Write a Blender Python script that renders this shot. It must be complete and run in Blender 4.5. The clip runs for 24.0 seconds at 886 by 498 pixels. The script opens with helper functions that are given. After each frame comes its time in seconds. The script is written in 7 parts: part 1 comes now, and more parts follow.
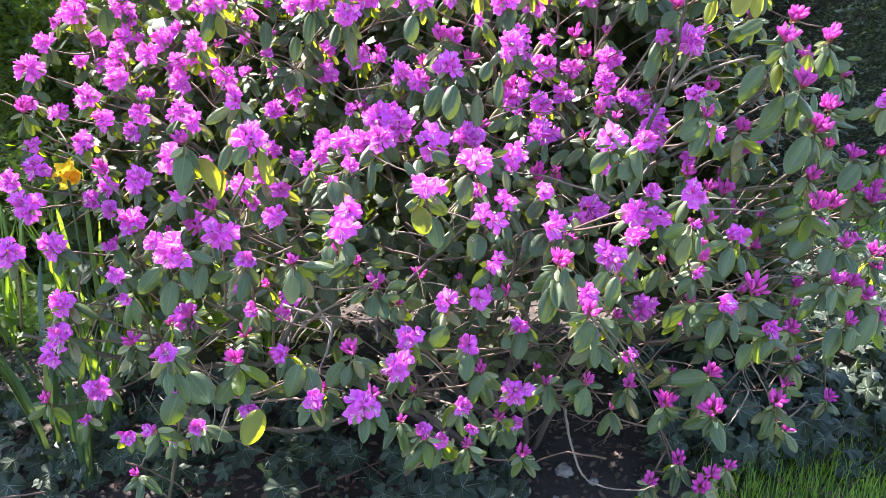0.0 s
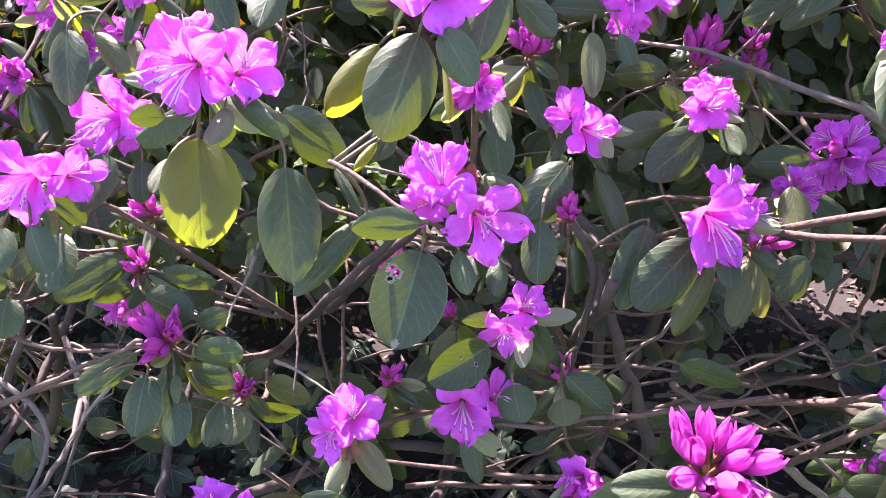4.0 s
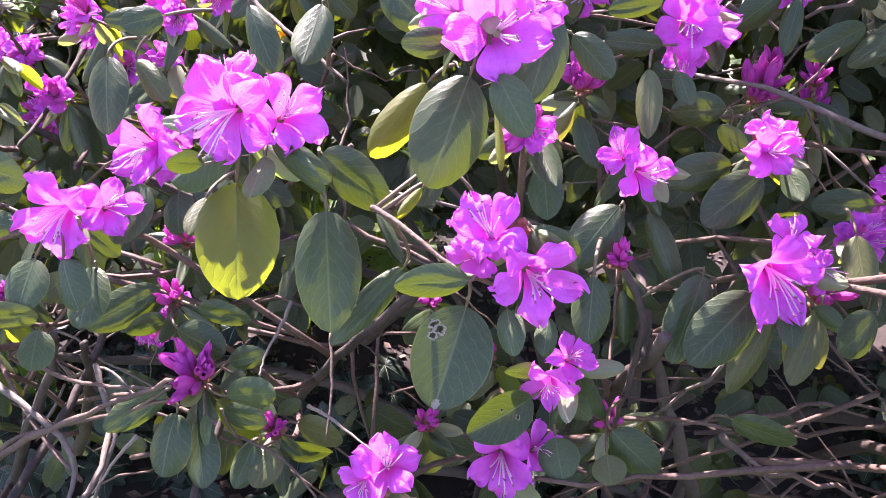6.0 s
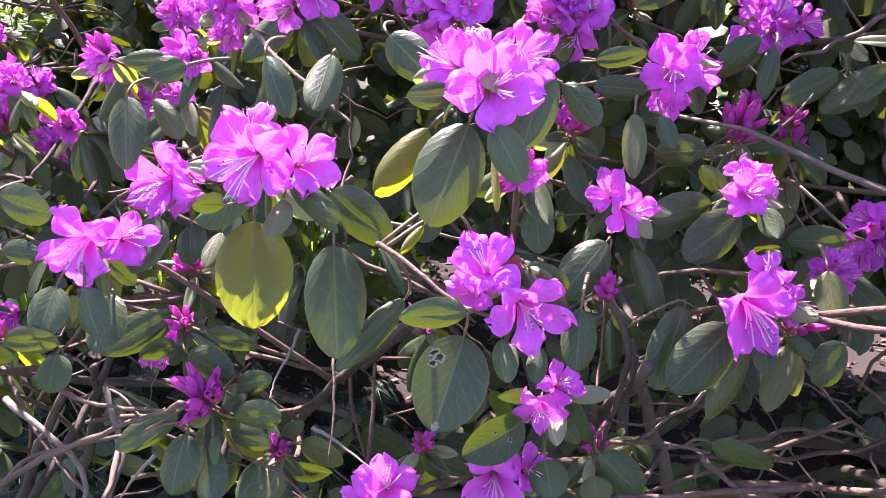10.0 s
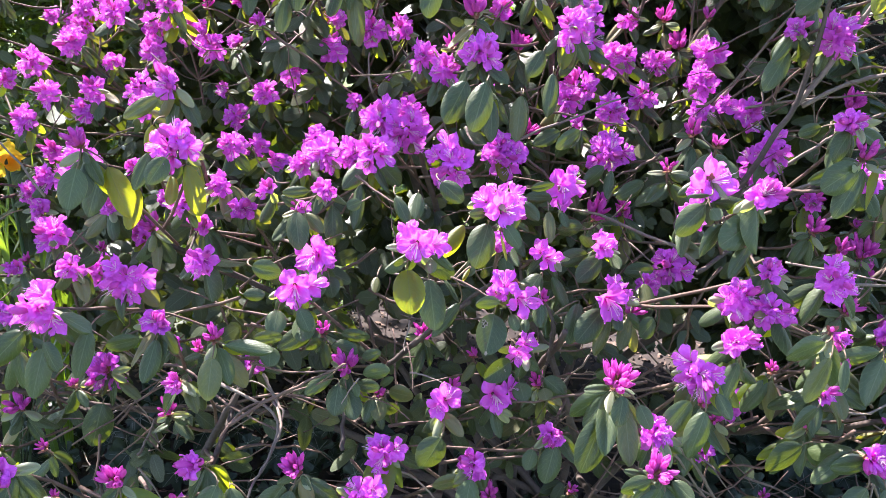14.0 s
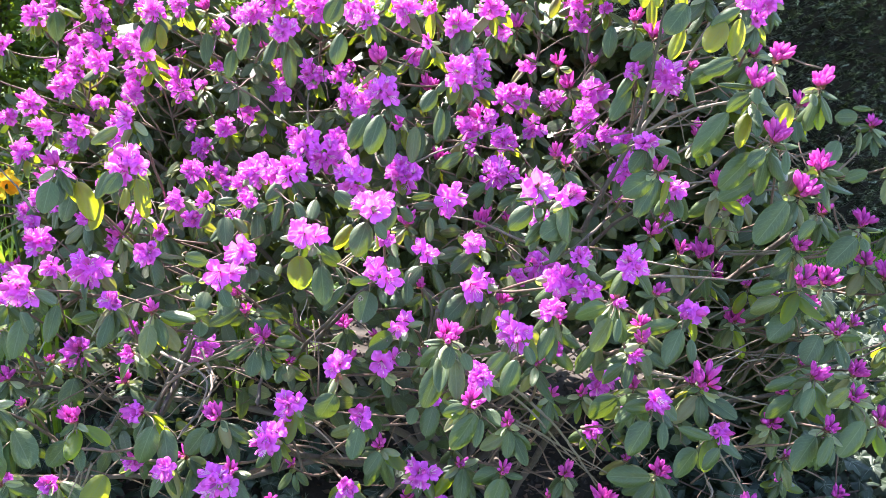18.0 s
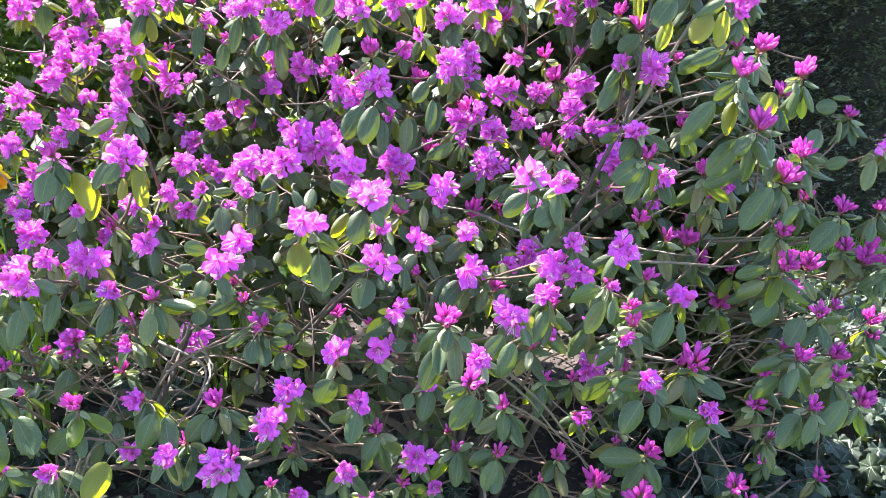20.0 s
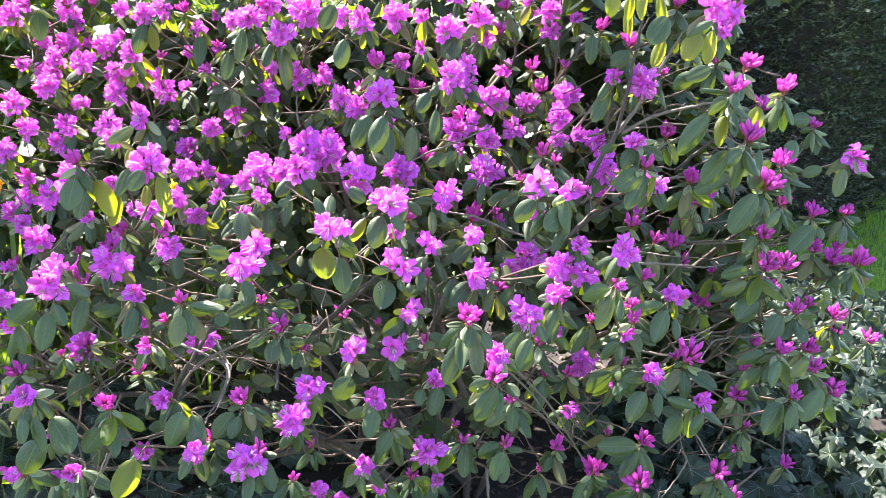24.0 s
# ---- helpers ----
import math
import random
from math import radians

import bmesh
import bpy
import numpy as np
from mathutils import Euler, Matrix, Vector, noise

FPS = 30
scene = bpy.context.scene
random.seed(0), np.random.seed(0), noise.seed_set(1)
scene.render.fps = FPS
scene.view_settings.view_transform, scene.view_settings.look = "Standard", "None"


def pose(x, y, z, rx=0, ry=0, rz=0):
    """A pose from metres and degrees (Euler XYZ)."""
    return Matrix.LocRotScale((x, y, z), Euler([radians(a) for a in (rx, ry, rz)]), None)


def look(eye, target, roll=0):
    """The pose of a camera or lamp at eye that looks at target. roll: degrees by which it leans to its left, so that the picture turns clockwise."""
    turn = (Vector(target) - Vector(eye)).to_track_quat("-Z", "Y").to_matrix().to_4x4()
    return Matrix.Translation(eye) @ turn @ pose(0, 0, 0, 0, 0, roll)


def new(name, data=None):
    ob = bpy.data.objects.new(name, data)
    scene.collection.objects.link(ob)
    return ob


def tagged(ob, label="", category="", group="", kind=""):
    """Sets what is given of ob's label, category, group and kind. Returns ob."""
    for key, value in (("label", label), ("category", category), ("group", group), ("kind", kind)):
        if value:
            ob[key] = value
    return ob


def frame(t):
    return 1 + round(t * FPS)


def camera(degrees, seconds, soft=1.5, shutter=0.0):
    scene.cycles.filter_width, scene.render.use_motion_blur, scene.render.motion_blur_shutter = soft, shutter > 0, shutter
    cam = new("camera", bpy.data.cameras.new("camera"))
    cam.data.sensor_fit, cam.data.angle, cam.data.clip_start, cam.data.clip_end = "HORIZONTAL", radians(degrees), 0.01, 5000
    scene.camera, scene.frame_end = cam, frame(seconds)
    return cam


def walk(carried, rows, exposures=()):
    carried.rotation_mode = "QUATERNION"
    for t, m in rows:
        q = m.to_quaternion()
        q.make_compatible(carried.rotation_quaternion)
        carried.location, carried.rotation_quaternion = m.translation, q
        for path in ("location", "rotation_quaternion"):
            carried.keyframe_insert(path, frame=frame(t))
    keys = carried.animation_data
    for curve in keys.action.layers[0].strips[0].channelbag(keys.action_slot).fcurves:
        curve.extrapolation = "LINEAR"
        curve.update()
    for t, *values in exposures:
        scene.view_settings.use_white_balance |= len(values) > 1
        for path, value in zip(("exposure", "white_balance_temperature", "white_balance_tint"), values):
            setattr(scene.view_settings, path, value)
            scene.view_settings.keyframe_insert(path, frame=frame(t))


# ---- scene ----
cam = camera(58.3, 24.0, soft=0.75)
METRES, EYE, TILT, LEAN, TURN = 2.3, 1.55, -21.0, 1.0, 0.0
ROWS = [
    (0.0, 0.0, 0.0, 0.0, 0.0, 0.0, 0.0),
    (0.5, 0.0202, 0.0455, 0.0068, 1.19, -1.05, -0.36),
    (1.0, 0.0249, 0.1262, 0.0278, 1.4, -2.28, -0.42),
    (1.5, 0.0127, 0.1916, 0.042, 1.48, -3.72, -0.41),
    (2.0, 0.0274, 0.2466, 0.0474, 2.64, -5.16, -0.89),
    (2.5, 0.0463, 0.3411, 0.0518, 5.26, -6.9, -1.73),
    (4.5, 0.0661, 0.4552, 0.0402, 14.03, -9.92, -5.18),
    (5.0, 0.0641, 0.4589, 0.0435, 14.64, -9.85, -5.41),
    (5.5, 0.061, 0.4614, 0.046, 14.98, -9.62, -5.64),
    (6.0, 0.0597, 0.4606, 0.0486, 15.25, -9.33, -5.87),
    (6.5, 0.059, 0.4587, 0.0496, 15.47, -9.07, -6.16),
    (7.0, 0.0575, 0.4577, 0.0506, 15.58, -8.84, -6.39),
    (7.5, 0.0574, 0.4553, 0.0515, 15.58, -8.62, -6.55),
    (8.0, 0.0573, 0.4517, 0.0529, 15.5, -8.41, -6.59),
    (8.5, 0.0582, 0.4486, 0.053, 15.3, -8.22, -6.58),
    (9.0, 0.0583, 0.4477, 0.054, 15.09, -7.97, -6.53),
    (9.5, 0.0597, 0.4477, 0.053, 14.88, -7.76, -6.44),
    (11.5, 0.0746, 0.4242, 0.0618, 12.98, -6.75, -6.65),
    (12.0, 0.0865, 0.3855, 0.0796, 11.64, -5.89, -6.38),
    (12.5, 0.0795, 0.3415, 0.0797, 9.85, -4.71, -5.86),
    (13.0, 0.0622, 0.2903, 0.075, 7.89, -3.64, -5.32),
    (13.5, 0.0383, 0.2411, 0.0661, 6.03, -2.78, -4.63),
    (14.0, 0.029, 0.2075, 0.0586, 4.54, -2.17, -4.31),
    (14.5, 0.0322, 0.199, 0.0558, 4.0, -1.83, -4.32),
    (15.0, 0.05, 0.1883, 0.0547, 4.26, -1.45, -4.53),
    (15.5, 0.0674, 0.1679, 0.0501, 5.02, -1.06, -4.77),
    (16.0, 0.0828, 0.1483, 0.0447, 5.87, -0.6, -4.92),
    (16.5, 0.1032, 0.1238, 0.0407, 6.4, -0.11, -4.91),
    (17.0, 0.1113, 0.1088, 0.0375, 6.33, 0.3, -4.69),
    (17.5, 0.1164, 0.1033, 0.0352, 5.98, 0.57, -4.39),
    (18.0, 0.1235, 0.0962, 0.0366, 5.45, 0.75, -4.11),
    (18.5, 0.1195, 0.0966, 0.0339, 4.99, 0.83, -3.97),
    (20.5, 0.1066, 0.077, 0.0254, 3.21, 0.6, -3.35),
    (21.0, 0.0857, 0.0694, 0.0238, 2.21, 0.53, -2.96),
    (21.5, 0.0761, 0.0639, 0.0218, 1.15, 0.6, -2.69),
    (22.0, 0.0749, 0.0574, 0.0255, 0.38, 0.74, -2.64),
    (22.5, 0.0737, 0.0576, 0.0259, -0.01, 0.91, -2.76),
    (23.0, 0.0721, 0.0575, 0.0245, -0.11, 1.06, -2.94),
    (23.5, 0.0702, 0.0551, 0.0236, -0.01, 1.12, -3.14),
    (24.0, 0.067, 0.0493, 0.025, 0.11, 1.16, -3.31),
]
walk(cam, [(t, pose(0, 0, EYE, TILT, LEAN, TURN) @ pose(METRES * x, METRES * y, METRES * z, 90 + pitch, roll, yaw)) for t, x, y, z, yaw, pitch, roll in ROWS],
     exposures=((0.0, 2.9, 6300.0, 15.0), (2.0, 2.58, 6250.0, 23.0), (5.0, 2.68, 6220.0, 36.0), (7.0, 2.5, 6220.0, 36.0), (10.0, 2.45, 6220.0, 36.0), (12.0, 2.5, 6220.0, 26.0), (14.0, 2.5, 6220.0, 21.0),
                (17.0, 2.94, 6300.0, 12.0), (24.0, 2.86, 6300.0, 12.0)))

# ---- light ----
SUN_AZ, SUN_EL = -38.0, 50.0  # degrees: bearing from +y towards +x, height
world = bpy.data.worlds.new("world")
world.use_nodes = True
scene.world = world
wt = world.node_tree
sky = wt.nodes.new("ShaderNodeTexSky")
sky.sky_type, sky.sun_disc = "NISHITA", False
sky.sun_elevation, sky.sun_rotation = radians(SUN_EL), radians(SUN_AZ)
wt.links.new(sky.outputs[0], wt.nodes["Background"].inputs[0])
wt.nodes["Background"].inputs[1].default_value = 0.105
lamp = bpy.data.lights.new("sun", "SUN")
lamp.energy, lamp.angle, lamp.color = 5.0, radians(0.53), (1.0, 0.95, 0.87)
sun = new("sun", lamp)
sa, se = radians(SUN_AZ), radians(SUN_EL)
TO_SUN = Vector((math.sin(sa) * math.cos(se), math.cos(sa) * math.cos(se), math.sin(se)))
sun.matrix_world = look(TO_SUN * 20, (0, 0, 0))


# ---- materials ----
class Nodes:
    """A small wrapper round one material's node tree."""

    def __init__(self, name):
        self.mat = bpy.data.materials.new(name)
        self.mat.use_nodes = True
        self.t = self.mat.node_tree
        self.bsdf = self.t.nodes["Principled BSDF"]
        self.out = self.t.nodes["Material Output"]

    def n(self, kind, **inputs):
        node = self.t.nodes.new(kind)
        for key, value in inputs.items():
            self.plug(node.inputs[key.replace("_", " ")], value)
        return node

    def plug(self, socket, value):
        if isinstance(value, bpy.types.NodeSocket):
            self.t.links.new(value, socket)
        else:
            socket.default_value = value

    def noise(self, scale, detail=3.0, coords=None, rough=0.55):
        node = self.n("ShaderNodeTexNoise", Scale=scale, Detail=detail, Roughness=rough)
        if coords is not None:
            self.plug(node.inputs["Vector"], coords)
        return node.outputs["Fac"]

    def ramp(self, fac, *stops):
        node = self.n("ShaderNodeValToRGB", Fac=fac)
        els = node.color_ramp.elements
        while len(els) < len(stops):
            els.new(0.5)
        for el, (pos, col) in zip(els, stops):
            el.position, el.color = pos, (*col, 1)
        return node.outputs["Color"]

    def math(self, op, a, b=0.0, clamp=False):
        node = self.t.nodes.new("ShaderNodeMath")
        node.operation, node.use_clamp = op, clamp
        self.plug(node.inputs[0], a)
        self.plug(node.inputs[1], b)
        return node.outputs[0]

    def mix(self, fac, a, b, blend="MIX"):
        node = self.t.nodes.new("ShaderNodeMix")
        node.data_type, node.blend_type = "RGBA", blend
        self.plug(node.inputs[0], fac)
        self.plug(node.inputs[6], a if isinstance(a, bpy.types.NodeSocket) else (*a, 1))
        self.plug(node.inputs[7], b if isinstance(b, bpy.types.NodeSocket) else (*b, 1))
        return node.outputs[2]

    def bump(self, height, strength=0.3, distance=0.001):
        node = self.n("ShaderNodeBump", Height=height, Strength=strength, Distance=distance)
        self.plug(self.bsdf.inputs["Normal"], node.outputs[0])
        return node.outputs[0]

    def thin(self, colour, share, normal=None):
        """Lets a share of the light through a thin blade."""
        tr = self.n("ShaderNodeBsdfTranslucent", Color=colour if isinstance(colour, bpy.types.NodeSocket) else (*colour, 1))
        if normal is not None:
            self.plug(tr.inputs["Normal"], normal)
        mix = self.n("ShaderNodeMixShader", Fac=share)
        self.t.links.new(self.bsdf.outputs[0], mix.inputs[1])
        self.t.links.new(tr.outputs[0], mix.inputs[2])
        self.t.links.new(mix.outputs[0], self.out.inputs[0])


def uv_of(m):
    sep = m.n("ShaderNodeSeparateXYZ", Vector=m.n("ShaderNodeTexCoord").outputs["UV"])
    return sep.outputs[0], sep.outputs[1]


def leaf_material(name, dark, light, through_col, share, per_island=False, rough=0.42):
    m = Nodes(name)
    u, v = uv_of(m)
    rnd = m.n("ShaderNodeNewGeometry").outputs["Random Per Island"] if per_island else m.n("ShaderNodeObjectInfo").outputs["Random"]
    obj = m.n("ShaderNodeTexCoord").outputs["Object" if not per_island else "Generated"]
    uvw = m.n("ShaderNodeTexCoord").outputs["UV"]
    across = m.math("ABSOLUTE", m.math("SUBTRACT", v, 0.5))
    rib = m.math("SUBTRACT", 1.0, m.math("MULTIPLY", across, 34.0), clamp=True)
    sway = m.noise(4.0, 2.0, uvw)
    slant = m.math("ADD", m.math("SUBTRACT", m.math("MULTIPLY", u, 7.5), m.math("MULTIPLY", across, 6.0)), m.math("MULTIPLY", sway, 1.6))
    wave = m.math("ABSOLUTE", m.math("SUBTRACT", m.math("FRACT", slant), 0.5))
    vein = m.math("MULTIPLY", m.math("SUBTRACT", 1.0, m.math("MULTIPLY", wave, 11.0), clamp=True), 0.6)
    net = m.n("ShaderNodeTexVoronoi", Scale=26.0, Vector=m.n("ShaderNodeCombineXYZ", X=m.math("MULTIPLY", u, 1.9), Y=v).outputs[0])
    net.feature = "DISTANCE_TO_EDGE"
    mesh_lines = m.math("MULTIPLY", m.math("SUBTRACT", 1.0, m.math("MULTIPLY", net.outputs["Distance"], 9.0), clamp=True), 0.22)
    lines = m.math("MAXIMUM", m.math("MAXIMUM", rib, vein), mesh_lines)
    mott = m.noise(9.0, 4.0, uvw)
    fine = m.noise(70.0, 3.0, uvw, 0.7)
    tone = m.math("ADD", m.math("ADD", m.math("MULTIPLY", mott, 0.5), m.math("MULTIPLY", fine, 0.4)), m.math("MULTIPLY", rnd, 0.35))
    base = m.ramp(tone, (0.3, dark), (0.85, light))
    old = m.math("MULTIPLY", m.math("GREATER_THAN", rnd, 0.9), m.math("MULTIPLY", mott, 0.6))
    base = m.mix(old, base, (0.16, 0.12, 0.03))
    base = m.mix(m.math("MULTIPLY", lines, 0.5), base, (0.17, 0.20, 0.10))
    speck = m.math("MULTIPLY", m.math("GREATER_THAN", m.noise(150.0, 1.0, uvw), 0.62), 0.22)
    base = m.mix(speck, base, (0.12, 0.135, 0.075))
    # rim light painted as a thin yellowish margin
    rim = m.math("MULTIPLY", m.math("GREATER_THAN", across, 0.485), 0.3)
    base = m.mix(rim, base, (0.2, 0.22, 0.06))
    m.plug(m.bsdf.inputs["Base Color"], base)
    m.plug(m.bsdf.inputs["Roughness"], m.math("ADD", rough - 0.14, m.math("MULTIPLY", mott, 0.3)))
    m.bsdf.inputs["Specular IOR Level"].default_value = 0.38
    swell = m.math("MULTIPLY", m.math("SUBTRACT", 0.5, wave), -0.5)
    h = m.math("ADD", m.math("ADD", m.math("MULTIPLY", lines, -0.6), swell), m.math("MULTIPLY", fine, 0.25))
    nrm = m.bump(h, 0.32, 0.0009)
    trc = m.mix(m.math("MULTIPLY", lines, 0.5), through_col, (through_col[0] * 0.6, through_col[1] * 0.65, through_col[2] * 0.5))
    m.thin(m.mix(m.math("MULTIPLY", mott, 0.5), trc, (through_col[0] * 0.7, through_col[1] * 0.9, 0.01)), share, nrm)
    return m.mat


def petal_material(name, col, throat, share, through_col):
    m = Nodes(name)
    u, v = uv_of(m)
    rnd = m.n("ShaderNodeObjectInfo").outputs["Random"]
    uvw = m.n("ShaderNodeTexCoord").outputs["UV"]
    mott = m.noise(5.0, 4.0, uvw)
    across = m.math("ABSOLUTE", m.math("SUBTRACT", v, 0.5))
    streak = m.noise(28.0, 2.0, m.n("ShaderNodeCombineXYZ", X=m.math("MULTIPLY", u, 0.12), Y=v).outputs[0])
    c = m.mix(m.math("MULTIPLY", rnd, 0.6), col, (col[0] * 0.88, col[1] * 0.95, col[2] * 1.12))
    # pale mottle, and the paler margin below, paint lit highlights into the pink
    c = m.mix(m.math("MULTIPLY", m.math("SUBTRACT", m.math("MULTIPLY", mott, 2.4), 0.7, clamp=True), 0.55), c, (min(1, col[0] * 1.08), col[1] * 1.9, min(1, col[2] * 1.1)))
    c = m.mix(m.math("MULTIPLY", m.math("GREATER_THAN", streak, 0.58), 0.22), c, (col[0] * 0.80, col[1] * 0.50, col[2] * 0.80))
    rim = m.math("MULTIPLY", m.math("POWER", u, 2.5), m.math("ADD", m.math("MULTIPLY", mott, 0.7), 0.15))
    c = m.mix(rim, c, (min(1, col[0] * 1.1), col[1] * 2.1, min(1, col[2] * 1.15)))
    deep = m.math("SUBTRACT", 1.0, m.math("MULTIPLY", u, 2.2), clamp=True)
    c = m.mix(m.math("MULTIPLY", deep, 0.7), c, throat)
    m.plug(m.bsdf.inputs["Base Color"], c)
    m.bsdf.inputs["Roughness"].default_value = 0.55
    m.bsdf.inputs["Specular IOR Level"].default_value = 0.25
    nrm = m.bump(m.math("ADD", m.math("ADD", streak, mott), m.noise(13.0, 3.0, uvw)), 0.5, 0.002)
    m.thin(m.mix(m.math("MULTIPLY", mott, 0.4), c, through_col), share, nrm)
    return m.mat


def bark_material(name, a, b, scale=60.0, rough=0.8):
    m = Nodes(name)
    co = m.n("ShaderNodeTexCoord").outputs["Object"]
    big, fine = m.noise(scale * 0.25, 4.0, co), m.noise(scale * 3, 3.0, co)
    c = m.ramp(m.math("ADD", m.math("MULTIPLY", big, 0.6), m.math("MULTIPLY", fine, 0.4)), (0.3, a), (0.7, b))
    m.plug(m.bsdf.inputs["Base Color"], c)
    m.bsdf.inputs["Roughness"].default_value = rough
    m.bump(m.math("ADD", fine, big), 0.6, 0.002)
    return m.mat


LEAF = leaf_material("rhododendron_leaf", (0.016, 0.028, 0.010), (0.053, 0.077, 0.029), (0.50, 0.62, 0.015), 0.05, rough=0.40)
# LEAF again with its colour darkened, painting shade into the gaps
LEAF_IN_SHADED = leaf_material("inner_leaf_shaded", (0.010, 0.018, 0.007), (0.033, 0.046, 0.019), (0.55, 0.64, 0.02), 0.07, per_island=True, rough=0.46)
PETAL = petal_material("petal", (0.87, 0.126, 0.80), (0.85, 0.070, 0.53), 0.42, (0.98, 0.155, 0.86))
PETAL_BUD = petal_material("bud_petal", (0.70, 0.075, 0.50), (0.34, 0.02, 0.13), 0.34, (0.92, 0.10, 0.60))


def plain_material(name, a, b, scale=40.0, rough=0.6, share=0.0, through_col=(0.5, 0.5, 0.1), coords="Object"):
    m = Nodes(name)
    co = m.n("ShaderNodeTexCoord").outputs[coords]
    f = m.math("ADD", m.math("MULTIPLY", m.noise(scale, 4.0, co), 0.6), m.math("MULTIPLY", m.noise(scale * 7, 2.0, co), 0.4))
    m.plug(m.bsdf.inputs["Base Color"], m.ramp(f, (0.3, a), (0.7, b)))
    m.bsdf.inputs["Roughness"].default_value = rough
    nrm = m.bump(f, 0.4, 0.002)
    if share:
        m.thin(through_col, share, nrm)
    return m.mat


STAMEN = plain_material("stamen", (0.90, 0.62, 0.80), (0.95, 0.78, 0.88), 300, share=0.35, through_col=(0.95, 0.6, 0.8))
ANTHER = plain_material("anther", (0.22, 0.08, 0.14), (0.4, 0.18, 0.26), 300)
TWIG = bark_material("twig_bark", (0.065, 0.036, 0.027), (0.18, 0.112, 0.085), 120)
STEM = bark_material("stem_bark", (0.034, 0.024, 0.019), (0.11, 0.077, 0.062), 60)
PALE = bark_material("dead_wood", (0.10, 0.074, 0.058), (0.24, 0.182, 0.148), 90)


# ---- mesh tools ----
def mesh_of(name, bm, *mats):
    me = bpy.data.meshes.new(name)
    bm.to_mesh(me)
    bm.free()
    for mat in mats:
        me.materials.append(mat)
    for p in me.polygons:
        p.use_smooth = True
    return me


def grid_into(bm, pts, uvs, mat=0):
    """pts: rows of points; uvs: rows of (u, v)."""
    layer = bm.loops.layers.uv.verify()
    vs = [[bm.verts.new(p) for p in row] for row in pts]
    for i in range(len(vs) - 1):
        for j in range(len(vs[0]) - 1):
            q = [(i, j), (i + 1, j), (i + 1, j + 1), (i, j + 1)]
            f = bm.faces.new([vs[a][b] for a, b in q])
            f.material_index = mat
            for loop, (a, b) in zip(f.loops, q):
                loop[layer].uv = uvs[a][b]


def tube_into(bm, pts, radii, sides=6, mat=0, cap=True):
    pts = [Vector(p) for p in pts]
    rings = []
    side = None
    for i, p in enumerate(pts):
        d = (pts[min(i + 1, len(pts) - 1)] - pts[max(i - 1, 0)]).normalized()
        if side is None:
            side = d.orthogonal().normalized()
        side = (side - d * side.dot(d)).normalized()
        up = d.cross(side)
        rings.append([bm.verts.new(p + (side * math.cos(a) + up * math.sin(a)) * radii[i]) for a in (2 * math.pi * k / sides for k in range(sides))])
    for a, b in zip(rings, rings[1:]):
        for k in range(sides):
            bm.faces.new((a[k], a[(k + 1) % sides], b[(k + 1) % sides], b[k])).material_index = mat
    if cap:
        bm.faces.new(rings[-1]).material_index = mat
        bm.faces.new(rings[0][::-1]).material_index = mat


def bend(a, c, b, n):
    """n + 1 points of a quadratic curve from a to b by way of c."""
    a, b, c = Vector(a), Vector(b), Vector(c)
    return [a * (1 - t) ** 2 + c * 2 * t * (1 - t) + b * t * t for t in (i / n for i in range(n + 1))]


def leaf_width(t):
    """How wide a blade is there: blunt at the tip, drawn in to the stalk."""
    q = t ** 0.93
    return max(0.02, (4 * q * (1 - q)) ** 0.58)


def leaf_points(aspect, fold, droop, twist, rng):
    """Rows of points of a blade 1 long along +y, its upper face to +z."""
    pts, uvs, n, m = [], [], 9, 6
    ph = rng.uniform(0, 6)
    for i in range(n + 1):
        t = (1 - math.cos(math.pi * i / n)) / 2
        w = 0.5 * aspect * leaf_width(t)
        row, urow = [], []
        for j in range(m + 1):
            s = 2 * j / m - 1
            x = s * w
            z = fold * abs(s) ** 1.1 * w - 0.34 * abs(s) ** 2.6 * w - droop * t * t + 0.022 * math.sin(6 * t + ph + 2 * s) * abs(s) + twist * s * w * t
            row.append((x, t, z))
            urow.append((t, j / m))
        pts.append(row)
        uvs.append(urow)
    return pts, uvs


def leaf_mesh(name, aspect, fold, droop, twist, seed):
    rng = random.Random(seed)
    bm = bmesh.new()
    pts, uvs = leaf_points(aspect, fold, droop, twist, rng)
    grid_into(bm, pts, uvs)
    tube_into(bm, [(0.01, -0.10, -0.07), (0, -0.05, -0.015), (0, 0.05, -0.012), (0, 0.35, -0.02 - droop * 0.12), (0, 0.7, -0.012 - droop * 0.5)], [0.02, 0.017, 0.016, 0.011, 0.005], 5, 1)
    return mesh_of(name, bm, LEAF, TWIG_GREEN)


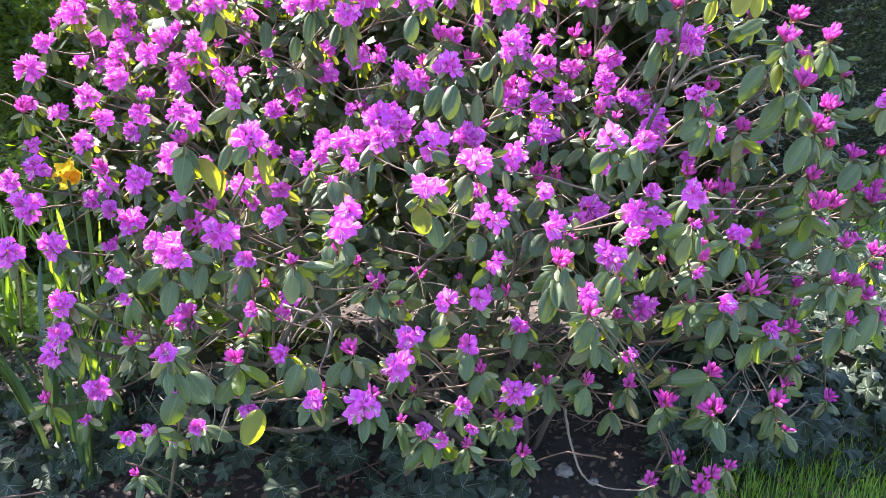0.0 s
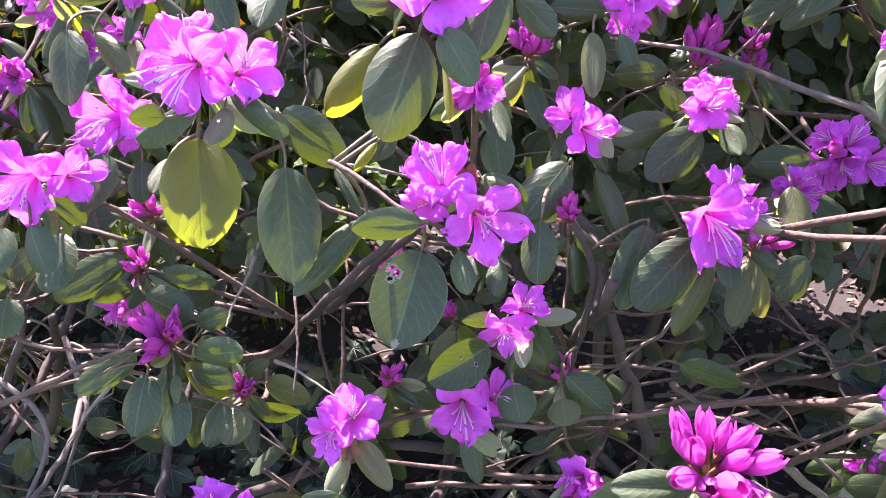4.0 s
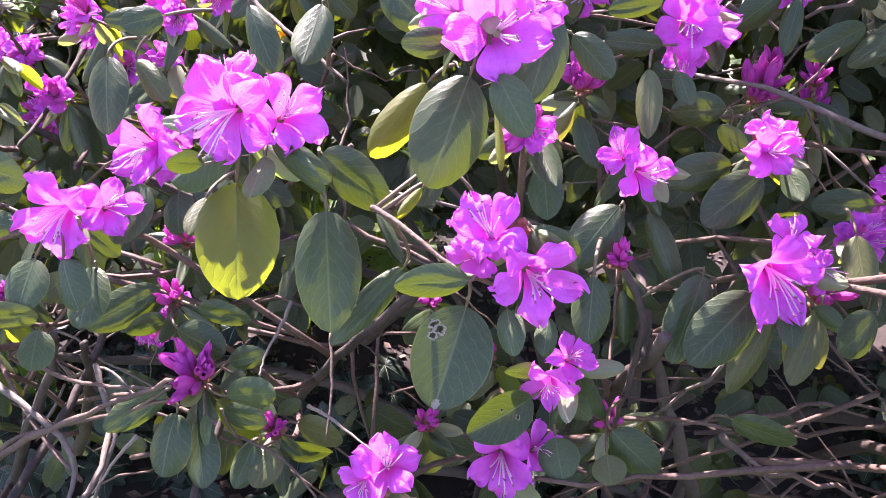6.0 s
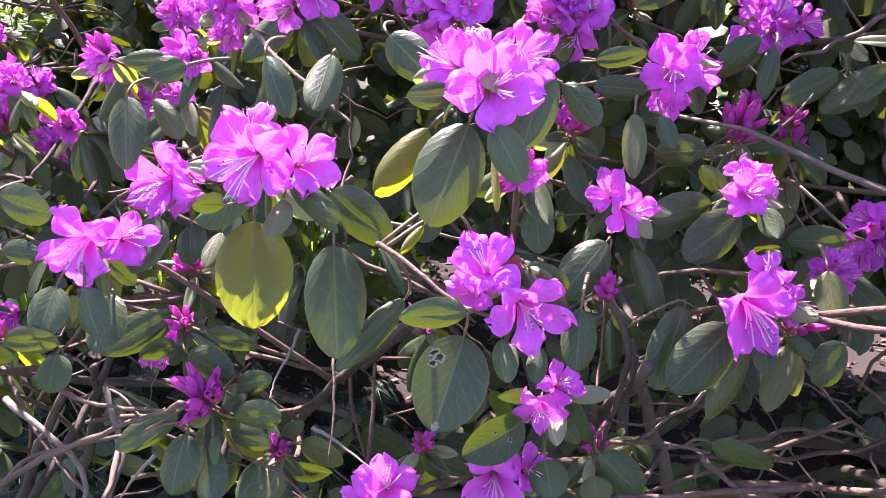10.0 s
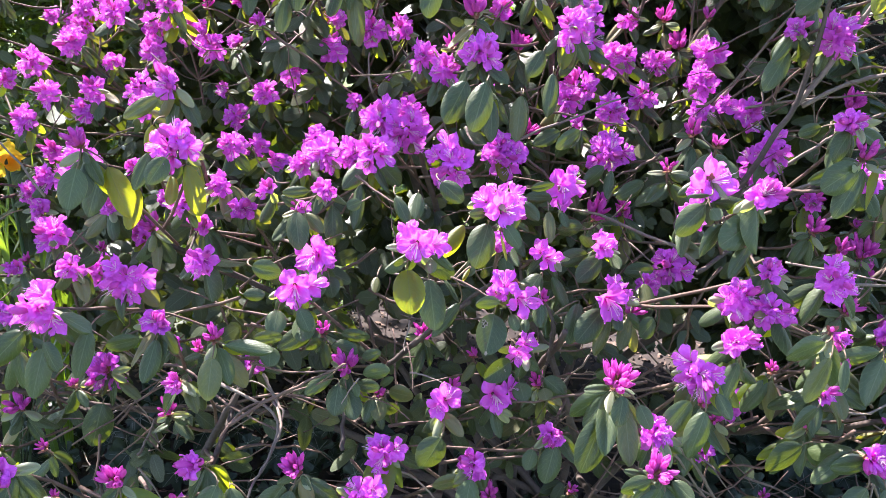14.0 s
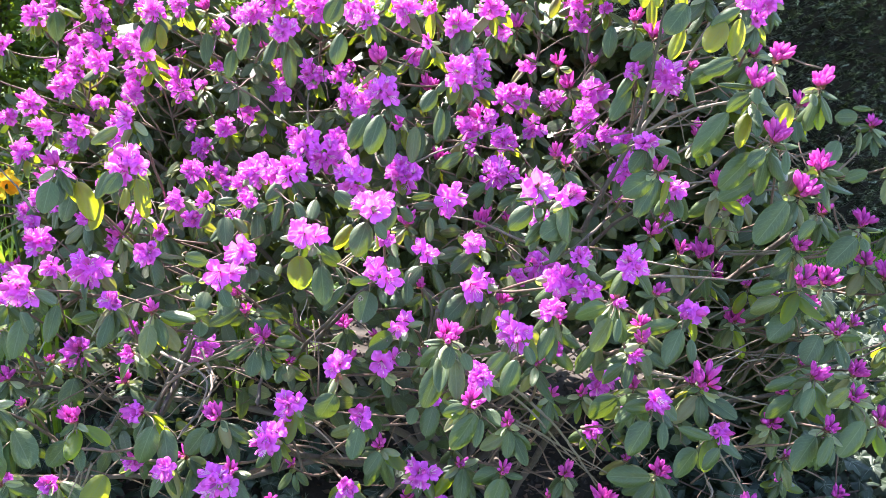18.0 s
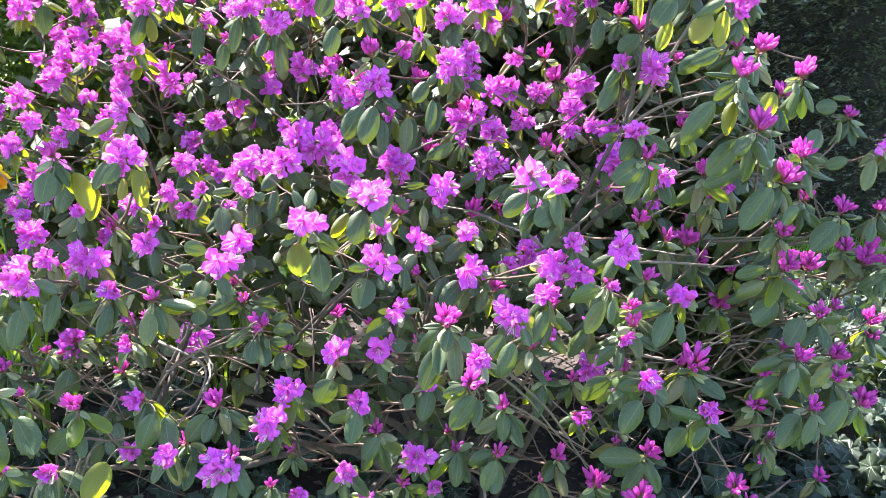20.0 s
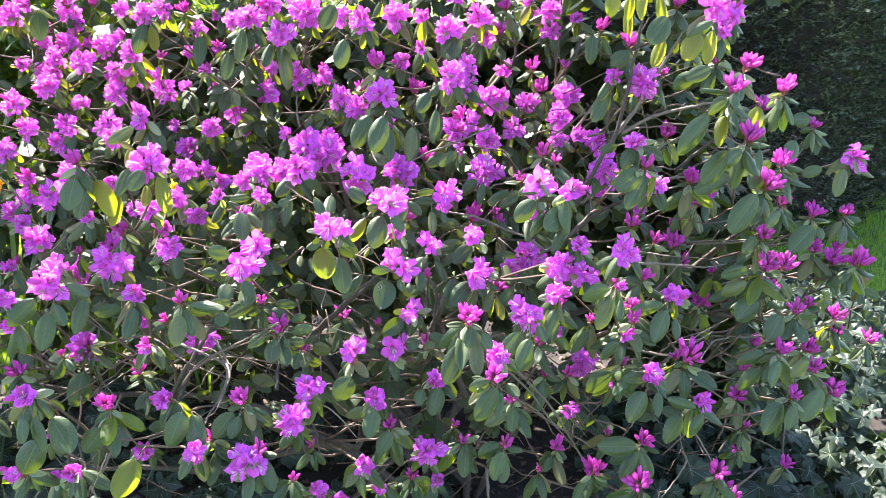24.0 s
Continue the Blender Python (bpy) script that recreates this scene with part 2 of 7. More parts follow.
def eaten_leaf(holes, seed):
    """A blade with holes that insects ate; holes: along, across, radius."""
    r = random.Random(seed)
    bm = bmesh.new()
    layer = bm.loops.layers.uv.verify()
    n, m = 110, 70
    vs = []
    for i in range(n + 1):
        t = i / n
        w = 0.5 * leaf_width(t)
        vs.append([bm.verts.new(((2 * j / m - 1) * w, t, 0.24 * abs(2 * j / m - 1) ** 1.3 * w - 0.1 * t * t + 0.012 * math.sin(5 * t + 2 * (2 * j / m - 1)))) for j in range(m + 1)])
    for i in range(n):
        for j in range(m):
            t, q = (i + 0.5) / n, (j + 0.5) / m
            d = min(math.hypot((t - a) * 1.6, (q - b) * 0.9) / rad + 0.55 * noise.noise((t * 22, q * 14, seed)) + 0.25 * noise.noise((t * 70, q * 45, seed)) for a, b, rad in holes)
            if d < 0.75 and t < 0.9:
                continue
            f = bm.faces.new((vs[i][j], vs[i + 1][j], vs[i + 1][j + 1], vs[i][j + 1]))
            f.material_index = 2 if d < 1.25 else 0
            for loop, (a, b) in zip(f.loops, ((i, j), (i + 1, j), (i + 1, j + 1), (i, j + 1))):
                loop[layer].uv = (a / n, b / m)
    tube_into(bm, [(0.01, -0.10, -0.07), (0, -0.05, -0.015), (0, 0.05, -0.012), (0, 0.35, -0.03), (0, 0.7, -0.06)], [0.02, 0.017, 0.016, 0.011, 0.005], 5, 1)
    return mesh_of("eaten_leaf", bm, LEAF, TWIG_GREEN, SCAR)


SCAR = plain_material("dead_rim", (0.16, 0.11, 0.08), (0.42, 0.34, 0.28), 400)
TWIG_GREEN = plain_material("petiole", (0.12, 0.11, 0.04), (0.26, 0.22, 0.09), 200)
PETIOLE = plain_material("leaf_stalk", (0.09, 0.055, 0.035), (0.20, 0.14, 0.08), 200)
LEAVES = [leaf_mesh("leaf", 1.0, f, d, w, i) for i, (f, d, w) in enumerate([(0.28, 0.10, 0.0), (0.12, 0.18, 0.15), (0.4, 0.05, -0.2), (0.2, -0.08, 0.1), (-0.15, 0.16, 0.2), (0.55, 0.22, 0.0)])]


OLD = leaf_material("ageing_leaf", (0.06, 0.075, 0.015), (0.16, 0.17, 0.03), (0.80, 0.80, 0.01), 0.42)
YOUNG = leaf_material("young_leaf", (0.16, 0.18, 0.11), (0.30, 0.31, 0.2), (0.55, 0.6, 0.1), 0.3)


def recoat(meshes, mat):
    done = []
    for source in meshes:
        me = source.copy()
        me.materials[0] = mat
        done.append(me)
    return done


EATEN = [eaten_leaf(((0.25, 0.86, 0.06), (0.29, 0.76, 0.07), (0.36, 0.80, 0.05), (0.99, 0.5, 0.11)), 1), eaten_leaf(((0.30, 0.30, 0.04), (0.45, 0.62, 0.035)), 2)]
UNDER = leaf_material("scaly_leaf_underside", (0.085, 0.075, 0.038), (0.18, 0.155, 0.075), (0.6, 0.55, 0.03), 0.15)
# paler, far more translucent copy of LEAF for leaves glowing in backlight
BACKLIT = leaf_material("backlit_leaf", (0.03, 0.045, 0.02), (0.085, 0.11, 0.05), (0.70, 0.80, 0.012), 0.5)
OLD_LEAVES, YOUNG_LEAVES, UNDER_LEAVES, BACKLIT_LEAVES = recoat(LEAVES, OLD), recoat(LEAVES, YOUNG), recoat(LEAVES, UNDER), recoat(LEAVES, BACKLIT)


def petal_rows(angle, reach, width, cup, back, rng):
    """One broad rounded lobe of a funnel, from the throat outwards; the funnel opens to +z."""
    pts, uvs, n, m = [], [], 12, 10
    ph, ph2, ph3 = rng.uniform(0, 6.3), rng.uniform(0, 6.3), rng.uniform(0, 6.3)
    amp, frill = rng.uniform(0.10, 0.25), rng.uniform(0.08, 0.17)
    lean, roll = rng.uniform(-0.13, 0.13), rng.uniform(-0.75, 0.75)
    for i in range(n + 1):
        u = i / n
        r = 0.07 + 0.93 * reach * (u ** 1.2)
        z = -0.72 + cup * (1 - (1 - u) ** 2.2) - back * u ** 3
        start = (0.07 + 0.93 * (0.3 ** 1.2)) * math.tan(math.pi / 5)
        if u < 0.3:
            half = (0.07 + 0.93 * (u ** 1.2)) * math.tan(math.pi / 5) * 1.04
        else:
            k = (u - 0.3) / 0.7
            grow = start + (width - start) * math.sin(min(1.0, k * 1.55) * math.pi / 2)
            half = grow * math.sqrt(max(0.05, 1 - max(0.0, (k - 0.42) / 0.58) ** 2.4))
        row, urow = [], []
        for j in range(m + 1):
            s = 2 * j / m - 1
            edge = (0.035 * math.sin(4 * s + ph3) + 0.03 * math.sin(9 * s + ph)) * u ** 5 - 0.05 * math.exp(-(s * 3) ** 2) * u ** 9
            x, y = r + edge - 0.10 * s * s * u ** 3, s * half + lean * u * u
            zz = z + amp * math.sin(2.4 * s + ph) * u * u + frill * math.sin(8.5 * s + ph2 + 3 * u) * u ** 3.5
            zz += 0.02 * math.sin(15 * s + ph3) * u ** 5 - 0.07 * (1 - s * s) * u * (1 - u) * 2 + roll * half * s * s * u * u
            zz += 0.16 * noise.noise((x * 2.6 + ph * 9, y * 2.6, ph2)) * u ** 1.5 + 0.05 * noise.noise((x * 7 + ph2 * 9, y * 7, ph)) * u
            row.append((x * math.cos(angle) - y * math.sin(angle), x * math.sin(angle) + y * math.cos(angle), zz))
            urow.append((u, j / m))
        pts.append(row)
        uvs.append(urow)
    return pts, uvs


def flower_mesh(seed, openness):
    rng = random.Random(seed)
    bm = bmesh.new()
    for k in range(5):
        o = openness * rng.uniform(0.88, 1.08)
        grid_into(bm, *petal_rows(2 * math.pi * k / 5 + rng.uniform(-0.1, 0.1), (0.45 + 0.6 * o) * rng.uniform(0.84, 1.06), (0.25 + 0.145 * o) * rng.uniform(0.88, 1.15), 0.66 + (1 - o) * 0.85 + rng.uniform(-0.14, 0.22), o * rng.uniform(-0.12, 0.45), rng))
    for k in range(9):
        a, tilt = rng.uniform(0, 6.3), rng.uniform(0.10, 0.42)
        tip = Vector((math.cos(a) * tilt, math.sin(a) * tilt - 0.22, rng.uniform(0.2, 0.62)))
        line = bend((0, 0, -0.65), (tip.x * 0.3, tip.y * 0.1 + 0.05, 0.0), tip, 4)
        tube_into(bm, line, [0.025, 0.023, 0.020, 0.017, 0.015], 4, 1)
        tube_into(bm, [tip, tip + Vector((0.02, 0.0, 0.055))], [0.022, 0.018], 5, 2)
    tube_into(bm, bend((0, 0, -1.3), (0.05, 0, -1.0), (0, 0, -0.68), 3), [0.035, 0.035, 0.05, 0.09], 6, 3)
    return mesh_of("flower", bm, PETAL, STAMEN, ANTHER, TWIG_GREEN)


def bud_mesh(seed, fat):
    """A closed pointed bud of twisted petals, 1 long along +z."""
    rng = random.Random(seed)
    bm = bmesh.new()
    bow = rng.uniform(-0.1, 0.1)
    for k in range(5):
        a0 = 2 * math.pi * k / 5 + rng.uniform(-0.2, 0.2)
        out = rng.uniform(0.86, 1.05)
        pts, uvs, n, m = [], [], 6, 3
        for i in range(n + 1):
            u = i / n
            r = fat * (0.14 + 0.86 * math.sin(math.pi * (0.07 + 0.855 * u ** 1.3)) ** 0.75) * (1 + 0.07 * (k % 2))
            w = 0.85 * (1 - 0.3 * u)
            row, urow = [], []
            for j in range(m + 1):
                s = 2 * j / m - 1
                a = a0 + s * w + 0.7 * u
                row.append((r * math.cos(a) + bow * u * u, r * math.sin(a), u * out - 0.05 * s * s * u))
                urow.append((0.1 + 0.9 * u, j / m))
            pts.append(row)
            uvs.append(urow)
        grid_into(bm, pts, uvs)
    tube_into(bm, bend((0, 0, -0.3), (0.03, 0, -0.15), (0, 0, 0.08), 3), [0.04, 0.045, 0.06, 0.10], 5, 1)
    return mesh_of("flower_bud", bm, PETAL_BUD, RED_SCALE)


def scale_mesh(seed):
    """The ring of dry scales at a truss's heart, 1 across."""
    rng = random.Random(seed)
    bm = bmesh.new()
    for k in range(7):
        a, up = 2.4 * k, rng.uniform(0.2, 1.0)
        d = Vector((math.cos(a), math.sin(a), up)).normalized()
        side = Vector((-math.sin(a), math.cos(a), 0))
        ln = rng.uniform(0.35, 0.6)
        rows = [[d * ln * t - side * w - d.cross(side) * 0.06, d * ln * t, d * ln * t + side * w - d.cross(side) * 0.06] for t, w in ((0, 0.05), (0.4, 0.14), (0.75, 0.11), (1, 0.01))]
        grid_into(bm, rows, [[(0, 0)] * 3] * 4)
    return mesh_of("bud_bract", bm, RED_SCALE)


RED_SCALE = plain_material("bud_scale", (0.16, 0.045, 0.035), (0.36, 0.15, 0.08), 200)
SCALES = [scale_mesh(i) for i in range(3)]
OPEN = [flower_mesh(i, o) for i, o in enumerate((1.0, 0.92, 1.05, 0.80, 0.97, 0.88, 0.74, 1.0))]
HALF = [flower_mesh(20 + i, o) for i, o in enumerate((0.42, 0.28, 0.52))]
BUDS = [bud_mesh(40 + i, f) for i, f in enumerate((0.165, 0.195, 0.15))]


def aim(direction, up=(0, 0, 1), spin=0.0):
    """Turns +z to the direction."""
    return Vector(direction).to_track_quat("Z", "Y").to_matrix().to_4x4() @ Matrix.Rotation(spin, 4, "Z")


def blade(base, tip, facing):
    """The pose of a blade 1 long from base to tip, its face to the way given."""
    base, tip = Vector(base), Vector(tip)
    y = (tip - base).normalized()
    z = Vector(facing)
    z = (z - y * z.dot(y)).normalized()
    x = y.cross(z)
    m = Matrix((x, y, z)).transposed().to_4x4()
    m.translation = base
    return m


def part(name, me, parent, m=None, label="", scale=(1, 1, 1)):
    ob = new(name, me)
    ob.parent = parent
    if m is not None:
        ob.matrix_basis = m @ Matrix.Diagonal((*scale, 1))
    if label:
        ob["label"] = label
    return ob


# ---- ground ----
def ground_z(x, y):
    left = min(1.0, max(0.0, (0.1 - x) / 0.9))
    near = min(1.0, max(0.0, (3.6 - y) / 1.2)) * min(1.0, max(0.0, (y - 0.8) / 0.8))
    right = math.exp(-((x - 1.5) / 0.6) ** 2 - ((y - 2.9) / 0.6) ** 2)
    return 0.03 + 0.14 * left * left * (3 - 2 * left) * near + 0.12 * right + 0.012 * noise.noise((x * 3, y * 3, 0.3)) + 0.02 * noise.noise((x * 0.6, y * 0.6, 4.3))


def sheet(name, xs, ys, dz, mat, label, keep=None):
    bm = bmesh.new()
    grid = [[bm.verts.new((x, y, ground_z(x, y) + dz)) for y in ys] for x in xs]
    for i in range(len(xs) - 1):
        for j in range(len(ys) - 1):
            if keep is None or keep((xs[i] + xs[i + 1]) / 2, (ys[j] + ys[j + 1]) / 2):
                bm.faces.new((grid[i][j], grid[i + 1][j], grid[i + 1][j + 1], grid[i][j + 1]))
    bmesh.ops.delete(bm, geom=[v for v in bm.verts if not v.link_faces], context="VERTS")
    return tagged(new(name, mesh_of(name, bm, mat)), label, name, kind="structure")


def steps(edge, fine, n):
    """Even steps over the middle, widening to the horizon."""
    mid = [-fine + 2 * fine * i / n for i in range(n + 1)]
    far = [fine * 1.7, fine * 3, fine * 8, edge]
    return [-v for v in far[::-1]] + mid + far


LAWN = plain_material("lawn", (0.035, 0.065, 0.012), (0.085, 0.13, 0.025), 6.0, 0.9)
SOIL = plain_material("soil", (0.013, 0.009, 0.007), (0.046, 0.032, 0.025), 24.0, 0.95)
sheet("ground", steps(400, 6, 60), [v + 2.0 for v in steps(400, 6, 60)], 0.0, LAWN, "mown lawn round the planting bed reaching the horizon")
sheet("soil_bed", [-2.2 + 0.05 * i for i in range(90)], [1.35 + 0.05 * i for i in range(50)], 0.012, SOIL, "dark crumbly bare soil under the shrub",
      lambda x, y: ((x + 0.05) / 2.0) ** 2 + ((y - 2.45) / 1.0) ** 2 + 0.25 * noise.noise((x * 4, y * 4, 1)) < 1 and not (x > 0.75 and y < 2.05 + 0.1 * math.sin(9 * x)))


LITTER = plain_material("leaf_litter", (0.045, 0.027, 0.019), (0.17, 0.105, 0.07), 8.0, 0.8)


def litter(count, seed):
    """Crumbs of soil, bits of bark and dead leaves, past counting."""
    r = random.Random(seed)
    verts, faces, kinds = [], [], []
    for _ in range(count):
        x, y = r.uniform(-2.3, 1.2), r.uniform(1.5, 3.8)
        z = ground_z(x, y) + 0.014
        a, i, big = r.uniform(0, 6.3), len(verts), r.random()
        ca, sa_ = math.cos(a), math.sin(a)
        if big < 0.45:
            ln, w = r.uniform(0.012, 0.04), r.uniform(0.003, 0.011)
            for u, v, h in ((0, 0, 0.002), (0.5, -1, r.uniform(0, 0.008)), (1, 0, r.uniform(0, 0.01)), (0.5, 1, r.uniform(0, 0.008))):
                verts.append((x + ca * u * ln - sa_ * v * w, y + sa_ * u * ln + ca * v * w, z + h))
            faces.append((i, i + 1, i + 2, i + 3))
            kinds.append(0)
        else:
            q = r.uniform(0.003, 0.011)
            for k in range(5):
                b = a + 1.257 * k
                verts.append((x + math.cos(b) * q * r.uniform(0.7, 1.2), y + math.sin(b) * q * r.uniform(0.7, 1.2), z - 0.004))
            verts.append((x, y, z + q * 0.9))
            for k in range(5):
                faces.append((i + k, i + (k + 1) % 5, i + 5))
                kinds.append(1)
    me = bpy.data.meshes.new("leaf_litter")
    me.from_pydata(verts, [], faces)
    me.materials.append(LITTER)
    me.materials.append(SOIL)
    me.polygons.foreach_set("material_index", kinds)
    tagged(new("leaf_litter", me), "brown dead leaves and crumbs scattered on the soil", "leaf litter", kind="stuff")


litter(13000, 77)

# ---- yew hedge ----
def yew_material():
    m = Nodes("yew_needles_painted_glints")
    rnd = m.n("ShaderNodeNewGeometry").outputs["Random Per Island"]
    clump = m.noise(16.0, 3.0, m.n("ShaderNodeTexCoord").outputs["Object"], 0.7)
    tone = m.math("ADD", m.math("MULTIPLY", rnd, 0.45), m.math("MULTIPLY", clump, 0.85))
    # ramp paints shaded gaps near black and needle glints pale
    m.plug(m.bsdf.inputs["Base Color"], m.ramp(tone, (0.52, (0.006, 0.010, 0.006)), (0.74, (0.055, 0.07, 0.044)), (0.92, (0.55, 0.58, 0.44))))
    m.bsdf.inputs["Roughness"].default_value = 0.32
    m.bsdf.inputs["Specular IOR Level"].default_value = 0.3
    m.thin((0.15, 0.22, 0.03), 0.06)
    return m.mat


YEW = yew_material()
# near-black colour standing in for the shade between the sprays
YEW_GAP_SHADE = plain_material("yew_gap_shade", (0.012, 0.009, 0.006), (0.03, 0.022, 0.016), 20.0, 0.9)


def hedge(x0, x1, y0, y1, h, seed):
    """A clipped hedge; past x = 2.35 its front turns back."""
    rng = random.Random(seed)

    def turn(x):
        return max(0.0, x - 2.35)

    ob = tagged(new("yew_hedge"), "dense dark green clipped yew hedge behind the shrub", "hedge")
    ob.location = ((x0 + x1) / 2, (y0 + y1) / 2, 0)
    loc = Vector(ob.location)
    # dark core set behind the sprays, painted as the hedge's inner shade
    bm = bmesh.new()
    nx, nz = 40, 26
    cols = [[bm.verts.new(Vector((x0 + (x1 - x0) * i / nx, y0 + turn(x0 + (x1 - x0) * i / nx) + 0.20 + 0.09 * noise.noise((i * 0.5, k * 0.5, 2)), h * k / nz)) - loc) for k in range(nz + 1)] for i in range(nx + 1)]
    for i in range(nx):
        for k in range(nz):
            bm.faces.new((cols[i][k], cols[i + 1][k], cols[i + 1][k + 1], cols[i][k + 1]))
    back = [[bm.verts.new(Vector((x0 + (x1 - x0) * i / nx, y1 + turn(x0 + (x1 - x0) * i / nx), h * k)) - loc) for k in range(2)] for i in range(nx + 1)]
    for i in range(nx):
        bm.faces.new((back[i][0], back[i][1], back[i + 1][1], back[i + 1][0]))
        bm.faces.new((cols[i][-1], cols[i + 1][-1], back[i + 1][1], back[i][1]))
    for i in (0, nx):
        bm.faces.new(cols[i] + back[i][::-1])
    part("foliage_mass", mesh_of("foliage_mass", bm, YEW_GAP_SHADE), ob)
    verts, faces = [], []
    for _ in range(17000):
        x, z = rng.uniform(x0, x1), rng.uniform(0.02, h)
        side = rng.random() < 0.18
        p = Vector((x0 + rng.uniform(-0.06, 0.06), rng.uniform(y0, y1), z)) if side else Vector((x, y0 + turn(x) + rng.uniform(-0.10, 0.22) + 0.05 * noise.noise((x * 4, z * 4, 7)), z))
        p -= loc
        d = Vector((rng.uniform(-0.8, 0.8), -1, rng.uniform(-0.3, 0.9))).normalized() if not side else Vector((-1, rng.uniform(-0.8, 0.8), rng.uniform(-0.3, 0.9))).normalized()
        across = d.cross(Vector((rng.uniform(-1, 1), rng.uniform(-1, 1), 1))).normalized()
        ln = rng.uniform(0.05, 0.10)
        for k in range(8):
            for sgn in (-1, 1):
                a = p + d * ln * (k + 0.5 * (sgn > 0)) / 8
                tip = a + (across * sgn * 0.9 + d * 0.55).normalized() * rng.uniform(0.014, 0.024)
                w = d * 0.0042
                i = len(verts)
                verts += [a - w, a + w, tip]
                faces.append((i, i + 1, i + 2))
    me = bpy.data.meshes.new("yew_sprays")
    me.from_pydata(verts, [], faces)
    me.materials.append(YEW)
    tagged(part("yew_sprays", me, ob), kind="stuff")


hedge(0.6, 4.2, 4.8, 5.9, 1.75, 3)

# ---- the rhododendron ----
bush = tagged(new("rhododendron_bush"), "purple-flowering rhododendron shrub with olive green leaves and tangled twigs", "shrub")
bush.location = (0.15, 2.2, ground_z(0.15, 2.2))
ROOT = Vector(bush.location)
rng = random.Random(7)


SHOOTS = []


def shoot(x, y, z, size, kind, leaves):
    """A flowering shoot: its truss stands at x, y, z and is so wide."""
    SHOOTS.append((Vector((x, y, z)), size, kind, leaves))


HAND = []


def leaf_at(base, tip, width, tone=""):
    HAND.append((Vector(base), Vector(tip), width, tone))


BLOOMS = []


def bloom_at(place, radius, face):
    BLOOMS.append((Vector(place), radius, Vector(face)))


# flowering shoots: x, y, z, width, state, leaves
shoot(-1.085, 2.373, 1.392, 0.078, "open", 8)
shoot(-0.948, 2.400, 1.407, 0.078, "open", 8)
shoot(-0.935, 2.429, 1.363, 0.048, "open", 8)
shoot(-0.561, 1.963, 1.436, 0.063, "open", 8)
shoot(-0.582, 2.155, 1.435, 0.042, "open", 8)
shoot(-0.589, 2.339, 1.419, 0.053, "bud", 8)
shoot(-0.303, 1.894, 1.437, 0.051, "open", 8)
shoot(-0.217, 1.807, 1.419, 0.064, "open", 8)
shoot(-1.061, 2.480, 1.305, 0.053, "open", 8)
shoot(-0.935, 2.356, 1.320, 0.047, "open", 8)
shoot(-0.997, 2.602, 1.296, 0.069, "open", 8)
shoot(-0.889, 2.200, 1.289, 0.066, "open", 8)
shoot(-0.771, 2.089, 1.306, 0.069, "open", 8)
shoot(-0.627, 2.033, 1.337, 0.060, "open", 8)
shoot(-0.795, 2.279, 1.321, 0.053, "open", 8)
shoot(-0.652, 2.101, 1.296, 0.049, "open", 8)
shoot(-0.704, 2.138, 1.271, 0.050, "open", 8)
shoot(-0.840, 2.031, 1.250, 0.075, "open", 8)
shoot(-0.645, 2.181, 1.262, 0.065, "open", 8)
shoot(-0.583, 2.131, 1.239, 0.050, "open", 8)
shoot(-0.697, 2.108, 1.228, 0.068, "open", 8)
shoot(-0.552, 2.237, 1.315, 0.047, "part", 8)
shoot(-0.497, 2.344, 1.318, 0.062, "part", 8)
shoot(-0.330, 2.025, 1.356, 0.033, "bud", 8)
shoot(-0.909, 1.997, 1.210, 0.067, "open", 8)
shoot(-0.527, 2.134, 1.245, 0.046, "part", 8)
shoot(-0.459, 2.136, 1.243, 0.043, "part", 8)
shoot(-0.300, 2.023, 1.259, 0.054, "open", 8)
shoot(-0.394, 2.060, 1.209, 0.053, "open", 8)
shoot(-0.852, 1.939, 1.161, 0.059, "open", 8)
shoot(-0.759, 1.951, 1.176, 0.047, "open", 8)
shoot(-0.661, 1.946, 1.185, 0.059, "open", 8)
shoot(-0.570, 1.762, 1.187, 0.042, "open", 8)
shoot(-0.399, 1.510, 1.288, 0.060, "part", 8)
shoot(-0.564, 2.137, 1.142, 0.046, "part", 8)
shoot(-0.447, 2.043, 1.165, 0.055, "open", 8)
shoot(-0.390, 2.138, 1.145, 0.051, "part", 8)
shoot(-0.226, 1.874, 1.190, 0.038, "part", 8)
shoot(-0.913, 1.959, 1.109, 0.047, "open", 8)
shoot(-0.521, 2.085, 1.097, 0.057, "open", 8)
shoot(-0.477, 1.404, 1.231, 0.038, "bud", 8)
shoot(-0.351, 1.409, 1.237, 0.054, "open", 8)
shoot(-0.293, 1.852, 1.125, 0.057, "open", 8)
shoot(-0.460, 1.876, 1.096, 0.045, "open", 8)
shoot(-0.455, 1.966, 1.067, 0.061, "open", 8)
shoot(-0.528, 1.478, 1.178, 0.050, "open", 8)
shoot(-0.931, 2.050, 1.015, 0.071, "part", 8)
shoot(-0.707, 1.740, 1.064, 0.054, "open", 8)
shoot(-0.349, 1.804, 1.096, 0.050, "part", 8)
shoot(-0.274, 1.682, 1.135, 0.040, "open", 8)
shoot(-0.202, 1.567, 1.181, 0.053, "open", 3)
shoot(-0.167, 1.592, 1.179, 0.043, "open", 8)
shoot(-0.403, 1.654, 1.096, 0.034, "open", 8)
shoot(-0.270, 1.494, 1.151, 0.036, "part", 3)
shoot(-0.182, 1.477, 1.161, 0.040, "part", 3)
shoot(-0.419, 1.545, 1.104, 0.043, "open", 3)
shoot(-0.897, 1.896, 0.970, 0.060, "open", 8)
shoot(-0.359, 1.634, 1.066, 0.051, "part", 8)
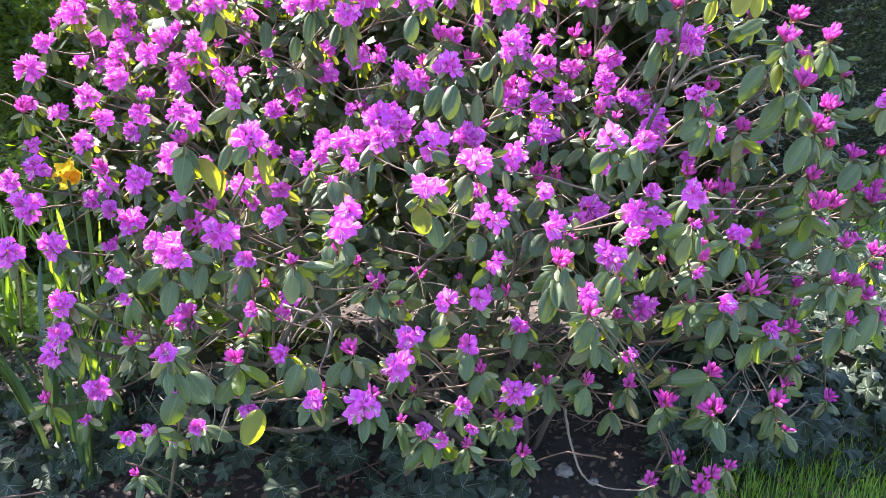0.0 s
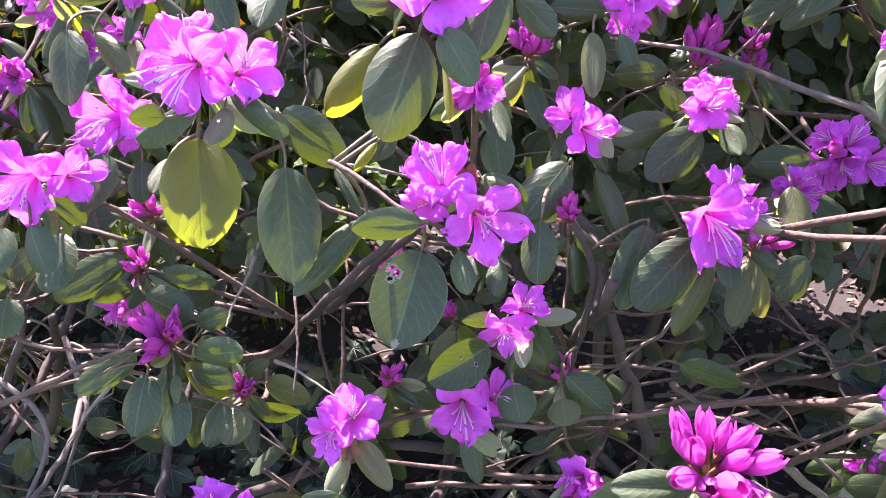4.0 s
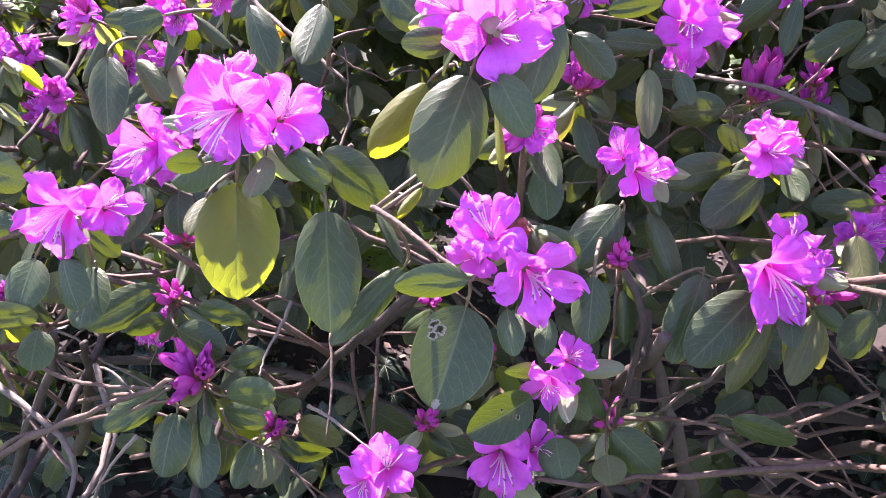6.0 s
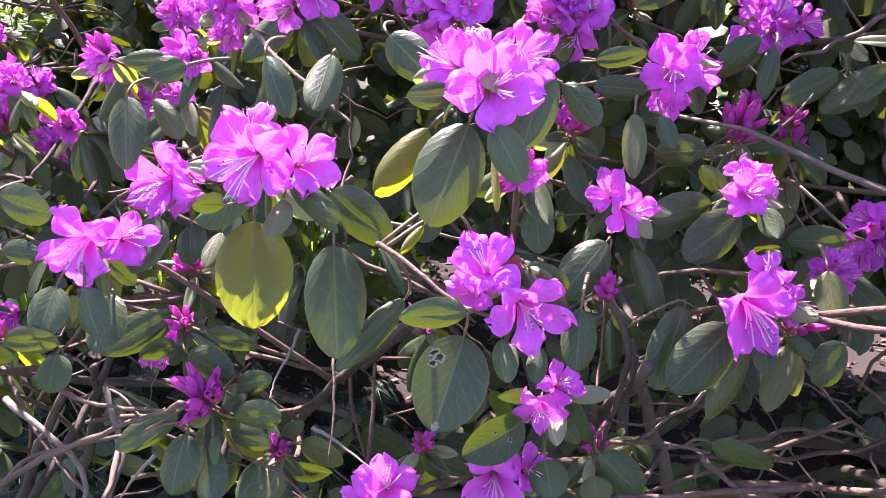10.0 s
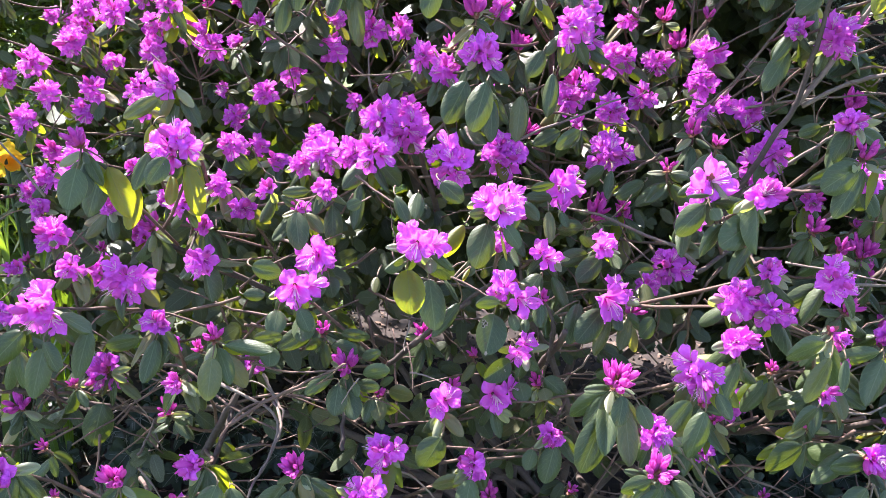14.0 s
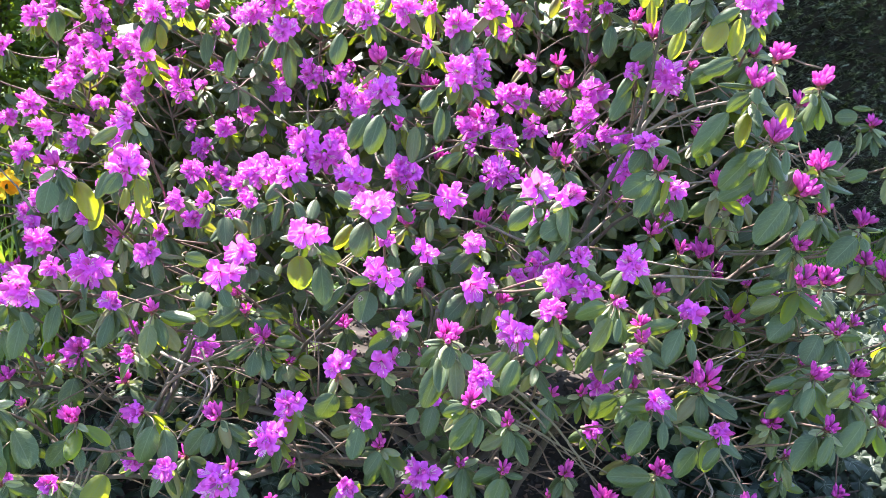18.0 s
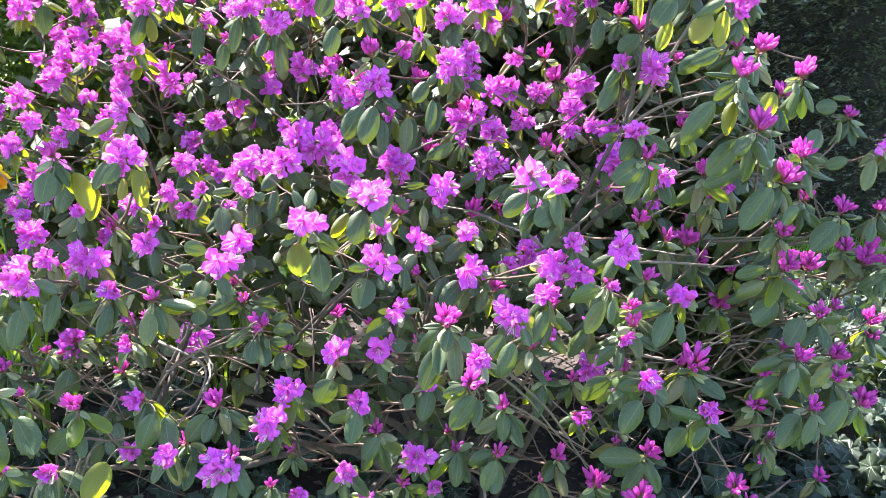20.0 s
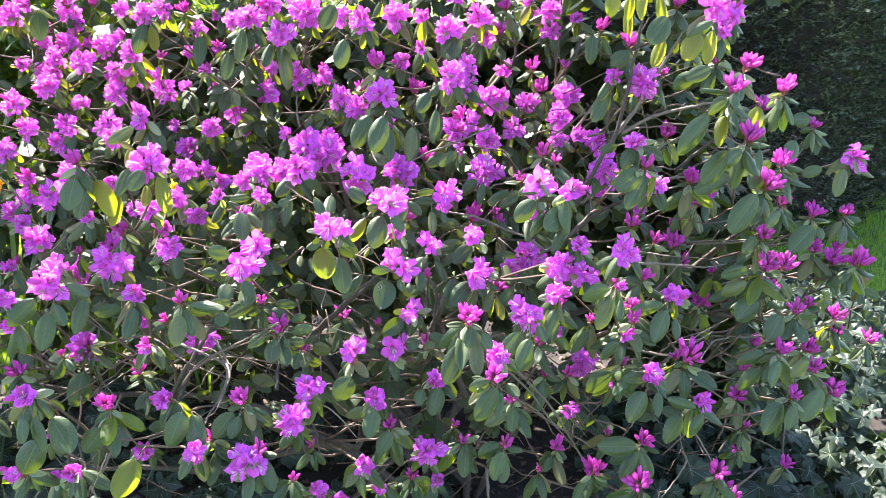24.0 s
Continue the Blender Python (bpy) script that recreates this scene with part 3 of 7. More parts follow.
shoot(-0.578, 1.627, 1.061, 0.040, "part", 8)
shoot(-0.418, 1.603, 1.046, 0.050, "part", 8)
shoot(-0.502, 1.616, 1.038, 0.045, "bud", 8)
shoot(-0.687, 1.635, 0.999, 0.071, "open", 8)
shoot(-0.605, 1.776, 0.947, 0.063, "open", 8)
shoot(-0.310, 1.354, 1.099, 0.056, "part", 8)
shoot(-0.189, 1.431, 1.082, 0.064, "bare", 3)
shoot(-0.412, 1.353, 1.070, 0.052, "open", 8)
shoot(-0.201, 1.955, 1.459, 0.075, "open", 8)
shoot(-0.050, 1.816, 1.444, 0.058, "open", 8)
shoot(0.018, 1.883, 1.453, 0.066, "open", 8)
shoot(0.074, 1.833, 1.458, 0.041, "part", 8)
shoot(0.131, 1.818, 1.436, 0.064, "open", 8)
shoot(0.191, 1.853, 1.462, 0.059, "open", 8)
shoot(0.209, 1.900, 1.416, 0.061, "open", 8)
shoot(0.245, 1.954, 1.422, 0.044, "bud", 8)
shoot(0.255, 1.975, 1.475, 0.038, "bud", 8)
shoot(0.368, 2.271, 1.437, 0.059, "open", 8)
shoot(0.385, 2.202, 1.408, 0.057, "open", 8)
shoot(0.438, 2.147, 1.447, 0.041, "part", 8)
shoot(0.077, 1.796, 1.397, 0.029, "part", 8)
shoot(-0.009, 1.738, 1.371, 0.056, "bud", 8)
shoot(0.023, 1.962, 1.348, 0.058, "part", 8)
shoot(-0.247, 2.564, 1.240, 0.060, "part", 8)
shoot(-0.223, 2.046, 1.296, 0.054, "open", 8)
shoot(0.144, 1.732, 1.351, 0.067, "open", 8)
shoot(0.165, 1.833, 1.320, 0.048, "open", 8)
shoot(0.338, 2.121, 1.327, 0.042, "bud", 8)
shoot(0.060, 1.941, 1.292, 0.064, "bud", 8)
shoot(-0.101, 1.882, 1.276, 0.056, "open", 8)
shoot(0.002, 1.689, 1.319, 0.066, "open", 8)
shoot(-0.054, 1.826, 1.262, 0.048, "open", 8)
shoot(0.234, 2.006, 1.267, 0.066, "open", 8)
shoot(0.323, 2.076, 1.248, 0.058, "open", 8)
shoot(0.422, 2.058, 1.275, 0.068, "open", 8)
shoot(0.396, 1.984, 1.233, 0.066, "open", 8)
shoot(0.166, 1.979, 1.216, 0.086, "open", 8)
shoot(0.154, 1.925, 1.202, 0.052, "open", 8)
shoot(0.234, 1.881, 1.199, 0.063, "open", 8)
shoot(0.289, 1.958, 1.201, 0.059, "open", 8)
shoot(-0.225, 2.317, 1.116, 0.079, "open", 8)
shoot(-0.147, 1.702, 1.205, 0.069, "open", 8)
shoot(-0.099, 1.686, 1.188, 0.079, "open", 8)
shoot(-0.133, 1.541, 1.199, 0.047, "open", 8)
shoot(0.168, 1.811, 1.186, 0.037, "part", 8)
shoot(0.090, 1.962, 1.131, 0.067, "bud", 8)
shoot(0.224, 1.791, 1.148, 0.073, "open", 3)
shoot(0.333, 1.713, 1.205, 0.034, "bud", 8)
shoot(-0.025, 1.565, 1.179, 0.069, "open", 3)
shoot(0.048, 1.663, 1.159, 0.068, "open", 3)
shoot(0.049, 1.363, 1.204, 0.064, "bare", 3)
shoot(0.148, 1.625, 1.139, 0.077, "bare", 3)
shoot(0.294, 1.413, 1.222, 0.052, "bare", 8)
shoot(0.351, 1.360, 1.222, 0.050, "part", 8)
shoot(0.282, 1.603, 1.178, 0.027, "bud", 8)
shoot(0.075, 1.558, 1.110, 0.043, "bud", 3)
shoot(0.199, 1.683, 1.074, 0.052, "bud", 3)
shoot(-0.038, 1.289, 1.168, 0.070, "bare", 3)
shoot(0.058, 1.433, 1.116, 0.039, "part", 3)
shoot(0.116, 1.494, 1.080, 0.057, "bare", 3)
shoot(0.196, 1.522, 1.089, 0.047, "bare", 3)
shoot(0.309, 1.511, 1.140, 0.036, "open", 8)
shoot(0.256, 1.796, 1.024, 0.050, "bud", 8)
shoot(0.072, 1.323, 1.107, 0.064, "bare", 3)
shoot(0.512, 2.202, 1.422, 0.043, "bud", 8)
shoot(0.499, 1.778, 1.423, 0.045, "bud", 8)
shoot(0.462, 1.725, 1.361, 0.045, "part", 8)
shoot(0.531, 1.720, 1.351, 0.072, "open", 8)
shoot(0.652, 1.725, 1.500, 0.065, "open", 8)
shoot(0.670, 1.727, 1.455, 0.033, "part", 8)
shoot(0.710, 1.891, 1.385, 0.037, "bud", 8)
shoot(0.663, 1.556, 1.411, 0.045, "bud", 8)
shoot(0.608, 1.448, 1.385, 0.051, "bud", 8)
shoot(0.727, 1.540, 1.376, 0.044, "bud", 8)
shoot(0.753, 1.695, 1.319, 0.039, "bud", 8)
shoot(1.041, 2.100, 1.214, 0.035, "bud", 8)
shoot(1.022, 1.830, 1.200, 0.049, "open", 8)
shoot(0.641, 1.429, 1.311, 0.051, "bud", 8)
shoot(0.483, 1.956, 1.182, 0.066, "open", 8)
shoot(0.459, 1.461, 1.287, 0.043, "part", 8)
shoot(0.620, 1.870, 1.225, 0.050, "bud", 8)
shoot(0.483, 1.457, 1.250, 0.034, "bud", 8)
shoot(0.514, 1.524, 1.204, 0.041, "open", 8)
shoot(0.489, 1.868, 1.111, 0.076, "open", 8)
shoot(0.749, 1.547, 1.244, 0.051, "bud", 8)
shoot(0.720, 1.509, 1.211, 0.055, "bud", 8)
shoot(0.619, 1.639, 1.183, 0.044, "bud", 8)
shoot(0.677, 1.764, 1.101, 0.048, "bud", 8)
shoot(0.558, 1.788, 1.082, 0.049, "part", 8)
shoot(0.510, 1.630, 1.089, 0.034, "bud", 8)
shoot(0.919, 1.751, 1.092, 0.054, "bud", 8)
shoot(1.016, 1.808, 1.079, 0.037, "bud", 8)
shoot(0.752, 1.581, 1.092, 0.038, "bud", 8)
shoot(0.620, 1.710, 1.026, 0.059, "bud", 8)
shoot(0.449, 1.359, 1.130, 0.056, "open", 8)
shoot(0.783, 1.593, 1.154, 0.032, "bud", 8)
shoot(0.416, 1.267, 1.106, 0.035, "part", 8)
shoot(0.553, 1.423, 1.025, 0.060, "part", 8)
shoot(0.708, 1.739, 0.880, 0.050, "bud", 8)
shoot(0.767, 1.573, 1.032, 0.049, "bud", 8)
shoot(0.799, 1.622, 0.966, 0.046, "bud", 8)
shoot(0.672, 1.803, 0.947, 0.051, "bud", 8)
shoot(0.501, 1.446, 1.048, 0.030, "bud", 8)
shoot(0.991, 1.768, 0.981, 0.056, "bud", 8)
shoot(1.004, 1.680, 1.014, 0.058, "bud", 8)
shoot(0.827, 1.543, 0.955, 0.038, "bud", 8)
shoot(0.889, 1.632, 0.932, 0.023, "bud", 8)
shoot(1.067, 1.849, 0.812, 0.053, "bud", 8)
shoot(1.376, 2.223, 0.586, 0.073, "bud", 8)
shoot(0.462, 1.359, 0.977, 0.034, "part", 8)
shoot(0.473, 1.418, 0.892, 0.031, "bud", 8)
shoot(0.572, 1.355, 0.941, 0.063, "bud", 8)
shoot(0.948, 1.991, 0.669, 0.044, "bud", 8)
shoot(0.773, 1.457, 0.912, 0.042, "bud", 8)
shoot(0.945, 1.706, 0.797, 0.056, "bud", 8)
shoot(0.844, 1.468, 0.872, 0.042, "bud", 8)
shoot(0.484, 1.253, 0.955, 0.058, "part", 8)
shoot(0.971, 1.615, 0.745, 0.059, "bud", 8)
shoot(0.793, 1.415, 0.840, 0.036, "bud", 8)
shoot(0.764, 1.592, 0.735, 0.041, "bud", 8)
shoot(0.599, 1.323, 0.873, 0.048, "part", 8)
shoot(0.470, 1.365, 1.001, 0.029, "bud", 8)
shoot(0.537, 1.430, 0.721, 0.043, "bud", 8)
shoot(0.445, 1.420, 0.660, 0.059, "bud", 8)
shoot(0.895, 1.851, 0.445, 0.057, "bud", 8)
shoot(0.732, 1.542, 0.581, 0.053, "bud", 8)
shoot(1.088, 1.980, 0.314, 0.046, "bud", 8)
shoot(0.506, 1.321, 0.703, 0.060, "bud", 8)
shoot(0.850, 1.720, 0.583, 0.026, "bud", 8)
shoot(0.789, 1.649, 0.771, 0.030, "bud", 8)
shoot(0.205, 1.455, 1.040, 0.061, "bare", 3)
shoot(0.312, 1.631, 1.008, 0.051, "open", 8)
shoot(0.344, 1.353, 1.100, 0.060, "open", 8)
shoot(0.377, 1.344, 1.088, 0.037, "open", 8)
shoot(0.270, 1.574, 1.004, 0.033, "open", 3)
shoot(0.248, 1.546, 0.973, 0.033, "bud", 3)
shoot(0.326, 1.294, 1.072, 0.054, "part", 8)
shoot(-0.067, 1.643, 0.860, 0.041, "bud", 8)
shoot(0.088, 1.395, 0.980, 0.054, "bare", 3)
shoot(0.187, 1.216, 1.062, 0.059, "bud", 8)
shoot(0.274, 1.239, 1.057, 0.056, "open", 8)
shoot(0.117, 1.483, 0.883, 0.032, "bud", 3)
shoot(0.001, 1.419, 0.909, 0.026, "bud", 3)
shoot(-0.095, 1.385, 0.910, 0.025, "bud", 3)
shoot(-0.000, 1.332, 0.910, 0.063, "bare", 3)
shoot(0.056, 1.379, 0.899, 0.065, "bare", 3)
shoot(0.232, 1.207, 1.002, 0.034, "open", 8)
shoot(0.226, 1.152, 0.998, 0.041, "bud", 8)
shoot(0.137, 1.410, 0.846, 0.052, "part", 8)
shoot(0.036, 1.330, 0.847, 0.054, "part", 8)
shoot(0.059, 1.360, 0.776, 0.030, "bud", 8)
shoot(-0.078, 1.289, 0.881, 0.057, "open", 8)
shoot(-0.095, 1.237, 0.853, 0.060, "open", 8)
shoot(0.124, 1.354, 0.729, 0.061, "open", 8)
shoot(0.019, 1.268, 0.751, 0.058, "part", 8)
shoot(0.143, 1.516, 0.551, 0.047, "part", 8)
shoot(0.269, 1.359, 0.748, 0.036, "bud", 8)
shoot(0.194, 1.403, 0.721, 0.026, "bud", 8)
shoot(0.455, 1.775, 0.575, 0.054, "part", 8)
shoot(0.381, 1.477, 0.669, 0.039, "bud", 8)
shoot(0.338, 1.367, 0.973, 0.039, "part", 8)
shoot(0.446, 1.648, 0.769, 0.066, "open", 8)
shoot(-0.051, 1.250, 0.715, 0.038, "part", 8)
shoot(0.345, 1.476, 0.831, 0.027, "bud", 8)
shoot(0.409, 1.594, 0.770, 0.029, "bud", 8)
shoot(0.312, 1.338, 0.964, 0.024, "bud", 8)
shoot(0.271, 1.332, 0.857, 0.034, "bud", 8)
shoot(0.100, 1.408, 0.637, 0.032, "bud", 8)
shoot(-0.467, 1.247, 1.075, 0.065, "open", 8)
shoot(-0.666, 1.723, 0.898, 0.049, "open", 8)
shoot(-0.714, 1.568, 0.968, 0.039, "part", 8)
shoot(-0.365, 1.321, 1.027, 0.056, "part", 8)
shoot(-0.271, 1.276, 1.043, 0.031, "bud", 8)
shoot(-0.205, 1.350, 1.070, 0.070, "bare", 3)
shoot(-0.226, 1.504, 0.975, 0.032, "bud", 3)
shoot(-0.176, 1.411, 0.986, 0.030, "bud", 3)
shoot(-0.135, 1.367, 0.961, 0.049, "bud", 3)
shoot(-0.431, 1.496, 0.893, 0.038, "part", 8)
shoot(-0.355, 1.602, 0.808, 0.070, "open", 8)
shoot(-0.549, 1.488, 0.831, 0.071, "open", 8)
shoot(-0.378, 1.376, 0.905, 0.040, "part", 8)
shoot(-0.625, 1.396, 0.834, 0.046, "bud", 8)
shoot(-0.403, 1.399, 0.843, 0.036, "bud", 3)
shoot(-0.452, 1.109, 0.953, 0.048, "part", 8)
shoot(-0.357, 1.171, 0.911, 0.043, "bud", 8)
shoot(-0.296, 1.237, 0.885, 0.050, "part", 8)
shoot(-0.175, 1.251, 0.883, 0.041, "bud", 8)
shoot(-0.235, 1.189, 0.820, 0.049, "part", 8)
shoot(-0.151, 1.172, 0.810, 0.062, "open", 8)
shoot(-0.135, 1.200, 0.822, 0.031, "bud", 8)
shoot(-0.420, 1.413, 0.664, 0.049, "part", 8)
shoot(-0.540, 1.217, 0.741, 0.042, "part", 8)
shoot(-0.462, 1.230, 0.736, 0.042, "part", 8)
shoot(-0.089, 1.232, 0.748, 0.023, "bud", 8)
shoot(-0.618, 1.371, 0.932, 0.035, "part", 8)
shoot(-1.041, 2.004, 1.288, 0.077, "open", 8)
shoot(-1.065, 2.161, 1.330, 0.060, "open", 8)
shoot(-1.050, 1.967, 1.190, 0.056, "bud", 8)
shoot(-1.031, 1.911, 1.046, 0.070, "open", 8)
shoot(-1.022, 1.775, 1.056, 0.046, "open", 8)
shoot(-0.913, 1.626, 1.034, 0.073, "open", 8)
shoot(-0.878, 1.469, 0.991, 0.050, "open", 8)
shoot(-0.794, 1.475, 1.005, 0.056, "open", 8)
shoot(-0.773, 1.435, 0.900, 0.050, "open", 8)
shoot(-0.780, 1.410, 0.837, 0.050, "open", 8)
shoot(-0.801, 1.396, 0.799, 0.039, "open", 8)
shoot(-0.872, 1.479, 0.650, 0.036, "bud", 8)
shoot(-0.732, 1.429, 0.702, 0.047, "open", 8)
shoot(-0.673, 1.396, 0.614, 0.047, "part", 8)
shoot(-0.787, 1.465, 0.612, 0.036, "part", 8)
shoot(-0.553, 1.338, 0.644, 0.036, "part", 8)
shoot(0.157, 1.472, 0.504, 0.047, "bud", 8)
shoot(0.535, 1.412, 0.450, 0.051, "bud", 8)
shoot(0.506, 1.487, 0.464, 0.045, "bud", 8)
shoot(0.560, 1.422, 0.477, 0.044, "bud", 8)
shoot(0.442, 1.471, 0.422, 0.040, "bud", 8)
shoot(-0.981, 2.189, 1.401, 0.063, "open", 8)
shoot(0.597, 1.428, 0.491, 0.032, "bud", 8)
shoot(-0.680, 1.422, 0.499, 0.027, "bud", 8)
shoot(-0.025, 1.281, 0.670, 0.043, "part", 8)
shoot(0.029, 1.278, 0.662, 0.030, "bud", 8)
shoot(-0.050, 1.250, 0.700, 0.031, "bud", 8)
# trusses half hidden between the others
shoot(-0.907, 2.211, 1.251, 0.041, "open", 5)
shoot(-0.484, 2.266, 1.406, 0.033, "part", 4)
shoot(-0.906, 2.505, 1.414, 0.037, "bud", 4)
shoot(-1.030, 2.364, 1.416, 0.069, "part", 5)
shoot(-0.620, 2.229, 1.304, 0.033, "bud", 4)
shoot(-0.272, 1.938, 1.463, 0.049, "open", 5)
shoot(-0.176, 1.921, 1.456, 0.076, "open", 5)
shoot(0.382, 2.213, 1.461, 0.064, "open", 5)
shoot(0.166, 1.851, 1.351, 0.061, "open", 5)
shoot(-0.049, 1.835, 1.303, 0.034, "bud", 5)
shoot(-0.119, 1.846, 1.175, 0.063, "open", 5)
shoot(0.260, 2.020, 1.266, 0.063, "open", 5)
shoot(0.363, 2.085, 1.283, 0.046, "bud", 5)
shoot(0.415, 2.099, 1.333, 0.028, "bud", 4)
shoot(0.446, 1.984, 1.195, 0.033, "open", 4)
shoot(0.396, 1.946, 1.188, 0.037, "open", 5)
shoot(0.348, 1.613, 1.214, 0.027, "bud", 4)
shoot(0.012, 1.844, 1.231, 0.039, "part", 5)
shoot(0.044, 1.668, 1.175, 0.044, "open", 5)
shoot(0.580, 1.811, 1.362, 0.029, "bud", 4)
shoot(0.462, 1.744, 1.173, 0.053, "open", 5)
shoot(0.592, 1.807, 1.501, 0.038, "bud", 5)
shoot(0.689, 1.756, 1.496, 0.062, "open", 5)
shoot(-0.832, 1.872, 1.014, 0.044, "open", 5)
shoot(-0.804, 1.786, 0.982, 0.035, "open", 5)
shoot(-0.494, 1.570, 1.144, 0.026, "open", 4)
shoot(-0.498, 1.668, 1.063, 0.028, "open", 4)
shoot(-0.232, 1.526, 1.113, 0.033, "part", 5)
shoot(-0.609, 1.551, 0.980, 0.037, "open", 5)
shoot(-0.721, 1.612, 0.964, 0.020, "bud", 4)
shoot(-0.625, 1.678, 0.962, 0.020, "bud", 4)
shoot(-0.667, 1.455, 0.947, 0.029, "open", 5)
shoot(-0.356, 1.418, 0.938, 0.023, "bud", 4)
shoot(0.208, 1.720, 1.084, 0.026, "bud", 4)
shoot(0.245, 1.739, 1.067, 0.027, "bud", 4)
shoot(0.341, 1.353, 1.032, 0.027, "bud", 5)
shoot(0.371, 1.362, 1.131, 0.042, "part", 5)
shoot(0.114, 1.457, 1.031, 0.023, "bud", 4)
shoot(0.023, 1.505, 0.909, 0.020, "bud", 4)
shoot(0.692, 1.742, 1.123, 0.029, "part", 4)
shoot(0.628, 1.769, 1.049, 0.020, "bud", 4)
shoot(0.575, 1.676, 1.040, 0.032, "bud", 5)
shoot(0.472, 1.403, 1.011, 0.028, "bud", 5)
shoot(0.720, 1.734, 0.956, 0.020, "bud", 4)
shoot(0.756, 1.668, 0.960, 0.020, "bud", 4)
shoot(0.822, 1.617, 1.018, 0.048, "bud", 5)
shoot(0.940, 1.761, 1.007, 0.041, "bud", 5)
shoot(1.007, 1.797, 1.000, 0.035, "bud", 5)
shoot(1.026, 1.751, 0.982, 0.038, "bud", 5)
shoot(1.128, 1.881, 0.888, 0.027, "bud", 4)
shoot(1.083, 1.865, 0.768, 0.045, "bud", 5)
shoot(0.404, 1.393, 0.985, 0.020, "bud", 4)
shoot(-0.537, 1.480, 0.854, 0.042, "bud", 5)
shoot(-0.230, 1.244, 0.810, 0.026, "bud", 5)
shoot(-0.528, 1.297, 0.844, 0.020, "bud", 4)
shoot(-0.516, 1.283, 0.776, 0.020, "bud", 4)
shoot(-0.559, 1.431, 0.854, 0.020, "bud", 4)
shoot(-0.069, 1.282, 0.782, 0.022, "bud", 4)
shoot(0.177, 1.434, 0.737, 0.020, "bud", 4)
shoot(0.356, 1.509, 0.592, 0.023, "bud", 4)
shoot(0.041, 1.345, 0.649, 0.029, "part", 5)
shoot(0.558, 1.386, 0.924, 0.024, "bud", 4)
shoot(0.479, 1.444, 0.832, 0.026, "open", 4)
shoot(0.500, 1.571, 0.646, 0.020, "bud", 4)
shoot(0.529, 1.427, 0.652, 0.024, "bud", 4)
shoot(0.830, 1.721, 0.419, 0.033, "bud", 4)
shoot(0.842, 1.568, 0.727, 0.021, "bud", 4)
shoot(0.866, 1.745, 0.371, 0.038, "bud", 5)

# single leaves: base, tip, width
leaf_at((-0.049, 1.313, 1.126), (-0.038, 1.281, 1.087), 0.038)
leaf_at((-0.028, 1.357, 1.094), (-0.015, 1.321, 1.046), 0.034)
leaf_at((0.039, 1.388, 1.159), (0.030, 1.350, 1.119), 0.037)
leaf_at((0.053, 1.328, 1.068), (0.047, 1.294, 1.033), 0.037, "eaten")
leaf_at((-0.039, 1.381, 1.114), (0.000, 1.368, 1.093), 0.030)
leaf_at((0.009, 1.365, 1.061), (-0.019, 1.328, 1.033), 0.016)
leaf_at((0.008, 1.417, 1.144), (-0.013, 1.383, 1.118), 0.021, "old")
leaf_at((0.059, 1.310, 1.094), (0.031, 1.292, 1.099), 0.016)
leaf_at((0.060, 1.354, 1.171), (0.077, 1.336, 1.152), 0.018)
leaf_at((0.037, 1.368, 1.180), (0.019, 1.351, 1.183), 0.014)
leaf_at((0.070, 1.440, 1.179), (0.065, 1.407, 1.146), 0.026)
leaf_at((-0.020, 1.290, 1.151), (-0.017, 1.272, 1.141), 0.014)
leaf_at((-0.021, 1.300, 1.155), (0.005, 1.286, 1.140), 0.011)
leaf_at((-0.216, 1.450, 1.135), (-0.206, 1.419, 1.096), 0.031)
leaf_at((-0.207, 1.466, 1.129), (-0.183, 1.449, 1.110), 0.017)
leaf_at((-0.050, 1.292, 1.144), (-0.059, 1.280, 1.149), 0.012)
leaf_at((-0.176, 1.409, 1.068), (-0.184, 1.379, 1.042), 0.028)
leaf_at((-0.170, 1.433, 1.052), (-0.162, 1.412, 1.034), 0.026)
leaf_at((-0.186, 1.341, 1.051), (-0.171, 1.322, 1.032), 0.022)
leaf_at((-0.188, 1.362, 1.034), (-0.181, 1.336, 1.007), 0.032)
leaf_at((-0.216, 1.350, 1.042), (-0.216, 1.325, 1.020), 0.027)
leaf_at((-0.242, 1.325, 1.012), (-0.205, 1.327, 1.017), 0.020)
leaf_at((-0.228, 1.348, 0.990), (-0.225, 1.328, 0.975), 0.025)
leaf_at((-0.174, 1.399, 0.973), (-0.193, 1.381, 0.973), 0.019)
leaf_at((-0.148, 1.400, 0.987), (-0.110, 1.397, 0.984), 0.019)
leaf_at((-0.188, 1.417, 0.985), (-0.228, 1.382, 0.967), 0.027)
leaf_at((-0.159, 1.390, 0.975), (-0.126, 1.381, 0.965), 0.026)
leaf_at((-0.113, 1.365, 0.949), (-0.078, 1.368, 0.958), 0.022)
leaf_at((-0.117, 1.380, 0.964), (-0.092, 1.381, 0.974), 0.016)
leaf_at((-0.150, 1.356, 0.952), (-0.179, 1.326, 0.937), 0.020)
leaf_at((-0.142, 1.351, 0.940), (-0.144, 1.322, 0.913), 0.029)
leaf_at((-0.133, 1.356, 0.930), (-0.116, 1.332, 0.901), 0.027)
leaf_at((-0.122, 1.351, 0.942), (-0.114, 1.336, 0.934), 0.013)
leaf_at((-0.123, 1.373, 0.928), (-0.092, 1.370, 0.926), 0.019)
leaf_at((-0.101, 1.370, 0.909), (-0.108, 1.345, 0.891), 0.019)
leaf_at((-0.089, 1.374, 0.904), (-0.095, 1.350, 0.889), 0.022)
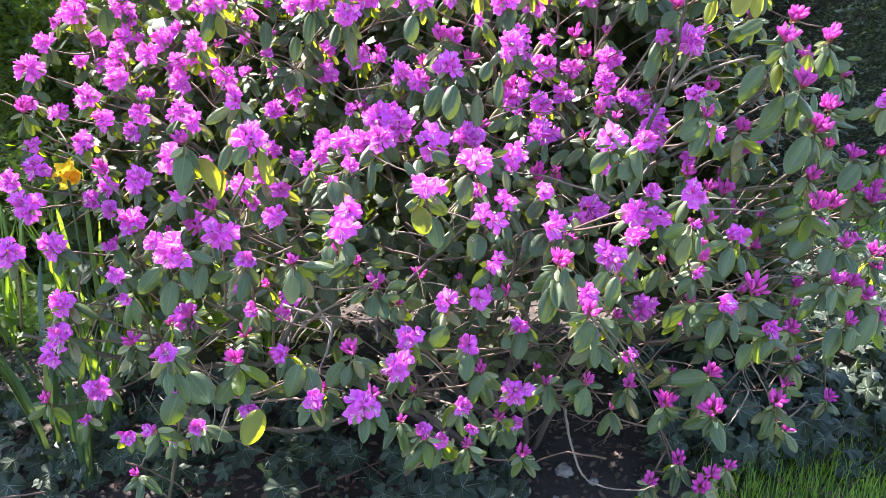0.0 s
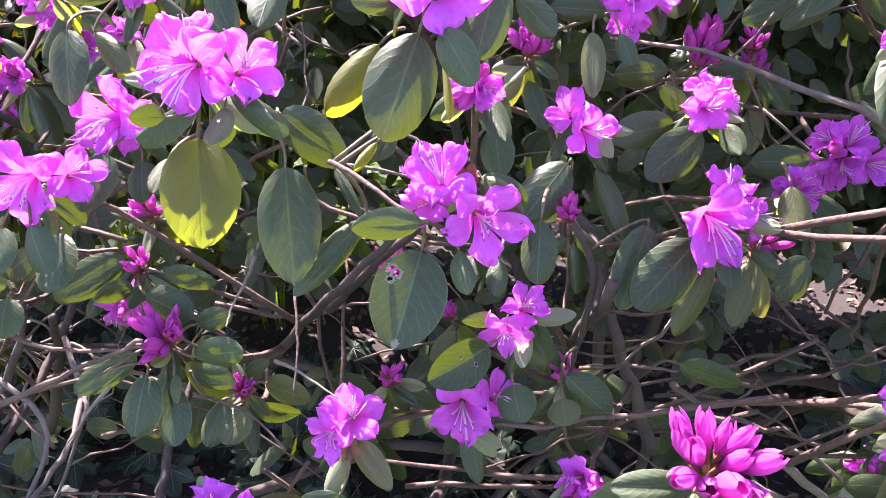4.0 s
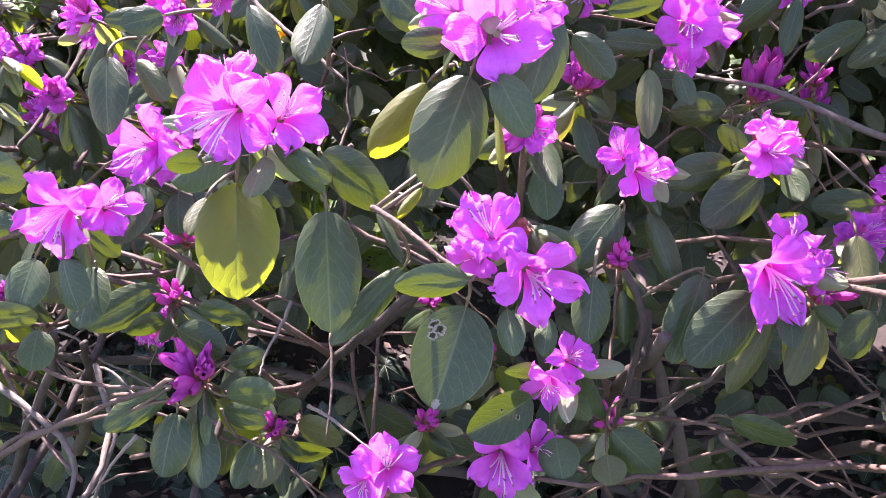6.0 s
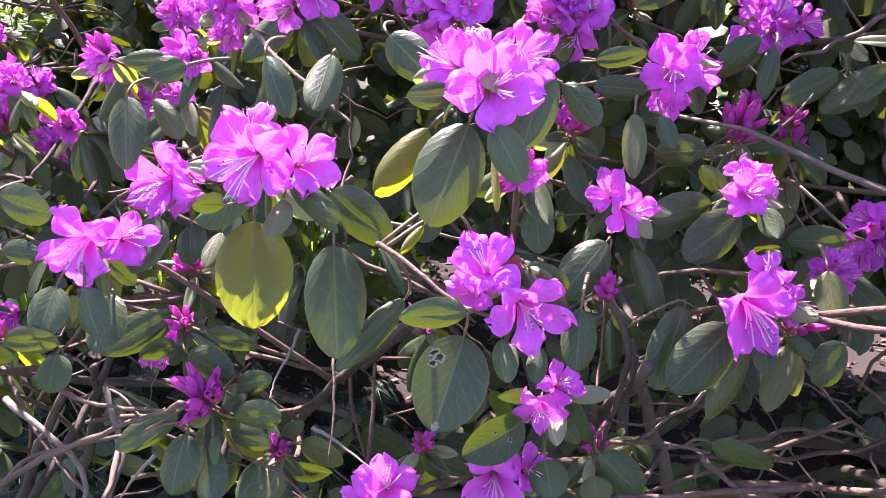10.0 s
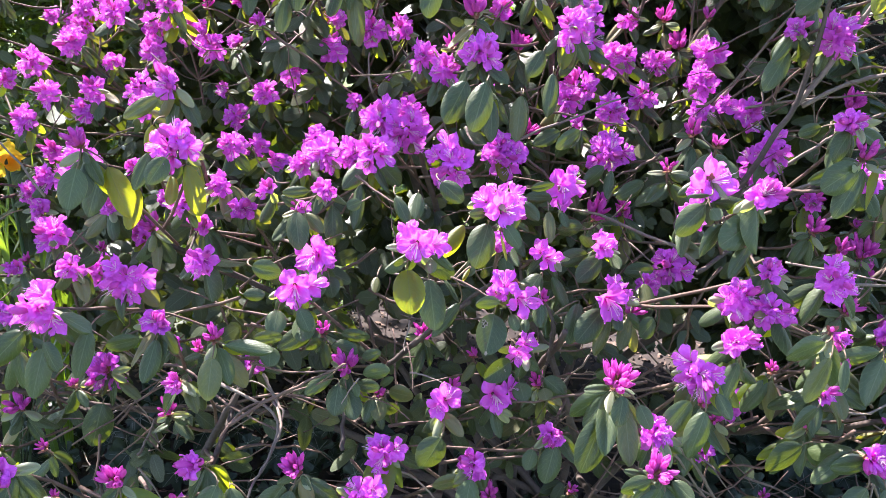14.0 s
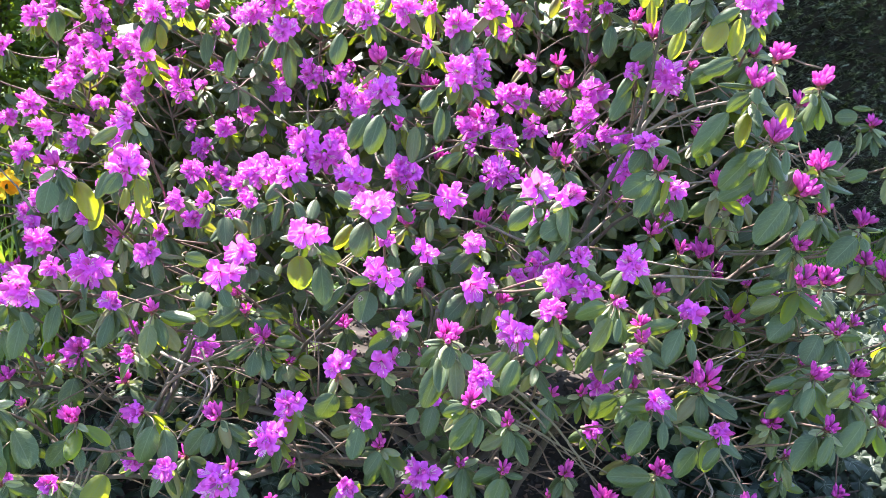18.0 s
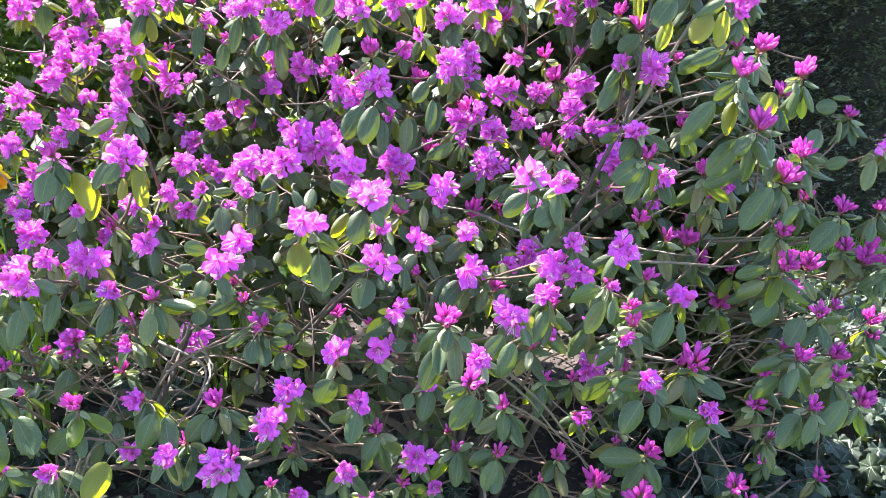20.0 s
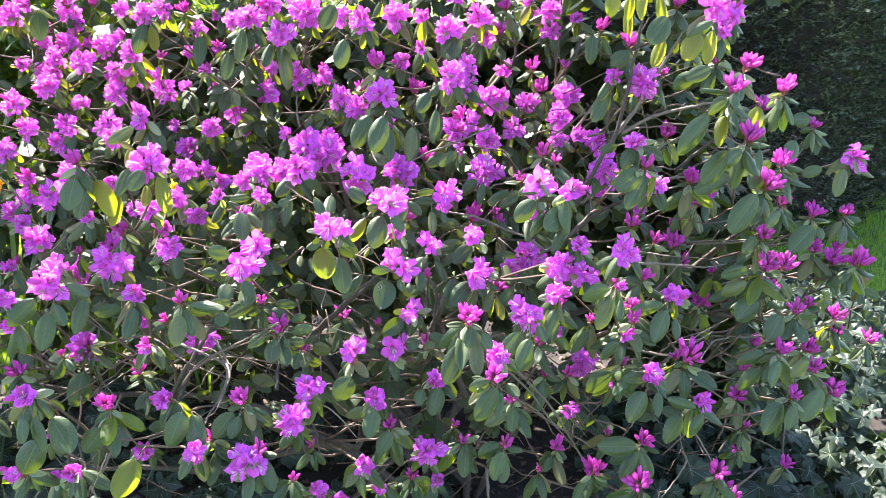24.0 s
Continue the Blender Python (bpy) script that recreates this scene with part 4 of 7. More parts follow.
leaf_at((-0.084, 1.397, 0.905), (-0.051, 1.392, 0.900), 0.028)
leaf_at((-0.095, 1.392, 0.916), (-0.078, 1.392, 0.930), 0.011)
leaf_at((0.107, 1.366, 1.071), (0.109, 1.342, 1.049), 0.019)
leaf_at((0.110, 1.484, 1.053), (0.086, 1.448, 1.026), 0.030)
leaf_at((0.060, 1.494, 1.070), (0.068, 1.470, 1.046), 0.023)
leaf_at((0.117, 1.542, 1.123), (0.121, 1.511, 1.090), 0.017)
leaf_at((0.128, 1.505, 1.041), (0.150, 1.478, 1.003), 0.017)
leaf_at((0.170, 1.587, 1.086), (0.131, 1.564, 1.089), 0.025)
leaf_at((0.176, 1.544, 1.062), (0.137, 1.517, 1.059), 0.026)
leaf_at((0.195, 1.534, 1.061), (0.163, 1.500, 1.040), 0.031)
leaf_at((0.187, 1.563, 1.062), (0.168, 1.557, 1.083), 0.015)
leaf_at((0.210, 1.554, 1.060), (0.223, 1.536, 1.045), 0.017)
leaf_at((0.165, 1.473, 1.018), (0.154, 1.434, 0.977), 0.028)
leaf_at((0.194, 1.458, 1.017), (0.163, 1.420, 0.989), 0.035)
leaf_at((0.206, 1.462, 1.004), (0.189, 1.424, 0.970), 0.020)
leaf_at((0.213, 1.448, 1.017), (0.215, 1.428, 1.003), 0.015)
leaf_at((0.234, 1.475, 0.999), (0.223, 1.442, 0.969), 0.020)
leaf_at((0.275, 1.510, 0.983), (0.256, 1.483, 0.968), 0.029)
leaf_at((0.229, 1.465, 1.011), (0.242, 1.454, 1.006), 0.011)
leaf_at((0.260, 1.543, 1.022), (0.268, 1.517, 0.993), 0.022)
leaf_at((0.287, 1.626, 1.008), (0.243, 1.603, 1.013), 0.025)
leaf_at((0.073, 1.325, 1.072), (0.080, 1.308, 1.060), 0.014)
leaf_at((0.090, 1.340, 1.061), (0.091, 1.323, 1.052), 0.011)
leaf_at((0.079, 1.403, 0.977), (0.059, 1.390, 0.987), 0.014)
leaf_at((0.076, 1.390, 0.969), (0.046, 1.361, 0.957), 0.029, "eaten")
leaf_at((0.093, 1.407, 0.963), (0.110, 1.395, 0.955), 0.014)
leaf_at((0.123, 1.415, 0.933), (0.152, 1.401, 0.915), 0.026)
leaf_at((0.122, 1.402, 0.925), (0.127, 1.386, 0.916), 0.021)
leaf_at((0.090, 1.403, 0.930), (0.098, 1.384, 0.915), 0.026)
leaf_at((0.198, 1.472, 0.911), (0.240, 1.467, 0.901), 0.022)
leaf_at((0.135, 1.549, 1.121), (0.144, 1.532, 1.107), 0.014)
leaf_at((0.077, 1.464, 1.162), (0.102, 1.449, 1.144), 0.018)
leaf_at((0.090, 1.516, 1.164), (0.121, 1.516, 1.170), 0.014)
leaf_at((0.122, 1.595, 1.125), (0.086, 1.575, 1.131), 0.019)
leaf_at((0.204, 1.695, 1.146), (0.176, 1.662, 1.125), 0.026)
leaf_at((0.216, 1.695, 1.141), (0.208, 1.660, 1.104), 0.017)
leaf_at((0.273, 1.729, 1.114), (0.231, 1.694, 1.097), 0.026)
leaf_at((-0.025, 1.448, 1.188), (0.004, 1.434, 1.169), 0.025)
leaf_at((-0.074, 1.388, 1.187), (-0.056, 1.367, 1.163), 0.016)
leaf_at((-0.051, 1.423, 1.181), (-0.052, 1.395, 1.155), 0.021)
leaf_at((-0.114, 1.373, 1.183), (-0.126, 1.356, 1.182), 0.015)
leaf_at((-0.247, 1.356, 1.097), (-0.211, 1.352, 1.091), 0.026)
leaf_at((-0.262, 1.360, 1.056), (-0.236, 1.356, 1.057), 0.017)
leaf_at((-0.090, 1.347, 1.098), (-0.090, 1.327, 1.086), 0.012)
leaf_at((0.022, 1.386, 1.110), (0.018, 1.366, 1.099), 0.017)
leaf_at((-0.012, 1.386, 1.082), (0.007, 1.368, 1.062), 0.007)
leaf_at((0.020, 1.368, 1.107), (0.014, 1.350, 1.100), 0.006, "old")
leaf_at((0.055, 1.373, 1.151), (0.064, 1.349, 1.128), 0.004, "old")
bloom_at((-0.036, 1.288, 1.167), 0.0225, (0.02, -0.99, 0.12))
bloom_at((-0.012, 1.302, 1.166), 0.0184, (0.70, -0.53, 0.48))
bloom_at((-0.046, 1.313, 1.175), 0.0168, (0.12, -0.37, 0.92))
bloom_at((-0.195, 1.352, 1.071), 0.0293, (0.20, -0.97, 0.12))
bloom_at((-0.175, 1.373, 1.071), 0.0201, (0.70, -0.53, 0.48))
bloom_at((-0.192, 1.431, 1.084), 0.0312, (-0.12, -0.89, 0.45))
bloom_at((-0.180, 1.445, 1.076), 0.0226, (0.53, -0.85, 0.03))
bloom_at((0.059, 1.358, 1.189), 0.0254, (0.28, -0.91, 0.30))
bloom_at((0.032, 1.369, 1.196), 0.0176, (-0.28, -0.82, 0.49))
bloom_at((0.069, 1.389, 1.197), 0.0192, (0.62, -0.53, 0.57))
bloom_at((0.048, 1.391, 1.199), 0.0183, (0.15, -0.48, 0.86))
bloom_at((0.063, 1.330, 1.111), 0.0214, (0.04, -0.58, 0.82))
bloom_at((0.088, 1.319, 1.091), 0.0222, (0.56, -0.83, 0.03))
bloom_at((0.056, 1.330, 1.094), 0.0155, (-0.19, -0.92, 0.35))
bloom_at((0.107, 1.494, 1.085), 0.0182, (-0.15, -0.73, 0.67))
bloom_at((0.124, 1.492, 1.071), 0.0203, (0.53, -0.84, 0.11))
bloom_at((0.197, 1.526, 1.095), 0.0167, (0.26, -0.51, 0.82))
bloom_at((0.195, 1.511, 1.086), 0.0189, (0.19, -0.96, 0.21))
bloom_at((0.208, 1.531, 1.085), 0.0141, (0.66, -0.62, 0.43))
bloom_at((0.138, 1.620, 1.135), 0.0302, (-0.00, -0.96, 0.29))
bloom_at((0.153, 1.641, 1.137), 0.0268, (0.54, -0.52, 0.66))
bloom_at((0.138, 1.622, 1.112), 0.0185, (0.05, -0.99, -0.10))
bloom_at((0.204, 1.451, 1.034), 0.0308, (0.29, -0.94, 0.16))
bloom_at((0.212, 1.479, 1.051), 0.0167, (0.19, -0.34, 0.92))
bloom_at((0.232, 1.474, 1.031), 0.0150, (0.80, -0.47, 0.37))
bloom_at((0.097, 1.404, 0.994), 0.0165, (0.41, -0.45, 0.79))
bloom_at((0.085, 1.391, 0.977), 0.0165, (0.04, -1.00, -0.04))
bloom_at((0.059, 1.388, 0.914), 0.0265, (0.18, -0.94, 0.30))
bloom_at((0.082, 1.400, 0.923), 0.0177, (0.55, -0.38, 0.75))
bloom_at((-0.000, 1.346, 0.935), 0.0233, (0.23, -0.73, 0.64))
bloom_at((-0.013, 1.337, 0.926), 0.0183, (-0.17, -0.95, 0.27))
bloom_at((0.303, 1.415, 1.222), 0.0311, (0.18, -0.83, 0.53))
bloom_at((0.287, 1.418, 1.205), 0.0169, (-0.36, -0.92, 0.13))
leaf_at((0.520, 1.586, 1.483), (0.489, 1.560, 1.441), 0.040)
leaf_at((0.518, 1.587, 1.446), (0.499, 1.559, 1.401), 0.024, "old")
leaf_at((0.608, 1.613, 1.478), (0.565, 1.592, 1.451), 0.022)
leaf_at((0.586, 1.605, 1.457), (0.553, 1.577, 1.411), 0.038, "old")
leaf_at((0.613, 1.621, 1.461), (0.602, 1.590, 1.407), 0.028, "old")
leaf_at((0.493, 1.808, 1.490), (0.494, 1.775, 1.428), 0.020, "old")
leaf_at((0.420, 1.757, 1.436), (0.415, 1.728, 1.386), 0.027)
leaf_at((0.494, 1.747, 1.407), (0.454, 1.726, 1.379), 0.033)
leaf_at((0.461, 1.745, 1.325), (0.430, 1.715, 1.272), 0.032)
leaf_at((0.582, 1.503, 1.407), (0.539, 1.486, 1.391), 0.027)
leaf_at((0.562, 1.513, 1.398), (0.524, 1.495, 1.378), 0.027)
leaf_at((0.594, 1.433, 1.368), (0.558, 1.414, 1.347), 0.024)
leaf_at((0.601, 1.423, 1.379), (0.600, 1.405, 1.360), 0.018)
leaf_at((0.601, 1.450, 1.375), (0.551, 1.440, 1.381), 0.009)
leaf_at((0.570, 1.437, 1.339), (0.526, 1.404, 1.282), 0.037)
leaf_at((0.602, 1.450, 1.338), (0.585, 1.422, 1.290), 0.026, "old")
leaf_at((0.611, 1.439, 1.345), (0.611, 1.415, 1.311), 0.017)
leaf_at((0.668, 1.483, 1.349), (0.651, 1.459, 1.313), 0.030, "old")
leaf_at((0.716, 1.538, 1.357), (0.719, 1.522, 1.343), 0.014)
leaf_at((0.623, 1.413, 1.290), (0.595, 1.394, 1.270), 0.026)
leaf_at((0.653, 1.414, 1.291), (0.651, 1.392, 1.263), 0.013)
leaf_at((0.614, 1.437, 1.280), (0.568, 1.408, 1.232), 0.041)
leaf_at((0.709, 1.533, 1.232), (0.693, 1.510, 1.198), 0.036)
leaf_at((0.807, 1.643, 1.263), (0.788, 1.619, 1.229), 0.032)
leaf_at((0.846, 1.684, 1.298), (0.807, 1.673, 1.298), 0.029)
leaf_at((0.868, 1.689, 1.311), (0.835, 1.679, 1.314), 0.011)
leaf_at((0.853, 1.676, 1.274), (0.851, 1.652, 1.240), 0.011)
leaf_at((0.757, 1.548, 1.232), (0.785, 1.536, 1.230), 0.012)
leaf_at((0.811, 1.596, 1.208), (0.843, 1.590, 1.224), 0.023)
leaf_at((0.897, 1.614, 1.218), (0.880, 1.586, 1.172), 0.028)
leaf_at((0.924, 1.627, 1.254), (0.946, 1.619, 1.262), 0.011)
leaf_at((0.914, 1.620, 1.234), (0.921, 1.600, 1.209), 0.010)
leaf_at((0.688, 1.481, 1.197), (0.643, 1.447, 1.136), 0.045)
leaf_at((0.655, 1.543, 1.215), (0.594, 1.520, 1.185), 0.033)
leaf_at((0.656, 1.737, 1.086), (0.619, 1.711, 1.046), 0.036)
leaf_at((0.689, 1.743, 1.104), (0.684, 1.719, 1.068), 0.019)
leaf_at((0.470, 1.444, 1.238), (0.430, 1.423, 1.212), 0.038)
leaf_at((0.483, 1.456, 1.231), (0.452, 1.425, 1.178), 0.031)
leaf_at((0.500, 1.458, 1.236), (0.492, 1.430, 1.191), 0.013, "old")
leaf_at((0.460, 1.462, 1.273), (0.436, 1.439, 1.243), 0.027)
leaf_at((0.436, 1.489, 1.272), (0.408, 1.475, 1.265), 0.018)
leaf_at((0.831, 1.552, 1.120), (0.787, 1.526, 1.079), 0.042)
leaf_at((0.840, 1.552, 1.120), (0.846, 1.536, 1.104), 0.017)
leaf_at((0.736, 1.484, 1.167), (0.706, 1.464, 1.141), 0.024)
leaf_at((0.738, 1.572, 1.089), (0.710, 1.551, 1.064), 0.026)
leaf_at((0.896, 1.567, 1.120), (0.887, 1.545, 1.091), 0.021)
leaf_at((0.442, 1.401, 1.099), (0.393, 1.378, 1.068), 0.025)
leaf_at((0.400, 1.256, 1.099), (0.356, 1.241, 1.088), 0.028)
leaf_at((0.407, 1.251, 1.084), (0.385, 1.225, 1.043), 0.029)
leaf_at((0.417, 1.239, 1.090), (0.414, 1.219, 1.064), 0.012)
leaf_at((0.528, 1.397, 1.016), (0.468, 1.379, 1.000), 0.027)
leaf_at((0.534, 1.394, 1.007), (0.509, 1.365, 0.958), 0.035)
leaf_at((0.549, 1.389, 0.994), (0.552, 1.367, 0.964), 0.016)
leaf_at((0.724, 1.550, 1.030), (0.671, 1.535, 1.020), 0.028)
leaf_at((0.727, 1.554, 1.003), (0.679, 1.535, 0.983), 0.030)
leaf_at((0.764, 1.582, 0.957), (0.718, 1.558, 0.921), 0.047)
leaf_at((0.799, 1.544, 0.942), (0.775, 1.517, 0.900), 0.044)
leaf_at((0.829, 1.531, 0.946), (0.859, 1.522, 0.950), 0.017)
leaf_at((0.743, 1.458, 0.901), (0.694, 1.441, 0.885), 0.023)
leaf_at((0.762, 1.430, 0.900), (0.741, 1.404, 0.859), 0.029)
leaf_at((0.826, 1.452, 0.891), (0.791, 1.432, 0.867), 0.029)
leaf_at((0.799, 1.472, 0.868), (0.793, 1.447, 0.831), 0.023)
leaf_at((0.744, 1.459, 0.866), (0.703, 1.436, 0.833), 0.034)
leaf_at((0.765, 1.394, 0.833), (0.725, 1.365, 0.787), 0.043)
leaf_at((0.785, 1.383, 0.841), (0.767, 1.357, 0.801), 0.024)
leaf_at((0.848, 1.427, 0.847), (0.811, 1.397, 0.796), 0.039)
leaf_at((0.879, 1.448, 0.825), (0.865, 1.427, 0.798), 0.015)
leaf_at((0.472, 1.237, 0.933), (0.442, 1.211, 0.894), 0.037)
leaf_at((0.492, 1.237, 0.934), (0.491, 1.215, 0.904), 0.016)
leaf_at((0.532, 1.316, 0.879), (0.579, 1.302, 0.871), 0.017)
leaf_at((0.591, 1.296, 0.861), (0.570, 1.275, 0.834), 0.023)
leaf_at((0.563, 1.317, 0.842), (0.529, 1.293, 0.807), 0.040)
leaf_at((0.515, 1.396, 0.729), (0.443, 1.385, 0.731), 0.038)
leaf_at((0.522, 1.404, 0.712), (0.490, 1.376, 0.666), 0.030)
leaf_at((0.439, 1.340, 0.910), (0.400, 1.318, 0.881), 0.039)
leaf_at((0.443, 1.333, 0.970), (0.409, 1.314, 0.948), 0.025)
leaf_at((0.484, 1.268, 0.943), (0.440, 1.256, 0.941), 0.024)
leaf_at((0.192, 1.203, 1.049), (0.188, 1.183, 1.025), 0.020)
leaf_at((0.209, 1.200, 1.042), (0.220, 1.183, 1.026), 0.017)
leaf_at((0.197, 1.209, 1.028), (0.204, 1.181, 0.979), 0.024)
leaf_at((0.176, 1.217, 1.012), (0.157, 1.187, 0.959), 0.034)
leaf_at((0.268, 1.234, 1.029), (0.241, 1.211, 0.998), 0.029)
leaf_at((0.281, 1.219, 1.027), (0.267, 1.193, 0.985), 0.027)
leaf_at((0.292, 1.226, 1.046), (0.305, 1.208, 1.027), 0.015)
leaf_at((0.231, 1.150, 0.978), (0.204, 1.124, 0.937), 0.031)
leaf_at((0.238, 1.160, 0.966), (0.233, 1.138, 0.935), 0.015)
leaf_at((0.219, 1.142, 0.994), (0.191, 1.128, 0.987), 0.019)
leaf_at((0.245, 1.164, 0.978), (0.265, 1.149, 0.967), 0.017)
leaf_at((0.200, 1.394, 0.718), (0.198, 1.364, 0.666), 0.031)
leaf_at((0.266, 1.347, 0.738), (0.251, 1.319, 0.695), 0.036)
leaf_at((0.260, 1.362, 0.742), (0.222, 1.344, 0.726), 0.031)
leaf_at((0.332, 1.302, 1.041), (0.312, 1.275, 0.999), 0.025)
leaf_at((0.145, 1.409, 0.829), (0.134, 1.382, 0.784), 0.033)
leaf_at((0.115, 1.395, 0.830), (0.108, 1.377, 0.809), 0.022)
leaf_at((-0.006, 1.329, 0.886), (-0.026, 1.305, 0.851), 0.041)
leaf_at((0.035, 1.317, 0.834), (0.028, 1.290, 0.791), 0.031)
leaf_at((0.028, 1.339, 0.819), (-0.014, 1.324, 0.809), 0.024)
leaf_at((0.062, 1.349, 0.768), (0.042, 1.326, 0.738), 0.028)
leaf_at((-0.540, 1.467, 0.796), (-0.552, 1.434, 0.736), 0.045)
leaf_at((-0.364, 1.319, 1.005), (-0.372, 1.291, 0.959), 0.024)
leaf_at((-0.391, 1.330, 0.998), (-0.430, 1.315, 0.990), 0.023)
leaf_at((-0.268, 1.260, 1.022), (-0.269, 1.234, 0.980), 0.028)
leaf_at((-0.253, 1.266, 1.038), (-0.199, 1.255, 1.038), 0.018)
leaf_at((-0.491, 1.254, 1.042), (-0.525, 1.230, 1.006), 0.030)
leaf_at((-0.481, 1.271, 1.011), (-0.489, 1.241, 0.958), 0.031)
leaf_at((-0.426, 1.281, 1.035), (-0.435, 1.251, 0.985), 0.025)
leaf_at((-0.449, 1.228, 1.046), (-0.431, 1.208, 1.021), 0.022)
leaf_at((-0.439, 1.251, 1.070), (-0.393, 1.236, 1.059), 0.019)
leaf_at((-0.442, 1.092, 0.929), (-0.438, 1.071, 0.902), 0.019)
leaf_at((-0.433, 1.103, 0.922), (-0.413, 1.078, 0.884), 0.024)
leaf_at((-0.438, 1.115, 0.879), (-0.459, 1.089, 0.836), 0.040)
leaf_at((-0.428, 1.138, 0.903), (-0.388, 1.113, 0.862), 0.042)
leaf_at((-0.364, 1.163, 0.873), (-0.387, 1.141, 0.842), 0.033)
leaf_at((-0.349, 1.161, 0.865), (-0.338, 1.141, 0.840), 0.019)
leaf_at((-0.263, 1.223, 0.869), (-0.281, 1.194, 0.822), 0.036)
leaf_at((-0.251, 1.233, 0.859), (-0.234, 1.204, 0.808), 0.033)
leaf_at((-0.189, 1.247, 0.858), (-0.215, 1.223, 0.822), 0.033)
leaf_at((-0.179, 1.245, 0.852), (-0.188, 1.223, 0.823), 0.022)
leaf_at((-0.169, 1.269, 0.840), (-0.149, 1.242, 0.797), 0.024)
leaf_at((-0.330, 1.187, 0.801), (-0.355, 1.157, 0.750), 0.041, "old")
leaf_at((-0.464, 1.373, 1.205), (-0.470, 1.346, 1.161), 0.035)
leaf_at((-0.492, 1.482, 1.171), (-0.507, 1.449, 1.112), 0.036)
leaf_at((-0.452, 1.424, 1.192), (-0.420, 1.394, 1.138), 0.033, "old")
leaf_at((-0.420, 1.429, 1.165), (-0.423, 1.400, 1.116), 0.023, "old")
leaf_at((-0.398, 1.432, 1.210), (-0.414, 1.406, 1.170), 0.023)
leaf_at((-0.359, 1.394, 1.218), (-0.376, 1.372, 1.191), 0.028)
leaf_at((-0.338, 1.404, 1.207), (-0.320, 1.373, 1.154), 0.026, "old")
leaf_at((-0.363, 1.411, 1.189), (-0.357, 1.388, 1.158), 0.019, "old")
leaf_at((-0.395, 1.444, 1.244), (-0.397, 1.423, 1.215), 0.017, "old")
leaf_at((-0.408, 1.494, 1.268), (-0.450, 1.474, 1.244), 0.022)
leaf_at((-0.183, 1.518, 1.121), (-0.178, 1.490, 1.075), 0.027)
leaf_at((-0.148, 1.541, 1.147), (-0.152, 1.510, 1.091), 0.019)
leaf_at((-0.211, 1.500, 1.148), (-0.245, 1.488, 1.148), 0.016)
leaf_at((-0.863, 2.097, 1.412), (-0.849, 2.064, 1.350), 0.049)
leaf_at((-0.553, 1.959, 1.407), (-0.567, 1.926, 1.348), 0.035)
leaf_at((-0.538, 1.956, 1.401), (-0.519, 1.927, 1.350), 0.025, "old")
leaf_at((-0.421, 1.939, 1.386), (-0.421, 1.907, 1.328), 0.033)
leaf_at((-0.298, 1.837, 1.410), (-0.304, 1.804, 1.350), 0.028)
leaf_at((-0.217, 1.844, 1.390), (-0.205, 1.801, 1.302), 0.029)
leaf_at((-0.238, 1.829, 1.387), (-0.248, 1.801, 1.341), 0.024)
leaf_at((-0.337, 1.860, 1.360), (-0.340, 1.831, 1.310), 0.029)
leaf_at((-0.115, 1.887, 1.466), (-0.136, 1.859, 1.420), 0.041)
leaf_at((-0.062, 1.675, 1.416), (-0.071, 1.647, 1.369), 0.032)
leaf_at((-0.011, 1.652, 1.277), (-0.039, 1.620, 1.220), 0.039)
leaf_at((0.026, 1.669, 1.248), (0.030, 1.638, 1.193), 0.024)
leaf_at((0.069, 1.698, 1.249), (0.067, 1.665, 1.188), 0.027)
leaf_at((0.115, 1.711, 1.283), (0.110, 1.679, 1.226), 0.022)
leaf_at((0.099, 1.748, 1.310), (0.078, 1.724, 1.273), 0.030)
leaf_at((0.151, 1.847, 1.421), (0.130, 1.817, 1.371), 0.043)
leaf_at((0.138, 1.810, 1.169), (0.096, 1.792, 1.150), 0.027)
leaf_at((0.429, 1.599, 1.522), (0.418, 1.575, 1.485), 0.030, "old")
leaf_at((0.479, 1.617, 1.531), (0.471, 1.585, 1.475), 0.024, "old")
leaf_at((0.460, 1.626, 1.519), (0.454, 1.600, 1.477), 0.020, "old")
leaf_at((0.508, 1.613, 1.519), (0.515, 1.584, 1.471), 0.022, "old")
leaf_at((0.293, 1.404, 1.192), (0.262, 1.373, 1.168), 0.031)
leaf_at((0.314, 1.398, 1.171), (0.283, 1.365, 1.143), 0.022)
leaf_at((0.352, 1.397, 1.182), (0.309, 1.364, 1.158), 0.039)
leaf_at((0.353, 1.400, 1.158), (0.326, 1.363, 1.119), 0.021)
leaf_at((0.308, 1.422, 1.191), (0.346, 1.417, 1.189), 0.017)
leaf_at((0.299, 1.397, 1.191), (0.307, 1.383, 1.182), 0.016)
leaf_at((0.294, 1.397, 1.207), (0.267, 1.380, 1.210), 0.006)
leaf_at((0.072, 1.748, 1.239), (0.066, 1.702, 1.176), 0.030)
leaf_at((0.020, 1.609, 1.285), (0.006, 1.566, 1.230), 0.038)
leaf_at((0.121, 1.774, 1.269), (0.116, 1.733, 1.214), 0.024)
leaf_at((0.013, 1.732, 1.235), (0.022, 1.697, 1.186), 0.025)
leaf_at((0.160, 1.676, 1.206), (0.128, 1.646, 1.185), 0.025)


# main stems: from the root to a way behind the flowering face
STEMS = []


def face_depth(x, z):
    """How far back the flowering face lies at that place."""
    near = sorted(((s[0].x - x) ** 2 + (s[0].z - z) ** 2, s[0].y) for s in SHOOTS)[:6]
    w = [1 / (d + 0.003) for d, _ in near]
    return sum(a * y for a, (_, y) in zip(w, near)) / sum(w)


